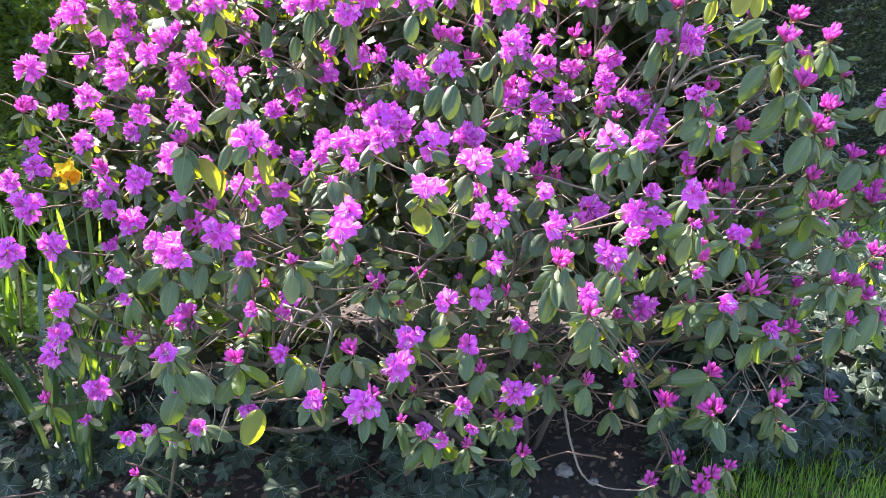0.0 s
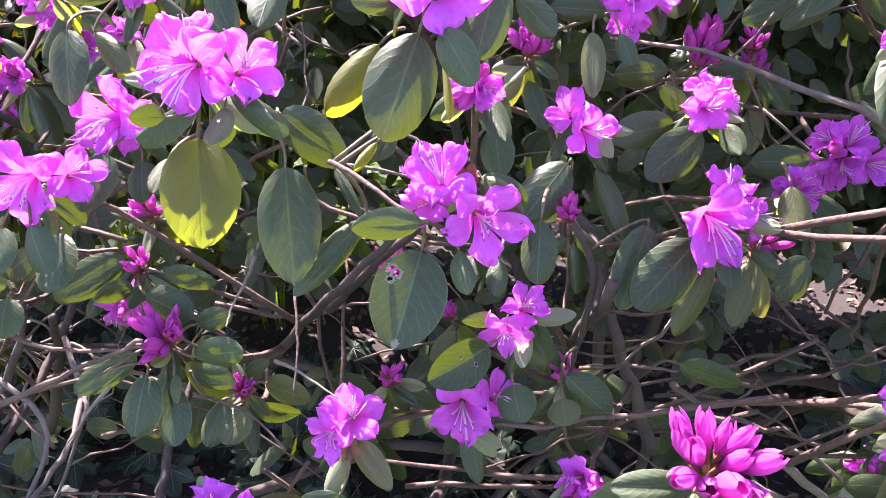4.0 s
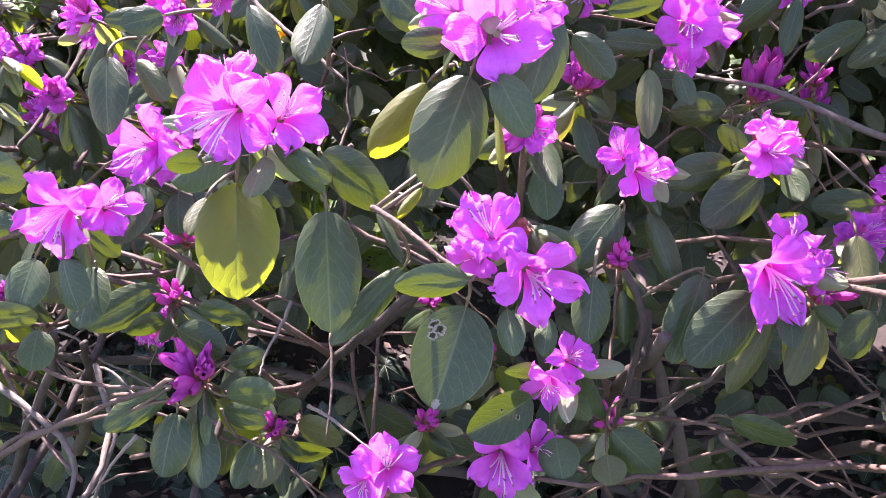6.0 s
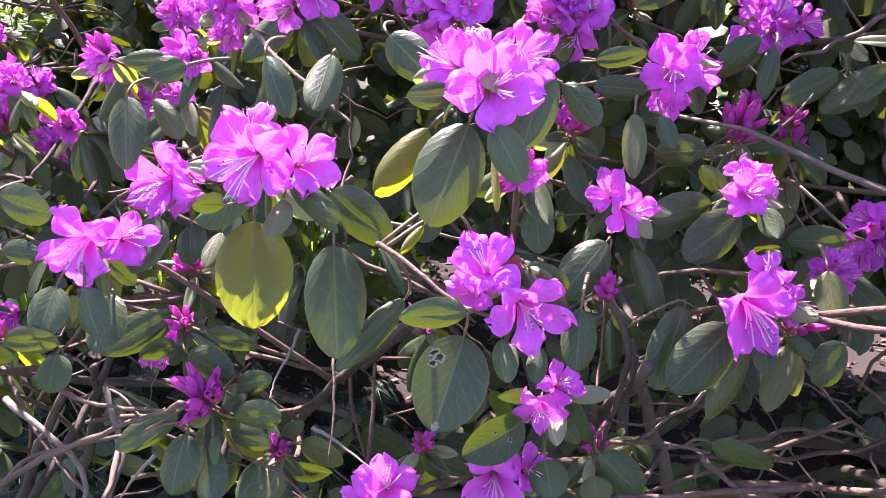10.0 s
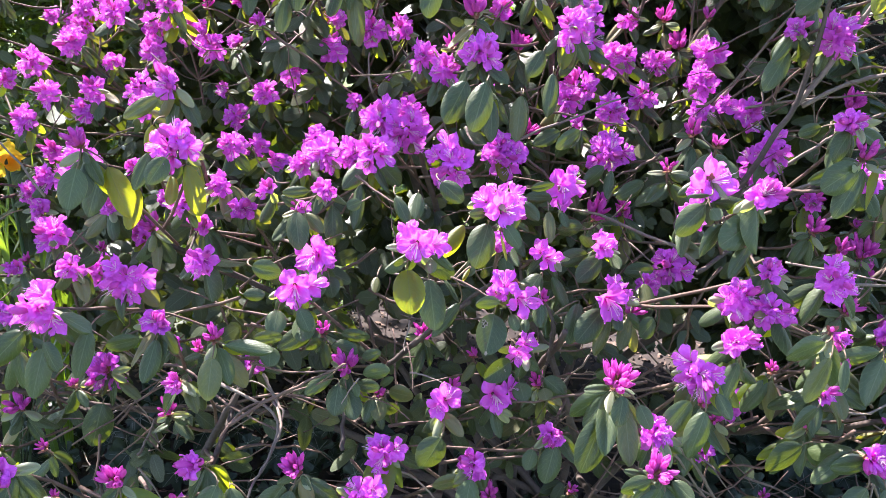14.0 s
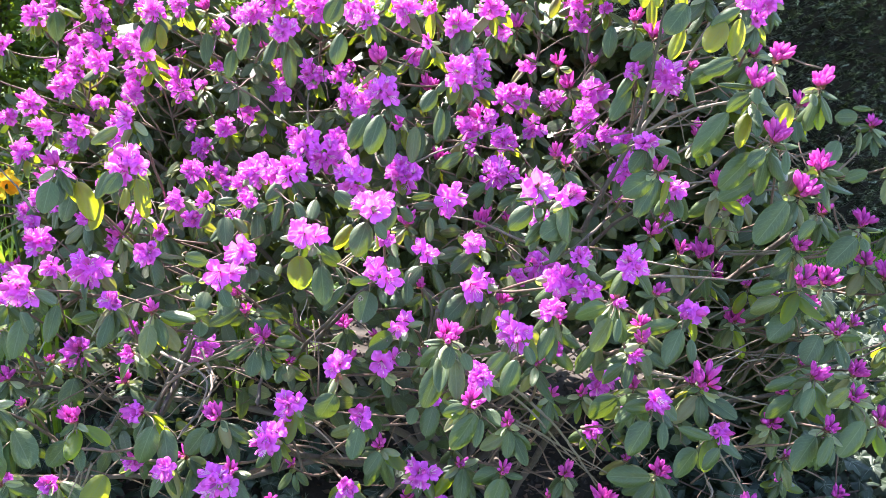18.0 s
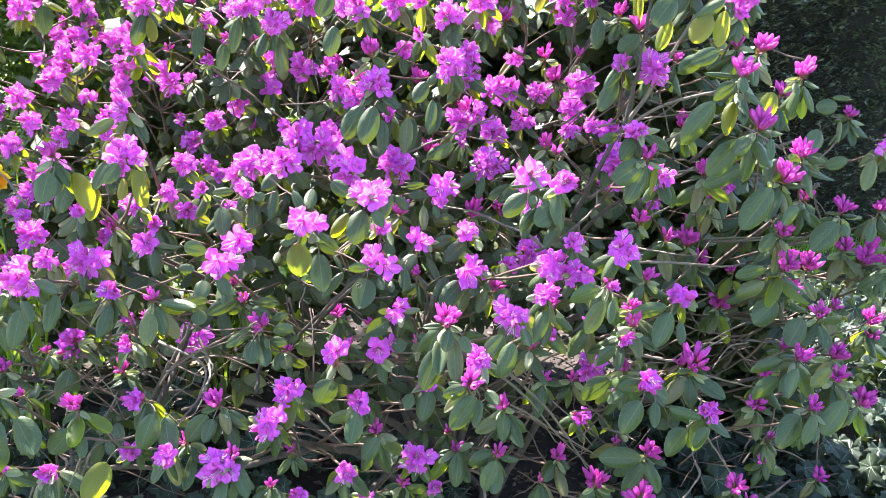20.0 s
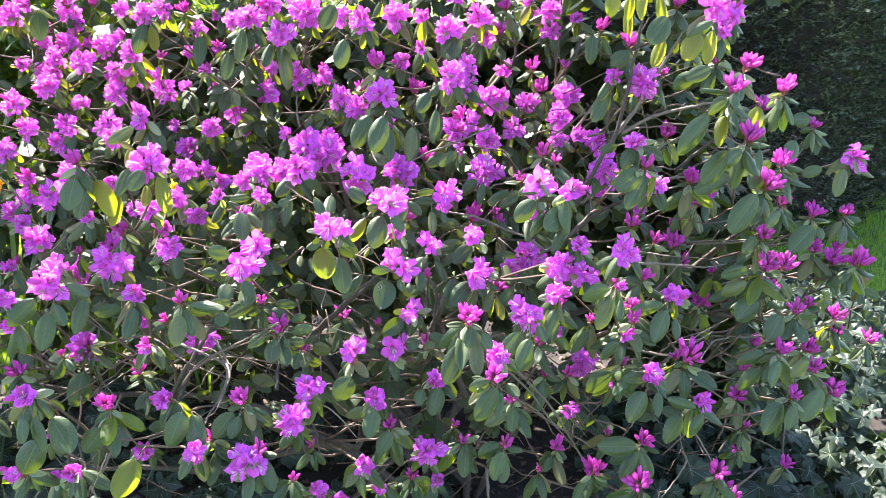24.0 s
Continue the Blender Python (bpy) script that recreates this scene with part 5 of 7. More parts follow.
# smaller trusses a little way back between the others
deep = random.Random(52)
more = []
for _ in range(4000):
    x, z = deep.uniform(-1.15, 0.35), deep.uniform(1.08, 1.5)
    gap, sparse = min(((q[0].x - x) ** 2 + (q[0].z - z) ** 2, q[3] < 5) for q in SHOOTS)
    if len(more) < 26 and not sparse and 0.002 < gap < 0.012 and all((q[0] - x) ** 2 + (q[2] - z) ** 2 > 0.003 for q in more):
        more.append((x, face_depth(x, z) + deep.uniform(0.05, 0.16), z))
for x, y, z in more:
    shoot(x, y, z, deep.uniform(0.038, 0.05), deep.choice(("open", "open", "part")), 3)


def stem(points, r0, r1, mat=None, name="branch", label=""):
    """A branch through the given points (world), thinning from r0 to r1."""
    pts = [Vector(p) for p in points]
    if mat is PALE:
        r0, r1 = r0 * 0.95, r1 * 0.4
    line = []
    for i in range(len(pts) - 1):
        p0, p1, p2, p3 = pts[max(i - 1, 0)], pts[i], pts[i + 1], pts[min(i + 2, len(pts) - 1)]
        for k in range(5):
            t = k / 5
            line.append(0.5 * ((2 * p1) + (p2 - p0) * t + (2 * p0 - 5 * p1 + 4 * p2 - p3) * t * t + (3 * p1 - p0 - 3 * p2 + p3) * t ** 3))
    line.append(pts[-1])
    line = [p + Vector((rng.uniform(-1, 1), rng.uniform(-1, 1), rng.uniform(-1, 1))) * r0 * 0.35 for p in line]
    n = len(line) - 1
    bm = bmesh.new()
    tube_into(bm, [p - ROOT for p in line], [(r0 + (r1 - r0) * i / n) * rng.uniform(0.92, 1.1) for i in range(n + 1)], 7)
    part(name, mesh_of(name, bm, mat or STEM), bush, label=label)
    STEMS.extend(line)


for tx, tz in ((-0.95, 0.75), (-0.9, 1.2), (-0.55, 0.6), (-0.5, 1.0), (-0.4, 1.4), (-0.15, 0.8), (-0.1, 1.2), (0.1, 1.45), (0.15, 1.0), (0.3, 0.6), (0.45, 1.4), (0.5, 0.95), (0.8, 0.75), (0.85, 1.15), (-0.1, 0.5)):
    ty = face_depth(tx, tz) + 0.10
    end = Vector((tx, ty, tz))
    foot = ROOT + Vector((rng.uniform(-0.12, 0.12), rng.uniform(-0.1, 0.12), -0.02))
    mid = foot.lerp(end, 0.45) + Vector((rng.uniform(-0.08, 0.08), 0.12, 0.06))
    stem([foot, mid, foot.lerp(end, 0.75) + Vector((rng.uniform(-0.05, 0.05), 0.05, rng.uniform(-0.05, 0.05))), end], rng.uniform(0.009, 0.014), 0.004)

stem([(0.382, 2.053, 1.086), (0.419, 2.013, 1.168), (0.478, 1.981, 1.270), (0.526, 1.948, 1.371), (0.563, 1.913, 1.466)], 0.0049, 0.0024, PALE)
stem([(0.434, 1.774, 1.084), (0.517, 1.752, 1.168), (0.573, 1.721, 1.225), (0.623, 1.684, 1.267), (0.716, 1.653, 1.322)], 0.0036, 0.0016, PALE)
stem([(0.410, 1.806, 0.981), (0.474, 1.784, 1.063), (0.582, 1.757, 1.130), (0.671, 1.730, 1.197), (0.710, 1.689, 1.228)], 0.0044, 0.0017, STEM)
stem([(0.614, 1.788, 1.119), (0.685, 1.720, 1.161), (0.748, 1.642, 1.176)], 0.0024, 0.0011, PALE)
stem([(0.600, 1.806, 0.976), (0.680, 1.751, 1.015), (0.776, 1.693, 1.044), (0.829, 1.635, 1.077)], 0.0025, 0.0011, PALE)
stem([(0.453, 1.556, 1.062), (0.523, 1.513, 1.069), (0.563, 1.470, 1.079), (0.600, 1.429, 1.093)], 0.0022, 0.0010, PALE)
stem([(0.594, 1.599, 0.789), (0.616, 1.589, 0.824), (0.665, 1.584, 0.875), (0.713, 1.576, 0.915)], 0.0035, 0.0017, PALE)
stem([(0.457, 1.556, 0.869), (0.509, 1.492, 0.882), (0.556, 1.430, 0.904)], 0.0028, 0.0015, PALE)
stem([(0.715, 1.664, 0.773), (0.728, 1.640, 0.834), (0.752, 1.612, 0.887), (0.780, 1.578, 0.920)], 0.0036, 0.0017, STEM)
stem([(0.640, 1.526, 0.780), (0.626, 1.505, 0.721), (0.630, 1.488, 0.674), (0.656, 1.469, 0.620)], 0.0022, 0.0011, PALE)
stem([(0.236, 1.362, 0.915), (0.310, 1.432, 0.818), (0.380, 1.495, 0.699), (0.450, 1.561, 0.591), (0.502, 1.620, 0.462)], 0.0025, 0.0019, PALE)
stem([(0.287, 1.397, 0.819), (0.346, 1.464, 0.745), (0.387, 1.527, 0.660), (0.473, 1.596, 0.591)], 0.0021, 0.0012, PALE)
stem([(-0.169, 1.523, 0.793), (-0.113, 1.504, 0.868), (-0.049, 1.486, 0.944), (0.016, 1.466, 1.016)], 0.0050, 0.0026, STEM)
stem([(0.085, 1.651, 0.947), (0.121, 1.604, 0.945), (0.135, 1.554, 0.935), (0.132, 1.499, 0.912)], 0.0047, 0.0027, STEM)
stem([(-0.390, 1.494, 0.717), (-0.344, 1.477, 0.798), (-0.309, 1.455, 0.865), (-0.276, 1.427, 0.915)], 0.0062, 0.0026, STEM)
stem([(-0.267, 1.422, 0.901), (-0.238, 1.394, 0.871), (-0.227, 1.374, 0.865), (-0.243, 1.336, 0.810), (-0.260, 1.315, 0.800)], 0.0026, 0.0015, PALE)
stem([(-0.348, 1.459, 0.813), (-0.257, 1.450, 0.850), (-0.167, 1.429, 0.854), (-0.101, 1.411, 0.868)], 0.0022, 0.0015, TWIG)
stem([(-0.397, 1.237, 0.779), (-0.411, 1.224, 0.743), (-0.425, 1.211, 0.708)], 0.0019, 0.0009, PALE)
stem([(-0.550, 1.427, 0.537), (-0.553, 1.446, 0.590), (-0.566, 1.465, 0.642)], 0.0045, 0.0028, STEM)
stem([(-0.441, 1.369, 0.761), (-0.420, 1.362, 0.739), (-0.398, 1.352, 0.711)], 0.0021, 0.0010, PALE)
stem([(-0.464, 1.476, 0.865), (-0.388, 1.439, 0.889), (-0.310, 1.387, 0.871), (-0.226, 1.341, 0.869)], 0.0022, 0.0015, TWIG)
stem([(-0.347, 1.380, 0.786), (-0.315, 1.385, 0.851), (-0.279, 1.387, 0.908), (-0.252, 1.384, 0.961)], 0.0056, 0.0020, STEM)
stem([(-0.275, 1.307, 0.895), (-0.240, 1.317, 0.920), (-0.198, 1.327, 0.943), (-0.155, 1.337, 0.964), (-0.129, 1.338, 0.979)], 0.0026, 0.0013, TWIG)
stem([(-0.294, 1.315, 0.864), (-0.263, 1.328, 0.905), (-0.213, 1.335, 0.928), (-0.162, 1.341, 0.947)], 0.0020, 0.0011, TWIG)
stem([(-0.257, 1.352, 0.963), (-0.211, 1.343, 0.958), (-0.158, 1.341, 0.964), (-0.129, 1.337, 0.976)], 0.0017, 0.0010, TWIG)
stem([(-0.050, 1.350, 1.040), (-0.051, 1.334, 1.031), (-0.053, 1.319, 1.023), (-0.050, 1.308, 1.021)], 0.0012, 0.0009, PALE)
stem([(-0.098, 1.269, 1.005), (-0.106, 1.260, 0.995), (-0.115, 1.249, 0.981)], 0.0013, 0.0008, PALE)
stem([(-0.050, 1.354, 0.964), (-0.026, 1.340, 0.969), (0.001, 1.325, 0.968)], 0.0015, 0.0009, PALE)
stem([(-0.147, 1.506, 1.172), (-0.116, 1.478, 1.162), (-0.081, 1.452, 1.153), (-0.042, 1.425, 1.139)], 0.0019, 0.0010, TWIG)
stem([(-0.001, 1.353, 1.101), (0.016, 1.342, 1.100), (0.033, 1.330, 1.097), (0.055, 1.318, 1.091)], 0.0015, 0.0010, TWIG)
stem([(0.204, 1.640, 0.672), (0.174, 1.644, 0.749), (0.145, 1.652, 0.832), (0.109, 1.644, 0.893), (0.088, 1.644, 0.958), (0.080, 1.645, 1.020)], 0.0073, 0.0021, STEM)
stem([(0.110, 1.548, 0.972), (0.114, 1.500, 0.954), (0.115, 1.455, 0.944)], 0.0017, 0.0009, TWIG)
stem([(0.129, 1.466, 0.901), (0.165, 1.455, 0.917), (0.194, 1.440, 0.929)], 0.0018, 0.0009, TWIG)
stem([(0.199, 1.512, 0.861), (0.216, 1.483, 0.870), (0.231, 1.453, 0.877)], 0.0034, 0.0015, PALE)
stem([(0.147, 1.526, 0.913), (0.174, 1.515, 0.921), (0.202, 1.509, 0.936)], 0.0017, 0.0010, TWIG)
stem([(-0.114, 1.368, 0.913), (-0.078, 1.361, 0.909), (-0.049, 1.347, 0.897)], 0.0011, 0.0007, TWIG)
stem([(-0.063, 1.417, 0.971), (-0.053, 1.392, 0.950), (-0.047, 1.365, 0.928)], 0.0011, 0.0007, TWIG)
stem([(0.246, 1.474, 0.617), (0.252, 1.420, 0.568), (0.281, 1.362, 0.510), (0.367, 1.328, 0.510), (0.404, 1.304, 0.539)], 0.0036, 0.0017, PALE)
stem([(-0.316, 1.373, 0.914), (-0.228, 1.342, 0.892), (-0.225, 1.303, 0.853), (-0.243, 1.269, 0.826)], 0.0027, 0.0015, PALE)
stem([(-0.631, 1.458, 0.408), (-0.591, 1.439, 0.541), (-0.560, 1.411, 0.650)], 0.0044, 0.0023, STEM)
stem([(-0.492, 1.328, 0.617), (-0.459, 1.324, 0.698), (-0.454, 1.311, 0.756)], 0.0022, 0.0011, PALE)
# branches that show between the leaves
stem([(0.392, 1.710, 1.052), (0.429, 1.714, 1.144), (0.479, 1.724, 1.253), (0.492, 1.724, 1.335), (0.500, 1.722, 1.412), (0.506, 1.719, 1.486)], 0.0053, 0.0027, STEM)
stem([(0.482, 1.737, 1.243), (0.519, 1.738, 1.302), (0.550, 1.740, 1.366), (0.570, 1.734, 1.408), (0.584, 1.727, 1.447)], 0.0049, 0.0055, PALE)
stem([(0.494, 1.738, 1.246), (0.552, 1.722, 1.286), (0.601, 1.698, 1.308), (0.649, 1.673, 1.325)], 0.0042, 0.0054, PALE)
stem([(0.447, 1.863, 1.211), (0.510, 1.820, 1.237), (0.570, 1.774, 1.256), (0.618, 1.727, 1.272)], 0.0026, 0.0028, PALE)
stem([(0.607, 1.718, 1.178), (0.636, 1.690, 1.221), (0.655, 1.659, 1.257), (0.664, 1.635, 1.313), (0.664, 1.604, 1.349)], 0.0035, 0.0021, STEM)
stem([(0.479, 1.681, 1.125), (0.549, 1.679, 1.157), (0.607, 1.673, 1.175), (0.682, 1.657, 1.168)], 0.0030, 0.0042, PALE)
stem([(0.524, 1.674, 1.072), (0.575, 1.705, 1.091), (0.627, 1.733, 1.102)], 0.0024, 0.0030, PALE)
stem([(0.672, 1.781, 0.999), (0.723, 1.736, 1.019), (0.776, 1.691, 1.040), (0.811, 1.646, 1.062)], 0.0033, 0.0042, PALE)
stem([(0.518, 1.564, 1.029), (0.597, 1.612, 1.012), (0.676, 1.658, 0.992), (0.750, 1.709, 0.984)], 0.0029, 0.0030, PALE)
stem([(0.392, 2.104, 1.074), (0.402, 2.143, 1.183), (0.403, 2.183, 1.291), (0.410, 2.222, 1.400), (0.415, 2.251, 1.481)], 0.0034, 0.0020, TWIG)
stem([(0.317, 1.486, 1.068), (0.359, 1.538, 1.075), (0.407, 1.595, 1.096), (0.453, 1.657, 1.129)], 0.0036, 0.0023, STEM)
stem([(0.267, 1.417, 0.883), (0.317, 1.448, 0.819), (0.363, 1.478, 0.755), (0.403, 1.506, 0.684), (0.445, 1.531, 0.606)], 0.0032, 0.0044, PALE)
stem([(0.283, 1.445, 0.783), (0.337, 1.482, 0.738), (0.401, 1.516, 0.681), (0.469, 1.548, 0.623)], 0.0023, 0.0029, PALE)
stem([(0.460, 1.372, 0.944), (0.521, 1.415, 0.914), (0.571, 1.460, 0.889), (0.641, 1.516, 0.895), (0.681, 1.567, 0.889)], 0.0021, 0.0028, PALE)
stem([(0.624, 1.480, 0.854), (0.680, 1.522, 0.820), (0.745, 1.564, 0.787)], 0.0023, 0.0029, PALE)
stem([(0.662, 1.573, 0.685), (0.703, 1.603, 0.620), (0.746, 1.632, 0.552), (0.777, 1.662, 0.487)], 0.0025, 0.0032, PALE)
stem([(0.475, 1.597, 0.658), (0.510, 1.551, 0.677), (0.525, 1.504, 0.693)], 0.0025, 0.0028, PALE)
stem([(0.652, 1.542, 0.626), (0.652, 1.511, 0.620), (0.618, 1.473, 0.596), (0.589, 1.440, 0.587)], 0.0025, 0.0028, PALE)
stem([(-0.250, 1.406, 0.869), (-0.226, 1.362, 0.864), (-0.227, 1.315, 0.848), (-0.232, 1.271, 0.843), (-0.231, 1.230, 0.844)], 0.0027, 0.0034, PALE)
stem([(-0.336, 1.462, 0.843), (-0.297, 1.460, 0.862), (-0.261, 1.448, 0.849)], 0.0017, 0.0026, PALE)
stem([(-0.322, 1.336, 0.797), (-0.317, 1.398, 0.825), (-0.318, 1.459, 0.851), (-0.330, 1.519, 0.875)], 0.0040, 0.0033, STEM)
stem([(-0.425, 1.302, 0.733), (-0.445, 1.304, 0.689), (-0.469, 1.308, 0.653), (-0.467, 1.315, 0.621)], 0.0026, 0.0038, PALE)
stem([(-0.404, 1.305, 0.797), (-0.398, 1.321, 0.757), (-0.390, 1.338, 0.720)], 0.0026, 0.0038, PALE)
stem([(-0.588, 1.393, 0.871), (-0.579, 1.423, 0.830), (-0.573, 1.453, 0.790)], 0.0020, 0.0011, TWIG)
stem([(-0.133, 1.321, 0.860), (-0.139, 1.359, 0.883), (-0.138, 1.396, 0.903)], 0.0034, 0.0025, STEM)
stem([(-0.097, 1.549, 0.866), (-0.056, 1.530, 0.918), (-0.010, 1.511, 0.970), (0.044, 1.495, 1.030)], 0.0045, 0.0031, STEM)
stem([(0.110, 1.466, 1.029), (0.132, 1.463, 0.991), (0.130, 1.458, 0.948), (0.123, 1.453, 0.904)], 0.0031, 0.0016, STEM)
stem([(-0.071, 1.311, 0.845), (-0.037, 1.329, 0.818), (0.003, 1.336, 0.760)], 0.0020, 0.0025, PALE)
stem([(-0.076, 1.297, 0.828), (-0.063, 1.302, 0.786), (-0.058, 1.302, 0.729)], 0.0024, 0.0015, STEM)
stem([(-0.428, 1.686, 1.073), (-0.425, 1.618, 1.035), (-0.423, 1.556, 1.009)], 0.0029, 0.0016, STEM)
stem([(-0.312, 2.073, 1.265), (-0.366, 2.120, 1.249), (-0.438, 2.182, 1.276), (-0.513, 2.237, 1.281)], 0.0028, 0.0015, TWIG)
stem([(-0.265, 2.191, 1.314), (-0.215, 2.165, 1.270), (-0.159, 2.137, 1.219)], 0.0029, 0.0021, STEM)
stem([(-0.015, 1.730, 1.189), (0.002, 1.699, 1.171), (0.040, 1.678, 1.178)], 0.0024, 0.0028, PALE)
stem([(-0.034, 1.453, 1.043), (0.006, 1.466, 1.072), (0.037, 1.457, 1.044), (0.079, 1.449, 1.017)], 0.0015, 0.0010, TWIG)
stem([(0.279, 2.082, 1.458), (0.292, 2.107, 1.378), (0.287, 2.130, 1.294)], 0.0033, 0.0028, STEM)
stem([(0.746, 1.645, 0.841), (0.695, 1.595, 0.853), (0.655, 1.537, 0.838)], 0.0019, 0.0028, PALE)


def nearest_stem(p):
    best = min(STEMS, key=lambda q: (q - p).length + (0.25 if q.z > p.z else 0) + (0.15 if q.y < p.y else 0))
    return best


def add_leaf(parent, origin, base, tip, width, facing, seed, tone=""):
    ln = (tip - base).length
    m = blade(base - origin, tip - origin, facing)
    part("leaf", {"old": OLD_LEAVES, "young": YOUNG_LEAVES, "under": UNDER_LEAVES, "thin": BACKLIT_LEAVES}.get(tone, LEAVES)[seed % len(LEAVES)], parent, m, scale=(width, ln, ln))


MADE = []
for place, size, kind, n_leaves in SHOOTS:
    r = rng
    out = Vector((r.uniform(-0.35, 0.35), -1.0, r.uniform(0.1, 0.7))).normalized()
    if kind == "bud":
        out = Vector((r.uniform(-0.35, 0.35), -0.55, 1.0)).normalized()
    neck = place - out * size * 0.30
    foot = nearest_stem(neck + Vector((0, 0.1, -0.08)))
    way = foot - neck
    if way.length > 0.24:
        foot = neck + way * (0.24 / way.length)
    ctrl = neck - out * 0.05 + Vector((r.uniform(-0.02, 0.02), 0.02, -0.02))
    line = bend(foot, ctrl, neck, 7)
    line = [p + Vector((r.uniform(-1, 1), r.uniform(-1, 1), r.uniform(-1, 1))) * 0.0015 for p in line]
    bm = bmesh.new()
    tube_into(bm, [p - ROOT for p in line], [0.0028 - 0.0010 * i / 7 for i in range(8)], 5)
    sh = part("flowering_shoot", mesh_of("flowering_shoot", bm, TWIG), bush)
    STEMS.extend(line[:5])
    MADE.append((neck, sh))
    # truss
    if kind == "open":
        size *= 1.1 if n_leaves < 5 else (1.28 if size < 0.055 else 1.0)
        fr = min(0.0215, max(0.0165, size * 0.31))
        n = 4 if size < 0.052 else (5 if size < 0.072 else 6)
        spread = max(0.005, size / 2 - fr * 0.62)
        a0 = r.uniform(0, 6.3)
        frame_m = aim(out)
        for k in range(n):
            a = a0 + 2.4 * k
            rad = spread * r.uniform(0.75, 1.2) * (0.3 if k == n - 1 else 1)
            d = Vector((math.cos(a) * rad, math.sin(a) * rad, size * 0.16 - rad * 0.5))
            c = neck + (frame_m @ d.to_4d()).to_3d() + out * size * 0.12
            face = (out * 0.7 + (frame_m @ Vector((math.cos(a), math.sin(a), 0, 0))).to_3d() * 0.75 + Vector((0, -0.35, 0.05))).normalized()
            part("flower", OPEN[r.randrange(8)], sh, Matrix.Translation(c - ROOT) @ aim(face, spin=r.uniform(0, 6.3)), scale=(fr * r.uniform(0.9, 1.1),) * 3)
        for k in range(2 if size > 0.05 else 1):
            a = r.uniform(0, 6.3)
            face = (out * 0.9 + Vector((math.cos(a), -0.2, math.sin(a))) * 0.7 + Vector((0, -0.2, 0.35))).normalized()
            part("flower_bud", BUDS[r.randrange(3)], sh, Matrix.Translation(neck + face * size * 0.22 - ROOT) @ aim(face, spin=r.uniform(0, 6)), scale=(max(0.016, size * r.uniform(0.30, 0.42)),) * 3)
    elif kind == "part":
        size *= 1.2
        fr = min(0.02, max(0.014, size * 0.33))
        for k in range(3 if size > 0.045 else 2):
            a = r.uniform(0, 6.3)
            face = (out + Vector((math.cos(a), -0.3, math.sin(a) * 0.8)) * 0.75).normalized()
            part("flower", (HALF + OPEN)[r.randrange(11)], sh, Matrix.Translation(neck + face * size * 0.24 - ROOT) @ aim(face, spin=r.uniform(0, 6)), scale=(fr * r.uniform(0.85, 1.05),) * 3)
        for k in range(3):
            a = r.uniform(0, 6.3)
            face = (out + Vector((math.cos(a), -0.2, math.sin(a))) * 0.8 + Vector((0, 0, 0.4))).normalized()
            part("flower_bud", BUDS[r.randrange(3)], sh, Matrix.Translation(neck + face * 0.006 - ROOT) @ aim(face, spin=r.uniform(0, 6)), scale=(size * r.uniform(0.38, 0.5),) * 3)
    elif kind == "bud":
        size *= 1.22
        n = 9 if size < 0.044 else (13 if size < 0.056 else 16)
        grow = 1.2 if place.x > 0.3 else 1.08
        for k in range(n):
            a = 2.4 * k + r.uniform(-0.3, 0.3)
            sp = 0.25 + 0.75 * math.sqrt((k + 0.5) / n)
            side = aim(out) @ Vector((math.cos(a) * sp, math.sin(a) * sp, 0, 0))
            face = (out + side.to_3d() * 0.98 + Vector((0, -0.15, 0.3))).normalized()
            part("flower_bud", BUDS[r.randrange(3)], sh, Matrix.Translation(neck + face * size * grow * r.uniform(0.12, 0.26) - ROOT) @ aim((face + Vector((r.uniform(-1, 1), r.uniform(-1, 1), r.uniform(-1, 1))) * 0.2).normalized(), spin=r.uniform(0, 6)), scale=(grow * min(size * r.uniform(0.26, 0.47), r.uniform(0.016, 0.023)),) * 3)
    part("bud_bract", SCALES[r.randrange(3)], sh, Matrix.Translation(neck - ROOT) @ aim(out, spin=r.uniform(0, 6)), scale=(0.02,) * 3)
    for k in range(0 if n_leaves == 4 else (4 if kind == "bud" else 2)):
        a = r.uniform(0, 6.3)
        d = Vector((math.cos(a), -0.3 + 0.5 * math.sin(a), r.uniform(-0.9, 0.15))).normalized()
        ln = r.uniform(0.02, 0.034)
        add_leaf(sh, ROOT, neck + d * 0.004 - out * 0.004, neck + d * (0.004 + ln), ln * r.uniform(0.36, 0.46), (0.2, -1, 0.8), r.randrange(6), "young" if k < 2 else "")
    # whorl of leaves under the truss
    a0 = r.uniform(0, 6.3)
    n_leaves = (4 if 0.22 < place.x < 0.62 and place.z > 0.95 else 6) if n_leaves == 8 and (place.x > 0.22 or kind != "open") else min(n_leaves, 7)
    for k in range(n_leaves):
        a = a0 + k * 2 * math.pi / n_leaves + r.uniform(-0.35, 0.35)
        ln = (r.uniform(0.032, 0.060) + (0.003 if place.x > 0.4 else 0.0)) if n_leaves > 4 or place.x > 0.22 else r.uniform(0.028, 0.044)
        back = 0.006 + 0.018 * r.random()
        base = neck - out * back
        radial = Vector((math.cos(a), math.sin(a) * 0.75 - 0.1, 0))
        d = (radial * r.uniform(0.35, 0.9) + Vector((0, 0.05, -r.uniform(0.25, 1.1)))).normalized()
        base = base + d * 0.006
        facing = Vector((r.uniform(-0.5, 0.5), -r.uniform(0.25, 1.0), r.uniform(0.05, 1.0))) + radial * 0.45
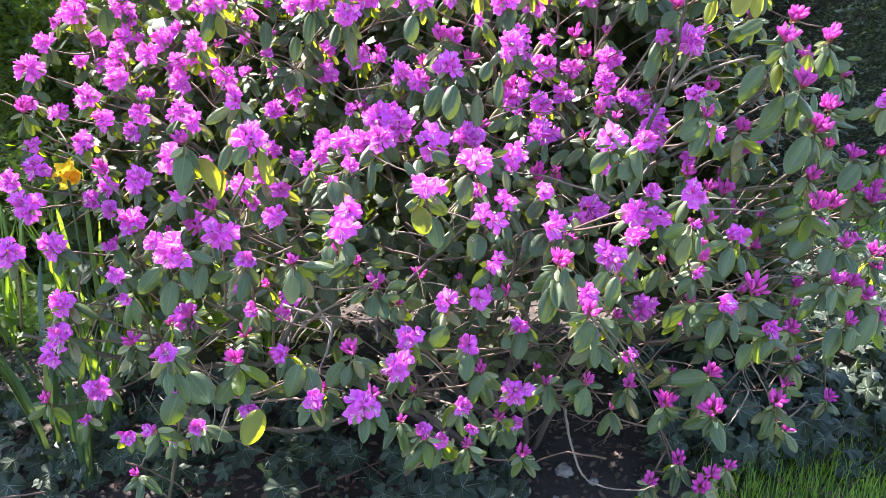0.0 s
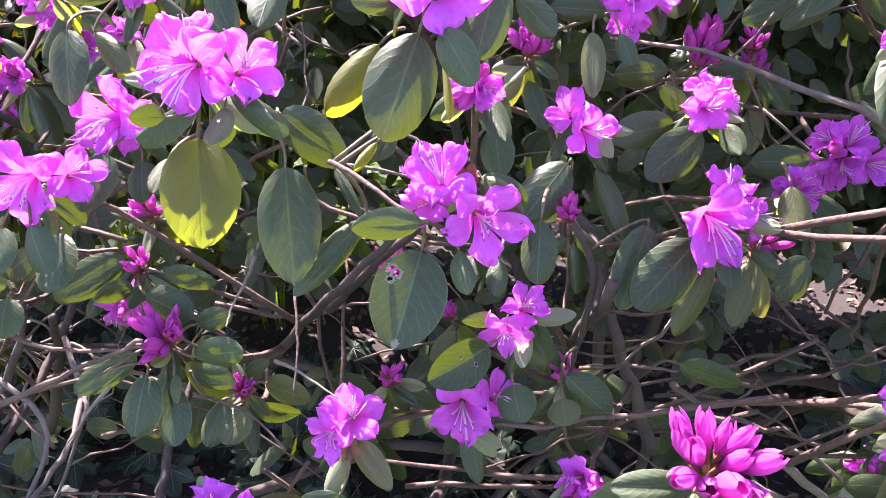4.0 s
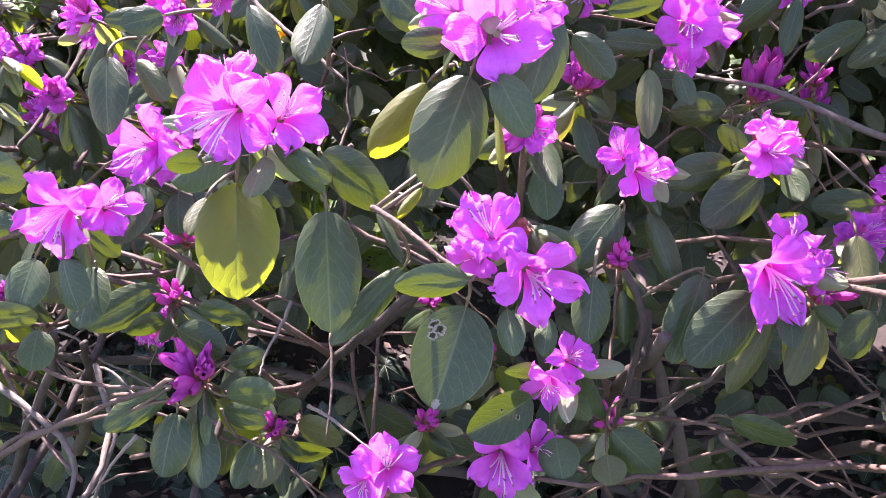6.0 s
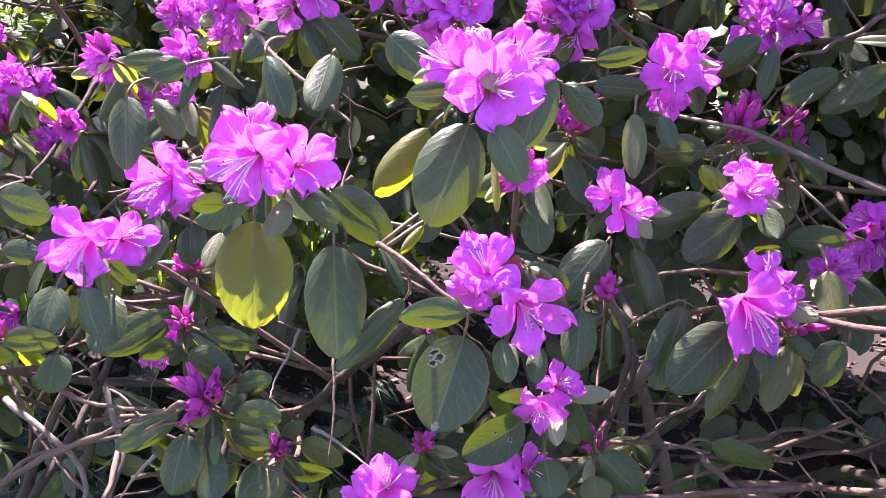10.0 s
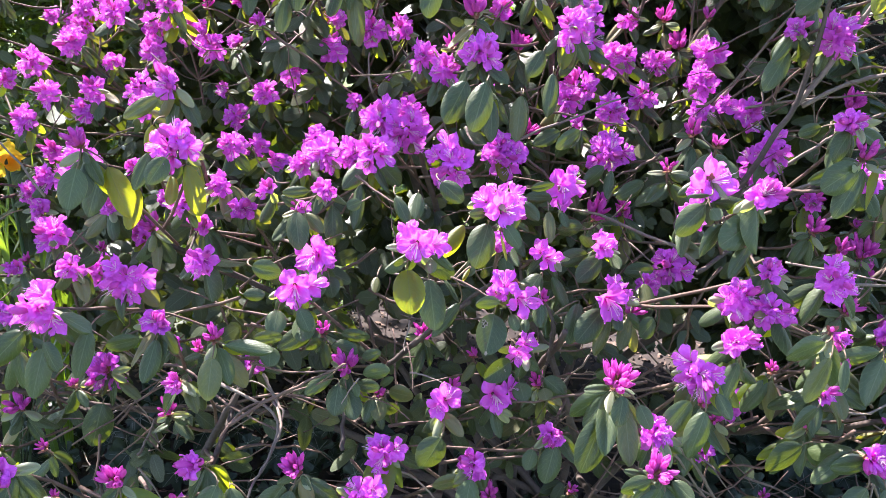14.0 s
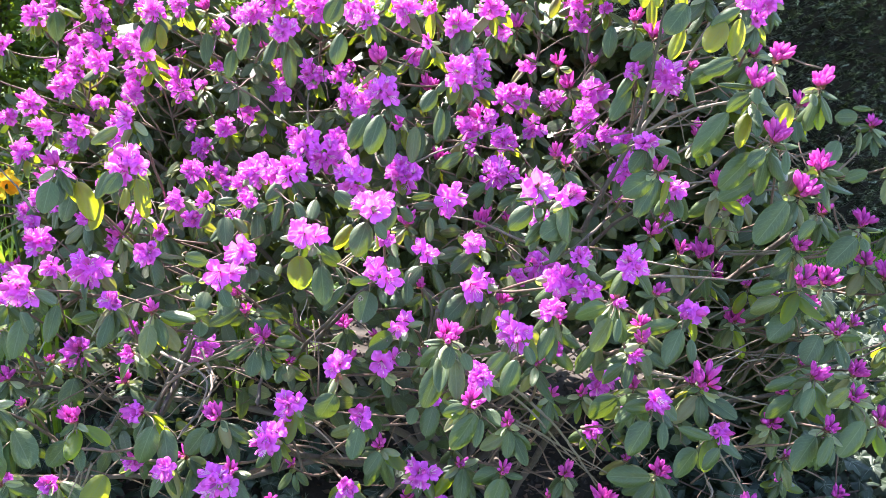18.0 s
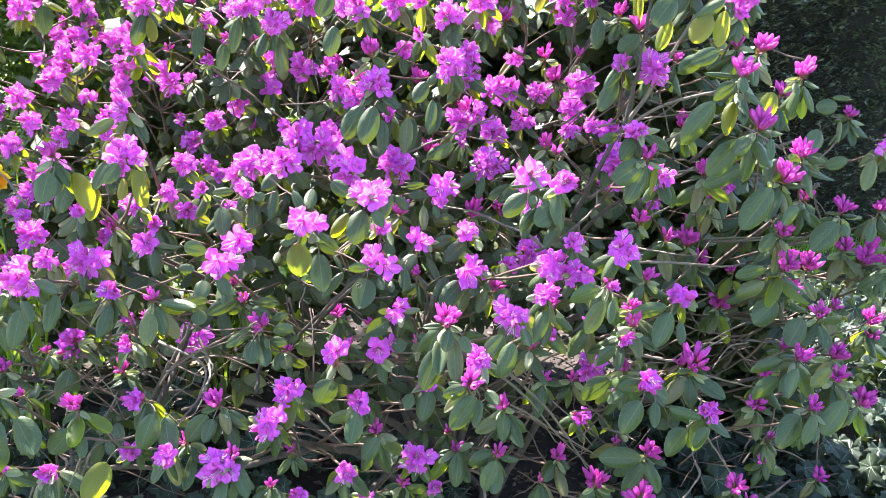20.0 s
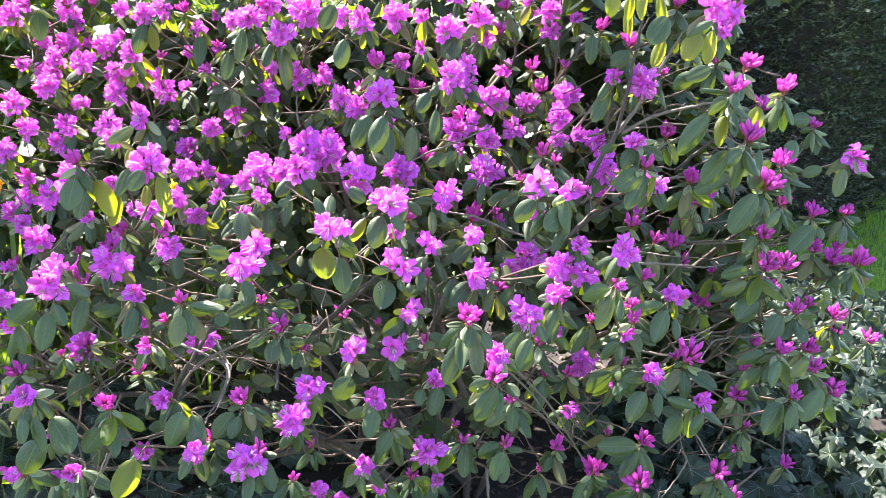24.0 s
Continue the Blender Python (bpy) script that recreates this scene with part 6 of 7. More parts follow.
        # the tone thin is the backlit copy, commoner at the upper left
        add_leaf(sh, ROOT, base, base + d * ln, ln * r.uniform(0.37, 0.47), facing, r.randrange(6), r.choice(("under", "under", "thin", "thin") + (("thin",) * 3 if place.x < -0.2 and place.z > 1.1 else ()) + ("",) * 16))

# leaves placed one by one, each on the shoot that bears it
stalks = bmesh.new()


def stalk(neck, base, tip):
    """A short bent stalk from a leaf back to the wood that bears it."""
    goal = min([neck] + [q for q in STEMS if abs(q.x - base.x) < 0.05 and abs(q.z - base.z) < 0.05], key=lambda q: (q - base).length)
    back = (base - tip).normalized()
    if (goal - base).length > 0.045:
        goal = base + (back * 0.4 + Vector((0, 1, -0.2))).normalized() * 0.035
    line = bend(base + back * 0.001, base + back * min(0.012, (goal - base).length * 0.5) + Vector((0, 0.003, 0)), goal, 5)
    tube_into(stalks, [p - ROOT for p in line], [0.0008, 0.0009, 0.0010, 0.0011, 0.0012, 0.0013], 5)


eaten = 0
for i, (base, tip, width, tone) in enumerate(HAND):
    neck, sh = min(MADE, key=lambda q: (q[0] - base).length)
    facing = Vector((rng.uniform(-0.1, 0.25), -1, rng.uniform(-0.1, 0.4)))
    stalk(neck, base, tip)
    if i < 2:
        facing, tone = Vector((0.35, -1, -0.05)), ("thin", "")[i]
    if tone == "eaten":
        part("leaf", EATEN[eaten % 2], sh, blade(base - ROOT, tip - ROOT, facing), "green leaf with holes eaten by insects", (width, (tip - base).length, (tip - base).length))
        eaten += 1
        continue
    add_leaf(sh, ROOT, base, tip, width, facing, (0, 0, 1, 3)[i % 4], tone)

tagged(part("stalk_mass", mesh_of("stalk_mass", stalks, PETIOLE), bush), kind="stuff")

# open flowers placed one by one
for i, (place, radius, face) in enumerate(BLOOMS):
    neck, sh = min(MADE, key=lambda q: (q[0] - place).length)
    part("flower", OPEN[i % 8], sh, Matrix.Translation(place - ROOT) @ aim(face, spin=rng.uniform(0, 6.3)), scale=(radius,) * 3)

# places that the sun reaches through gaps in the foliage
SUNNY = [HAND[0][0].lerp(HAND[0][1], 0.5), HAND[1][0].lerp(HAND[1][1], 0.5)] + [BLOOMS[i][0] for i in (0, 1, 17, 20, 23, 31)]
SUNNY += [q[0] for q in SHOOTS if q[2] != "bud" and q[0].x < -0.55 and q[0].z > 1.12]
SUNNY += [q[0] for q in SHOOTS if q[2] != "bud" and -0.55 <= q[0].x < 0.45 and q[0].z > 1.02][::2]
SUNNY += [q[0] for q in SHOOTS if q[2] != "bud" and q[0].z <= 1.02][::4]

# leaves and twigs deep inside, past counting
verts, faces, uvl = [], [], []
for _ in range(3000):
    x, z = rng.uniform(-1.4, 1.05), 0.2 + 1.4 * rng.random()
    if x > 0.55 and z < 0.5:
        continue
    if min((q[0].x - x) ** 2 + (q[0].z - z) ** 2 for q in SHOOTS) > 0.012:
        continue
    if rng.random() < (0.85 if x > 0.3 else (0.65 if x < -0.55 else (0.5 if z < 1.0 else 0.25))):
        continue
    y = face_depth(x, z) + (0.14 if x < -0.2 and z > 0.9 else 0.26) + 0.7 * rng.random()
    c = Vector((x, y, z))
    if any((c - p - TO_SUN * (c - p).dot(TO_SUN)).length < 0.055 and (c - p).dot(TO_SUN) > -0.02 for p in SUNNY):
        continue
    for k in range(5):
        a = rng.uniform(0, 6.3)
        d = Vector((math.cos(a) * 0.8, math.sin(a) * 0.5 - 0.1, -rng.uniform(0.1, 1.0))).normalized()
        ln = rng.uniform(0.035, 0.06)
        m = blade(c + d * 0.008, c + d * (0.008 + ln), (rng.uniform(-0.8, 0.8), -rng.uniform(0.1, 1), rng.uniform(0.1, 1)))
        pts, uvs = leaf_points(0.55, 0.25, 0.1, rng.uniform(-0.2, 0.2), rng)
        pts, uvs = [pts[i][::3] for i in (0, 2, 4, 6, 8, 9)], [uvs[i][::3] for i in (0, 2, 4, 6, 8, 9)]
        i0, wdt = len(verts), len(pts[0])
        verts += [m @ (Vector(p) * ln) - ROOT for q in pts for p in q]
        for a_ in range(len(pts) - 1):
            for b_ in range(wdt - 1):
                q = [(a_, b_), (a_ + 1, b_), (a_ + 1, b_ + 1), (a_, b_ + 1)]
                faces.append([i0 + u * wdt + v for u, v in q])
                uvl += [uvs[u][v] for u, v in q]
# the far side of the shrub
for _ in range(2600):
    a = rng.uniform(0.25, math.pi - 0.25)
    h = 0.25 + 1.15 * rng.random()
    w = math.sqrt(max(0.1, 1 - (h / 1.75) ** 2))
    back = Vector((math.cos(a) * 1.25 * w - 0.1, 2.25 + math.sin(a) * 0.95 * w - 0.25 * rng.random(), h))
    gap = any((back - p - TO_SUN * (back - p).dot(TO_SUN)).length < 0.06 for p in SUNNY)
    for k in range(0 if (gap and a > 1.3) or (a > 1.9 and rng.random() < 0.5) else (9 if a < 1.3 else 6)):
        d = Vector((rng.uniform(-1, 1), rng.uniform(-1, 1), -rng.uniform(0.1, 1.0))).normalized()
        ln = rng.uniform(0.06, 0.09)
        m = blade(back, back + d * ln, (rng.uniform(-0.6, 0.6), rng.uniform(-1, 1), 1))
        i0 = len(verts)
        verts += [m @ (Vector(p) * ln) - ROOT for q in pts for p in q]
        for a_ in range(len(pts) - 1):
            for b_ in range(wdt - 1):
                q = [(a_, b_), (a_ + 1, b_), (a_ + 1, b_ + 1), (a_, b_ + 1)]
                faces.append([i0 + u * wdt + v for u, v in q])
                uvl += [uvs[u][v] for u, v in q]
# an unseen crown above, its extent made up, added to shade the face
for _ in range(2300):
    c = Vector((rng.uniform(-3.0, 1.0), rng.uniform(1.5, 3.3), rng.uniform(1.5, 1.95)))
    if ((c.x + 1.0) / 2.0) ** 2 + ((c.y - 2.4) / 0.9) ** 2 > 1 or any((c - p - TO_SUN * (c - p).dot(TO_SUN)).length < 0.06 for p in SUNNY):
        continue
    for k in range(6):
        a = rng.uniform(0, 6.3)
        d = Vector((math.cos(a), math.sin(a), -rng.uniform(0.0, 0.9))).normalized()
        ln = rng.uniform(0.05, 0.075)
        m = blade(c, c + d * ln, (rng.uniform(-0.5, 0.5), rng.uniform(-0.5, 0.5), 1))
        i0 = len(verts)
        verts += [m @ (Vector(p) * ln) - ROOT for q in pts for p in q]
        for a_ in range(len(pts) - 1):
            for b_ in range(wdt - 1):
                q = [(a_, b_), (a_ + 1, b_), (a_ + 1, b_ + 1), (a_, b_ + 1)]
                faces.append([i0 + u * wdt + v for u, v in q])
                uvl += [uvs[u][v] for u, v in q]


def tangle(count, seed):
    """Fine twigs that cross inside the shrub."""
    r = random.Random(seed)
    bm = bmesh.new()
    for _ in range(count):
        x, z = r.uniform(-1.2, 1.0), r.uniform(0.2, 1.4)
        if min((q[0].x - x) ** 2 + (q[0].z - z) ** 2 for q in SHOOTS) > 0.008:
            continue
        a = Vector((x, face_depth(x, z) + r.uniform(0.03, 0.4), z))
        b = a + Vector((r.uniform(-0.22, 0.22), r.uniform(-0.05, 0.15), r.uniform(-0.2, 0.12)))
        line = [p + Vector((r.uniform(-1, 1), r.uniform(-1, 1), r.uniform(-1, 1))) * 0.004 - ROOT for p in bend(a, (a + b) / 2 + Vector((0, 0, r.uniform(-0.05, 0.05))), b, 6)]
        w = r.uniform(0.0008, 0.0024)
        tube_into(bm, line, [w * (1.3 - 0.1 * i) for i in range(7)], 4, r.choice((0, 0, 0, 0, 0, 0, 1)))
    tagged(part("twig_tangle", mesh_of("twig_tangle", bm, TWIG, PALE), bush), kind="stuff")


tangle(750, 12)
me = bpy.data.meshes.new("inner_foliage")
me.from_pydata(verts, [], faces)
lay = me.uv_layers.new(name="UVMap")
lay.data.foreach_set("uv", [c for uv in uvl for c in uv])
# darkened leaf copy, so the interior shade is partly in the colour
me.materials.append(LEAF_IN_SHADED)
me.polygons.foreach_set("use_smooth", [True] * len(me.polygons))
tagged(part("inner_foliage", me, bush), kind="stuff")


# ---- ivy ----
IVY = plain_material("ivy_leaf", (0.008, 0.016, 0.011), (0.034, 0.048, 0.030), 30.0, 0.5, 0.08, (0.2, 0.3, 0.05))
IVY.node_tree.nodes["Principled BSDF"].inputs["Specular IOR Level"].default_value = 0.28
IVY_VEIN = plain_material("ivy_vein", (0.10, 0.125, 0.08), (0.18, 0.21, 0.14), 50.0, 0.6)


def ivy_mesh(seed):
    """A five-lobed ivy leaf, 1 across, its stalk at the origin and its face to +z."""
    r = random.Random(seed)
    lobes = ((0.0, 0.80), (0.82, 0.64), (1.70, 0.52), (2.5, 0.44))
    def reach(a):
        a = abs(a)
        best = 0.40
        for la, lr in lobes:
            best = max(best, lr - (lr - 0.38) * (abs(a - la) / 0.46) ** 0.95)
        return best
    bm = bmesh.new()
    n = 44
    wob = [r.uniform(0.95, 1.05) for _ in range(n)]
    rings = []
    for f in (0.0, 0.35, 0.7, 1.0):
        row = []
        for i in range(n):
            a = -math.pi + 2 * math.pi * i / n
            d = reach(a) * f * wob[i] * (0.35 if abs(a) > 2.9 else 1)
            z = 0.10 * math.sin(a * 2.5 + seed) * f * f - 0.16 * d * d + 0.05 * math.cos(a * 5) * f
            row.append((math.sin(a) * d, math.cos(a) * d, z))
        rings.append(row)
    centre = bm.verts.new((0, 0, 0))
    vs = [[bm.verts.new(p) for p in row] for row in rings[1:]]
    for i in range(n):
        k = (i + 1) % n
        bm.faces.new((centre, vs[0][k], vs[0][i]))
        for a, b in zip(vs, vs[1:]):
            bm.faces.new((a[i], a[k], b[k], b[i]))
    bmesh.ops.recalc_face_normals(bm, faces=bm.faces)
    for la, lr in ((0, 0.74), (0.82, 0.57), (-0.82, 0.57), (1.70, 0.42), (-1.70, 0.42)):
        tube_into(bm, [(math.sin(la) * lr * t, math.cos(la) * lr * t, 0.012 - 0.16 * (lr * t) ** 2 + 0.05 * math.cos(la * 5) * t) for t in (0, 0.35, 0.7, 1)], [0.010, 0.009, 0.007, 0.003], 4, 1)
    tube_into(bm, bend((0, 0, 0), (0, -0.2, -0.05), (0, -0.35, -0.4), 3), [0.014, 0.013, 0.013, 0.013], 4, 1)
    return mesh_of("ivy_leaf", bm, IVY, IVY_VEIN)


IVIES = [ivy_mesh(i) for i in range(4)]


def ivy_patch(count, region, rise, sizes, seed, label, singly=200):
    """Ivy that creeps over the ground; region: x and y of a try; the nearest leaves are parts, the rest one mass."""
    r = random.Random(seed)
    ob = tagged(new("ivy"), label, "ivy")
    spots = []
    while len(spots) < count:
        q = region(r)
        spots.append(Vector((q[0], q[1], ground_z(*q) + r.uniform(*rise))))
    spots.sort(key=lambda p: p.y - 0.6 * p.z)
    base = spots[0].copy()
    base.z = ground_z(base.x, base.y)
    ob.location = base
    verts, faces, kinds = [], [], []
    for k, p in enumerate(spots):
        n = Vector((r.uniform(-0.7, 0.7), r.uniform(-1.1, 0.3), r.uniform(0.5, 1.3)))
        d = Vector((r.uniform(-1, 1), r.uniform(-0.9, 0.3), r.uniform(-0.8, 0.1)))
        m, size, me = blade(p - base, p - base + d, n), r.uniform(*sizes) * r.uniform(0.75, 1.1), IVIES[r.randrange(len(IVIES))]
        if k < singly:
            part("leaf", me, ob, m, scale=(size,) * 3)
            continue
        i = len(verts)
        verts += [m @ (v.co * size) for v in me.vertices]
        faces += [[i + v for v in f.vertices] for f in me.polygons]
        kinds += [f.material_index for f in me.polygons]
    if faces:
        me = bpy.data.meshes.new("leaf_mass")
        me.from_pydata(verts, [], faces)
        me.materials.append(IVY)
        me.materials.append(IVY_VEIN)
        me.polygons.foreach_set("material_index", kinds)
        me.polygons.foreach_set("use_smooth", [True] * len(faces))
        tagged(part("leaf_mass", me, ob), kind="stuff")
    for k in range(14):
        p, q = r.choice(spots), r.choice(spots)
        if (p - q).length < 0.7:
            bm = bmesh.new()
            tube_into(bm, [v - base for v in bend(p - Vector((0, 0, 0.03)), (p + q) / 2 + Vector((0, 0, -0.05)), q - Vector((0, 0, 0.03)), 6)], [0.0025] * 7, 5)
            part("runner", mesh_of("runner", bm, TWIG), ob)
    return ob


for k, (a, b, c, d) in enumerate(((0.6, 1.55, 1.93, 2.6), (0.95, 2.3, 2.5, 3.4))):
    ivy_patch(480 + 260 * k, lambda r: (r.uniform(a, b), r.uniform(c, d)), (0.02, 0.2), (0.055, 0.1), 5 + 9 * k, "grey-green creeping ivy carpeting the ground beside the lawn", 150 - 50 * k)
ivy_patch(380, lambda r: (r.uniform(-1.5, 0.2), r.uniform(1.7, 2.3)), (0.02, 0.14), (0.05, 0.095), 6, "dark creeping ivy at the foot of the shrub", 150)
ivy_patch(350, lambda r: (r.uniform(1.2, 2.1), r.uniform(3.3, 4.0)), (0.02, 0.16), (0.055, 0.1), 41, "sunlit creeping ivy at the edge of the lawn", 60)

# ---- grass ----
GRASS = plain_material("grass_blade", (0.05, 0.12, 0.015), (0.16, 0.26, 0.05), 3.0, 0.5, 0.45, (0.50, 0.70, 0.05))


def grass(name, count, place, tall, wide, seed, label):
    r = random.Random(seed)
    verts, faces = [], []
    for _ in range(count):
        x, y = place(r)
        h, a, w = r.uniform(*tall), r.uniform(0, 6.3), wide * r.uniform(0.6, 1.2)
        base = Vector((x, y, ground_z(x, y)))
        lean = Vector((math.cos(a), math.sin(a), 0)) * h * r.uniform(0.15, 0.7)
        side = Vector((-math.sin(a), math.cos(a), 0)) * w
        i = len(verts)
        mid = base + lean * 0.35 + Vector((0, 0, h * 0.62))
        verts += [base - side, base + side, mid + side * 0.7, mid - side * 0.7, base + lean + Vector((0, 0, h * 0.95))]
        faces += [(i, i + 1, i + 2, i + 3), (i + 3, i + 2, i + 4)]
    me = bpy.data.meshes.new(name)
    me.from_pydata(verts, [], faces)
    me.materials.append(GRASS)
    return tagged(new(name, me), label, "grass", kind="stuff")


grass("grass_tuft", 2600, lambda r: (r.uniform(0.72, 1.75), r.uniform(1.5, 2.05)), (0.05, 0.15), 0.0016, 8, "longer green grass blades at the bed's edge")
grass("lawn_grass", 34000, lambda r: (r.uniform(1.5, 3.9), r.uniform(3.0, 5.9)), (0.025, 0.06), 0.0022, 9, "short sunlit lawn grass")

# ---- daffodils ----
# one leaf in two copies: darkened for shade, brighter and more translucent for sun
STRAP = plain_material("shaded_daffodil_leaf", (0.022, 0.045, 0.025), (0.05, 0.09, 0.045), 25.0, 0.45, 0.05, (0.35, 0.5, 0.04))
STRAP_SUNNY = plain_material("sunlit_daffodil_leaf", (0.025, 0.055, 0.02), (0.055, 0.10, 0.035), 25.0, 0.45, 0.28, (0.50, 0.74, 0.03))
YELLOW = plain_material("daffodil_petal", (0.75, 0.50, 0.02), (0.85, 0.66, 0.05), 60.0, 0.5, 0.4, (0.95, 0.7, 0.05))
ORANGE = plain_material("daffodil_trumpet", (0.80, 0.30, 0.01), (0.88, 0.42, 0.02), 60.0, 0.5, 0.4, (0.95, 0.5, 0.02))


def daffodil(x, y, tall, leaves, bloom, seed, wide=0.006):
    r = random.Random(seed)
    z0 = ground_z(x, y)
    ob = tagged(new("daffodil"), "daffodil with green strap leaves" + (" and a yellow bloom" if bloom else " growing beside the shrub"), "daffodil", "daffodils by the shrub")
    ob.location = (x, y, z0)
    for k in range(leaves):
        a, h = r.uniform(0, 6.3), tall * r.uniform(0.7, 1.05)
        out = Vector((math.cos(a), math.sin(a), 0))
        line = bend((out.x * 0.015, out.y * 0.015, -0.01), out * 0.04 + Vector((0, 0, h * 0.7)), out * r.uniform(0.05, 0.22) + Vector((0, 0, h)), 7)
        side = Vector((-out.y, out.x, 0))
        bm = bmesh.new()
        rows = [[p - side * wide * w + out * 0.002, p, p + side * wide * w + out * 0.002] for p, w in zip(line, (0.8, 1, 1.1, 1.1, 1.05, 0.95, 0.75, 0.1))]
        grid_into(bm, rows, [[(i / 7, j / 2) for j in range(3)] for i in range(8)])
        # broad plants without bloom take the shaded copy, the others the sunlit one
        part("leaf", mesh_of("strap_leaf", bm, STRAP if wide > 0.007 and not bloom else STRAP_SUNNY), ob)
    if bloom:
        top = Vector((0.02, -0.03, tall * 0.98))
        bm = bmesh.new()
        tube_into(bm, bend((0, 0, 0), (0.0, 0.0, tall * 0.8), top, 6), [0.004] * 7, 6)
        part("stalk", mesh_of("stalk", bm, STRAP), ob)
        rr = random.Random(3)
        bm = bmesh.new()
        n = 14
        rings = [[(math.cos(2 * math.pi * i / n) * q, math.sin(2 * math.pi * i / n) * q, zz) for i in range(n + 1)] for q, zz in ((0.02, -0.14), (0.22, -0.1), (0.3, 0.2), (0.32, 0.5), (0.42, 0.68))]
        grid_into(bm, rings, [[(0, 0)] * (n + 1)] * 5)
        trumpet = part("bloom", mesh_of("trumpet", bm, ORANGE), ob, Matrix.Translation(top) @ aim((0.9, -0.5, -0.1)), "orange trumpet", (0.042,) * 3)
        for k in range(6):
            bm = bmesh.new()
            grid_into(bm, *petal_rows(math.pi * k / 3, 1.0, 0.36, 0.7, 0.1, rr))
            part("petal", mesh_of("petal", bm, YELLOW), trumpet)
    return ob


for i in range(15):
    q = random.Random(60 + i)
    daffodil(q.uniform(-1.75, -0.55), q.uniform(2.3, 2.95), q.uniform(0.5, 0.72), 6, i in (3, 8), i)
daffodil(-0.985, 1.985, 0.87, 7, True, 31, 0.008)
daffodil(-1.0, 1.8, 0.62, 9, False, 32, 0.008)
daffodil(-1.1, 1.86, 0.64, 8, False, 33, 0.008)

# ---- shrubs across the garden ----
FAR_LEAF = leaf_material("far_leaf", (0.012, 0.024, 0.007), (0.045, 0.075, 0.018), (0.46, 0.62, 0.02), 0.2, per_island=True, rough=0.75)


def garden_shrub(x, y, wide, tall, count, seed):
    r = random.Random(seed)
    ob = tagged(new("garden_shrub"), "loose leafy green shrub in sunlight across the garden", "shrub", "shrubs across the garden")
    z0 = ground_z(x, y)
    ob.location = (x, y, z0)
    limbs = []
    for k in range(7):
        a = 2.4 * k
        end = Vector((math.cos(a) * wide * 0.4 * r.uniform(0.5, 1), math.sin(a) * wide * 0.35, tall * r.uniform(0.6, 0.9)))
        line = bend((0.03 * math.cos(a), 0.03 * math.sin(a), -0.03), (end.x * 0.3, end.y * 0.3, end.z * 0.6), end, 6)
        bm = bmesh.new()
        tube_into(bm, line, [0.014 - 0.0016 * i for i in range(7)], 6)
        part("branch", mesh_of("branch", bm, STEM), ob)
        limbs += line[2:]
    verts, faces, uvl = [], [], []
    for _ in range(count):
        c = r.choice(limbs) + Vector((r.gauss(0, wide * 0.16), r.gauss(0, wide * 0.14), r.gauss(0, tall * 0.15)))
        if c.z < 0.04:
            continue
        d = Vector((r.uniform(-1, 1), r.uniform(-1, 1), r.uniform(-0.8, 0.4))).normalized()
        ln = r.uniform(0.05, 0.09)
        m = blade(c, c + d * ln, (r.uniform(-1, 1), r.uniform(-1, 1), 1))
        i = len(verts)
        verts += [m @ (Vector(p) * ln) for p in ((0, 0, 0), (-0.24, 0.45, 0.05), (0, 0.5, 0), (0.24, 0.45, 0.05), (0, 1, -0.05))]
        faces += [(i, i + 2, i + 1), (i, i + 3, i + 2), (i + 1, i + 2, i + 4), (i + 2, i + 3, i + 4)]
        for tri in ((0, 2, 1), (0, 3, 2), (1, 2, 4), (2, 3, 4)):
            uvl += [((0, 0.5), (0.5, 0.05), (0.5, 0.5), (0.5, 0.95), (1, 0.5))[t] for t in tri]
    me = bpy.data.meshes.new("shrub_leaves")
    me.from_pydata(verts, [], faces)
    lay = me.uv_layers.new(name="UVMap")
    lay.data.foreach_set("uv", [c for uv in uvl for c in uv])
    me.materials.append(FAR_LEAF)
    tagged(part("foliage", me, ob), kind="stuff")


# the two over 2 m tall are heightened out of view to cast shade
for i, (x, y, wide, tall) in enumerate(((-3.2, 4.9, 1.6, 2.7), (-1.7, 5.3, 1.5, 1.3), (-0.6, 5.4, 1.6, 1.5), (-2.1, 3.6, 0.8, 0.7), (-3.3, 3.4, 1.5, 2.5), (-4.4, 6.9, 2.2, 1.9), (-2.7, 7.2, 2.2, 1.8), (-1.0, 7.0, 2.2, 1.9), (-2.75, 5.75, 1.5, 1.6), (-2.05, 6.2, 1.5, 1.6), (-3.9, 8.3, 2.4, 2.0))):
    garden_shrub(x, y, wide, tall, (3200 if i < 8 else 8000) if tall < 2 else 9000, 70 + i)

COVER = leaf_material("cover_leaf", (0.02, 0.045, 0.008), (0.06, 0.11, 0.02), (0.55, 0.78, 0.02), 0.4, per_island=True, rough=0.6)


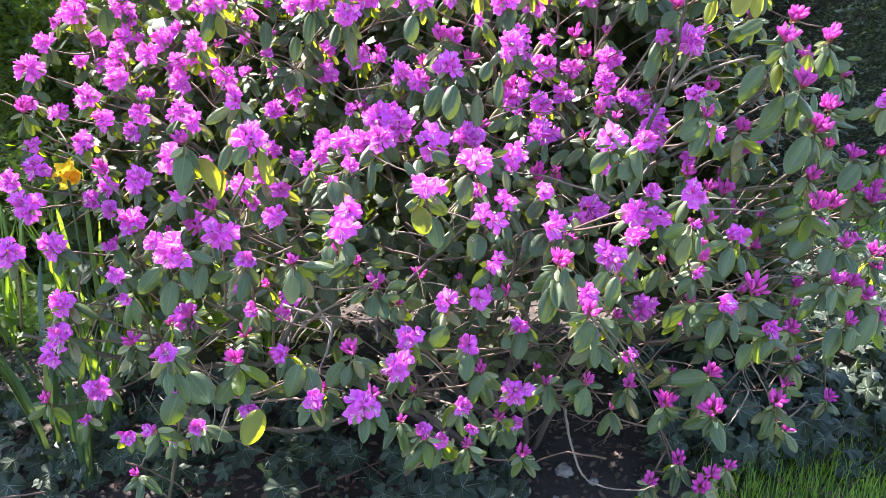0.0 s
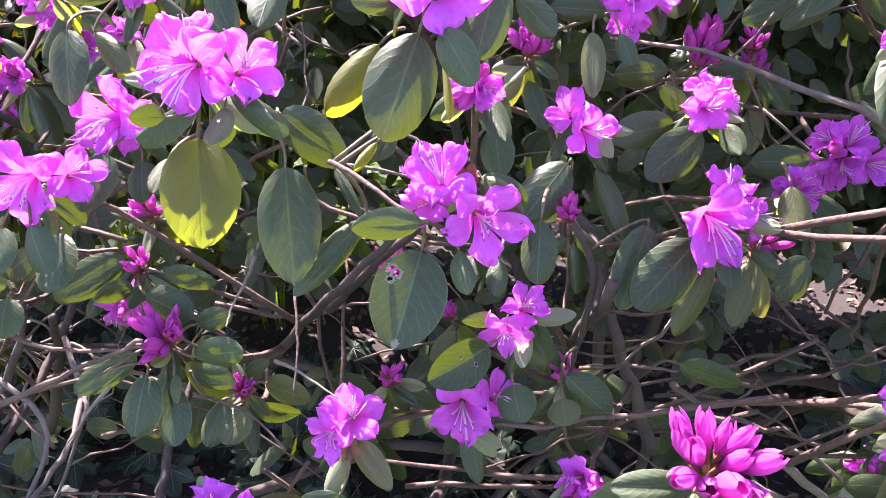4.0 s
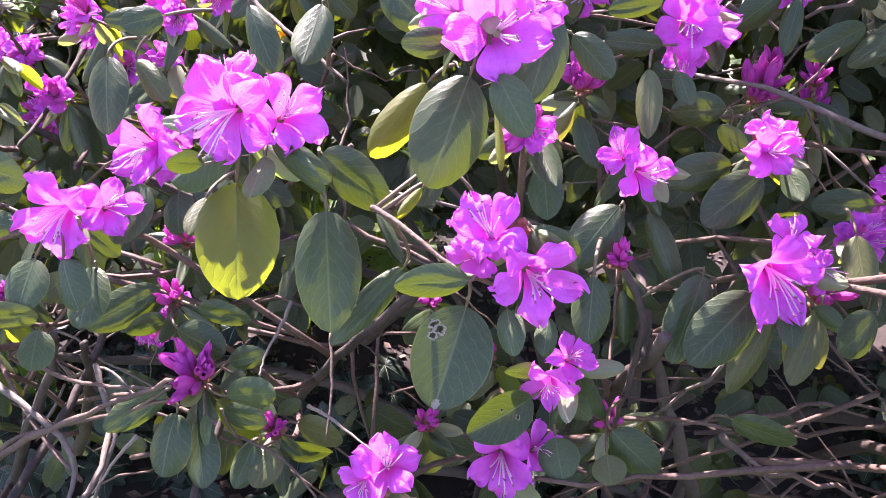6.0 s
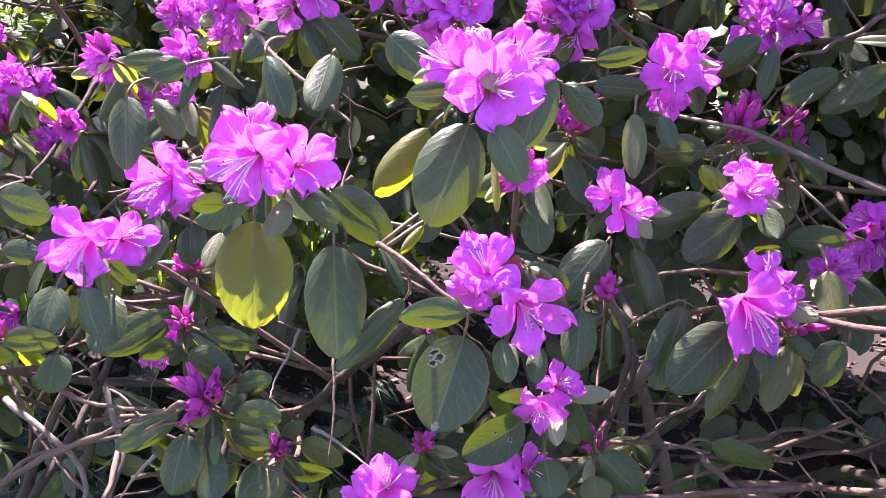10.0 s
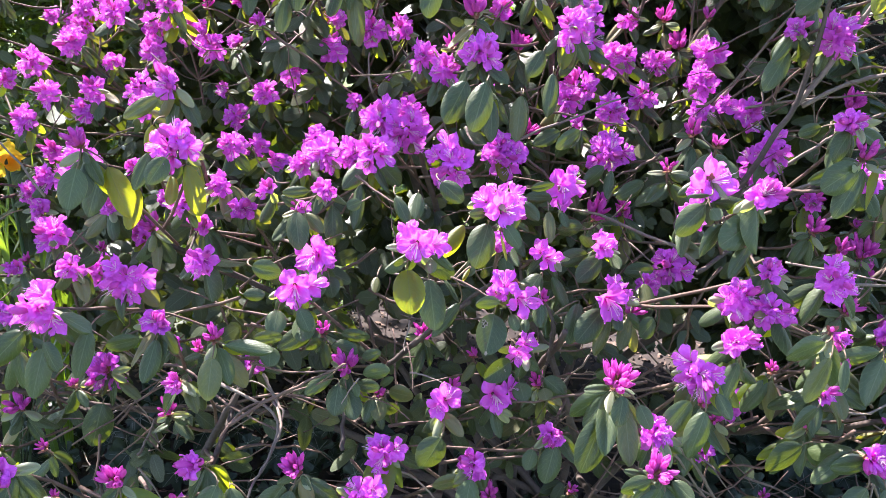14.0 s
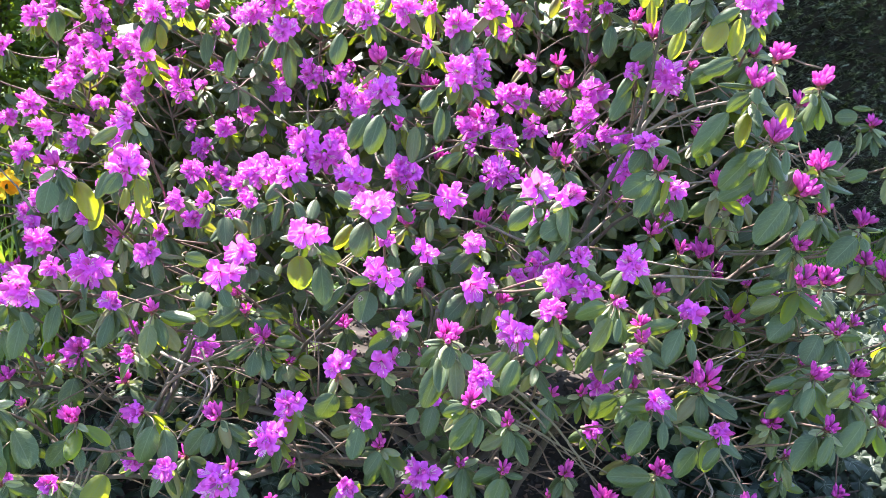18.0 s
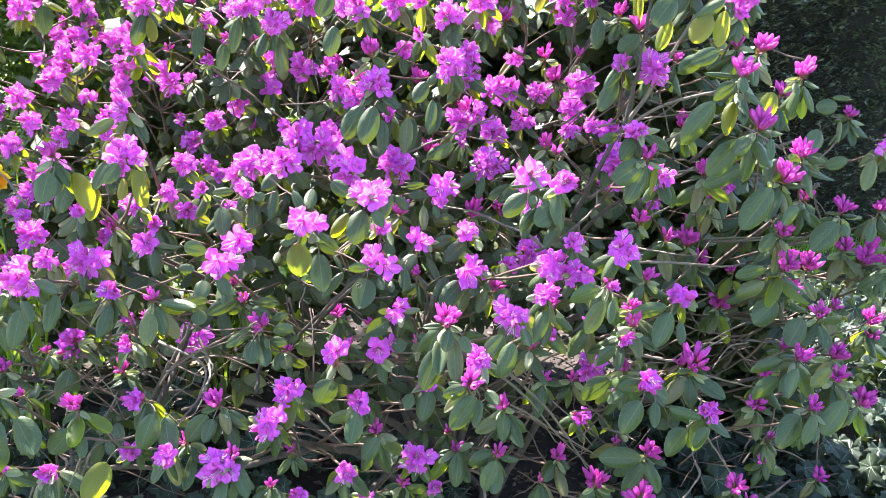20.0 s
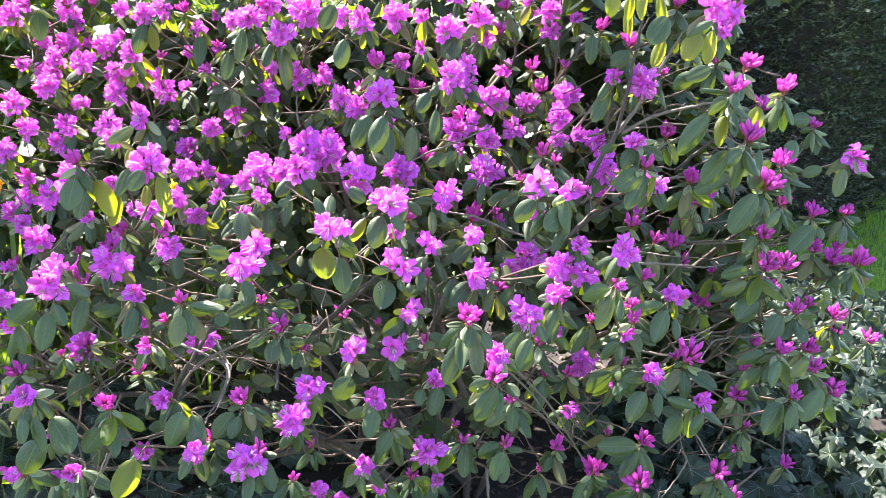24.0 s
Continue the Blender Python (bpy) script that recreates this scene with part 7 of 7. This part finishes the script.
def ground_cover(count, seed):
    """Low leafy cover on the ground behind the daffodils, past counting."""
    r = random.Random(seed)
    verts, faces, uvl = [], [], []
    for _ in range(count):
        x, y = r.uniform(-3.6, -0.5), r.uniform(2.6, 5.6)
        c = Vector((x, y, ground_z(x, y) + r.uniform(0.01, 0.16)))
        a = r.uniform(0, 6.3)
        d = Vector((math.cos(a), math.sin(a), r.uniform(-0.5, 0.4))).normalized()
        ln = r.uniform(0.04, 0.085)
        m = blade(c, c + d * ln, (r.uniform(-0.8, 0.8), r.uniform(-1, 0.4), 1))
        i = len(verts)
        verts += [m @ (Vector(p) * ln) for p in ((0, 0, 0), (-0.42, 0.35, 0.06), (0, 0.5, 0), (0.42, 0.35, 0.06), (0, 1, -0.08))]
        faces += [(i, i + 2, i + 1), (i, i + 3, i + 2), (i + 1, i + 2, i + 4), (i + 2, i + 3, i + 4)]
        for tri in ((0, 2, 1), (0, 3, 2), (1, 2, 4), (2, 3, 4)):
            uvl += [((0, 0.5), (0.5, 0.05), (0.5, 0.5), (0.5, 0.95), (1, 0.5))[t] for t in tri]
    me = bpy.data.meshes.new("ground_cover")
    me.from_pydata(verts, [], faces)
    lay = me.uv_layers.new(name="UVMap")
    lay.data.foreach_set("uv", [c for uv in uvl for c in uv])
    me.materials.append(COVER)
    tagged(new("ground_cover", me), "low leafy ground cover in dappled sun behind the daffodils", "ground cover", kind="stuff")


ground_cover(9000, 90)

# ---- tree at the back ----
BARK = bark_material("tree_bark", (0.014, 0.011, 0.009), (0.062, 0.050, 0.042), 22, 0.95)
TREE_LEAF = leaf_material("tree_leaf", (0.02, 0.035, 0.010), (0.06, 0.09, 0.025), (0.45, 0.6, 0.03), 0.3, per_island=True, rough=0.6)


def garden_tree(x, y, seed):
    """A tapered trunk; its limbs carry a loose small-leaved crown, unseen and added for shade."""
    r = random.Random(seed)
    tree = tagged(new("garden_tree"), "dark rough-barked tree behind the flower bed, its unseen leafy crown added for shade", "tree")
    tree.location = (x, y, ground_z(x, y) - 0.03)
    bm = bmesh.new()
    tube_into(bm, [(0.03 * math.sin(k * 0.15), 0.03 * math.cos(k * 0.3), 0.0375 * k) for k in range(61)], [0.21 * (1 + 0.4 * math.exp(-k * 0.3)) * (1 - 0.004 * k) for k in range(61)], 44)
    for v in bm.verts:
        flat = Vector((v.co.x, v.co.y, 0))
        v.co += flat.normalized() * (0.02 * noise.noise((v.co.x * 18, v.co.y * 18, v.co.z * 5)) + 0.009 * noise.noise((v.co.x * 55, v.co.y * 55, v.co.z * 25)))
    part("trunk", mesh_of("trunk", bm, BARK), tree)
    ends = []
    for k in range(9):
        a, reach = 2.4 * k, r.uniform(0.8, 1.5)
        end = Vector((math.cos(a) * reach, math.sin(a) * reach, r.uniform(2.9, 4.0)))
        line = bend((0, 0, 2.1), (end.x * 0.25, end.y * 0.25, end.z * 0.8), end, 7)
        bm = bmesh.new()
        tube_into(bm, line, [0.10 - 0.012 * i for i in range(8)], 10)
        part("limb", mesh_of("limb", bm, BARK), tree)
        ends += line[3:]
    # crown leaves, out of view, put there to dapple the garden with shade
    verts, faces, uvl = [], [], []
    for _ in range(5200):
        c = r.choice(ends) + Vector((r.gauss(0, 0.34), r.gauss(0, 0.34), r.gauss(0, 0.26)))
        if c.z < 2.45:
            continue
        d = Vector((r.uniform(-1, 1), r.uniform(-1, 1), r.uniform(-0.8, 0.4))).normalized()
        ln = r.uniform(0.06, 0.11)
        m = blade(c, c + d * ln, (r.uniform(-1, 1), r.uniform(-1, 1), 1))
        i = len(verts)
        verts += [m @ (Vector(p) * ln) for p in ((0, 0, 0), (-0.3, 0.45, 0.05), (0, 0.5, 0), (0.3, 0.45, 0.05), (0, 1, -0.05))]
        faces += [(i, i + 2, i + 1), (i, i + 3, i + 2), (i + 1, i + 2, i + 4), (i + 2, i + 3, i + 4)]
        for tri in ((0, 2, 1), (0, 3, 2), (1, 2, 4), (2, 3, 4)):
            uvl += [((0, 0.5), (0.5, 0.05), (0.5, 0.5), (0.5, 0.95), (1, 0.5))[t] for t in tri]
    me = bpy.data.meshes.new("crown")
    me.from_pydata(verts, [], faces)
    lay = me.uv_layers.new(name="UVMap")
    lay.data.foreach_set("uv", [c for uv in uvl for c in uv])
    me.materials.append(TREE_LEAF)
    tagged(part("crown", me, tree), kind="stuff")


garden_tree(-3.26, 6.0, 17)

# ---- stones on the soil ----
STONE = plain_material("stone", (0.085, 0.075, 0.065), (0.24, 0.215, 0.19), 30.0, 0.9)


def stone(x, y, size, seed):
    r = random.Random(seed)
    bm = bmesh.new()
    bmesh.ops.create_icosphere(bm, subdivisions=3, radius=size / 2)
    for v in bm.verts:
        d = v.co.normalized()
        v.co *= 1 + 0.35 * noise.noise(d * 1.6 + Vector((seed, 0, 0))) + 0.12 * noise.noise(d * 5 + Vector((0, seed, 0)))
        v.co.z *= 0.75
    ob = tagged(new("stone", mesh_of("stone", bm, STONE)), "small pale grey stone lying on the soil", "stone", "stones on the soil")
    ob.matrix_world = pose(x, y, ground_z(x, y) + 0.012 + size * 0.22, 0, 0, r.uniform(0, 360))


for i, (x, y, size) in enumerate(((0.12, 1.98, 0.06), (0.14, 2.02, 0.045), (0.34, 2.0, 0.05), (0.3, 1.88, 0.02), (0.22, 1.92, 0.025), (0.42, 1.95, 0.03))):
    stone(x, y, size, i)
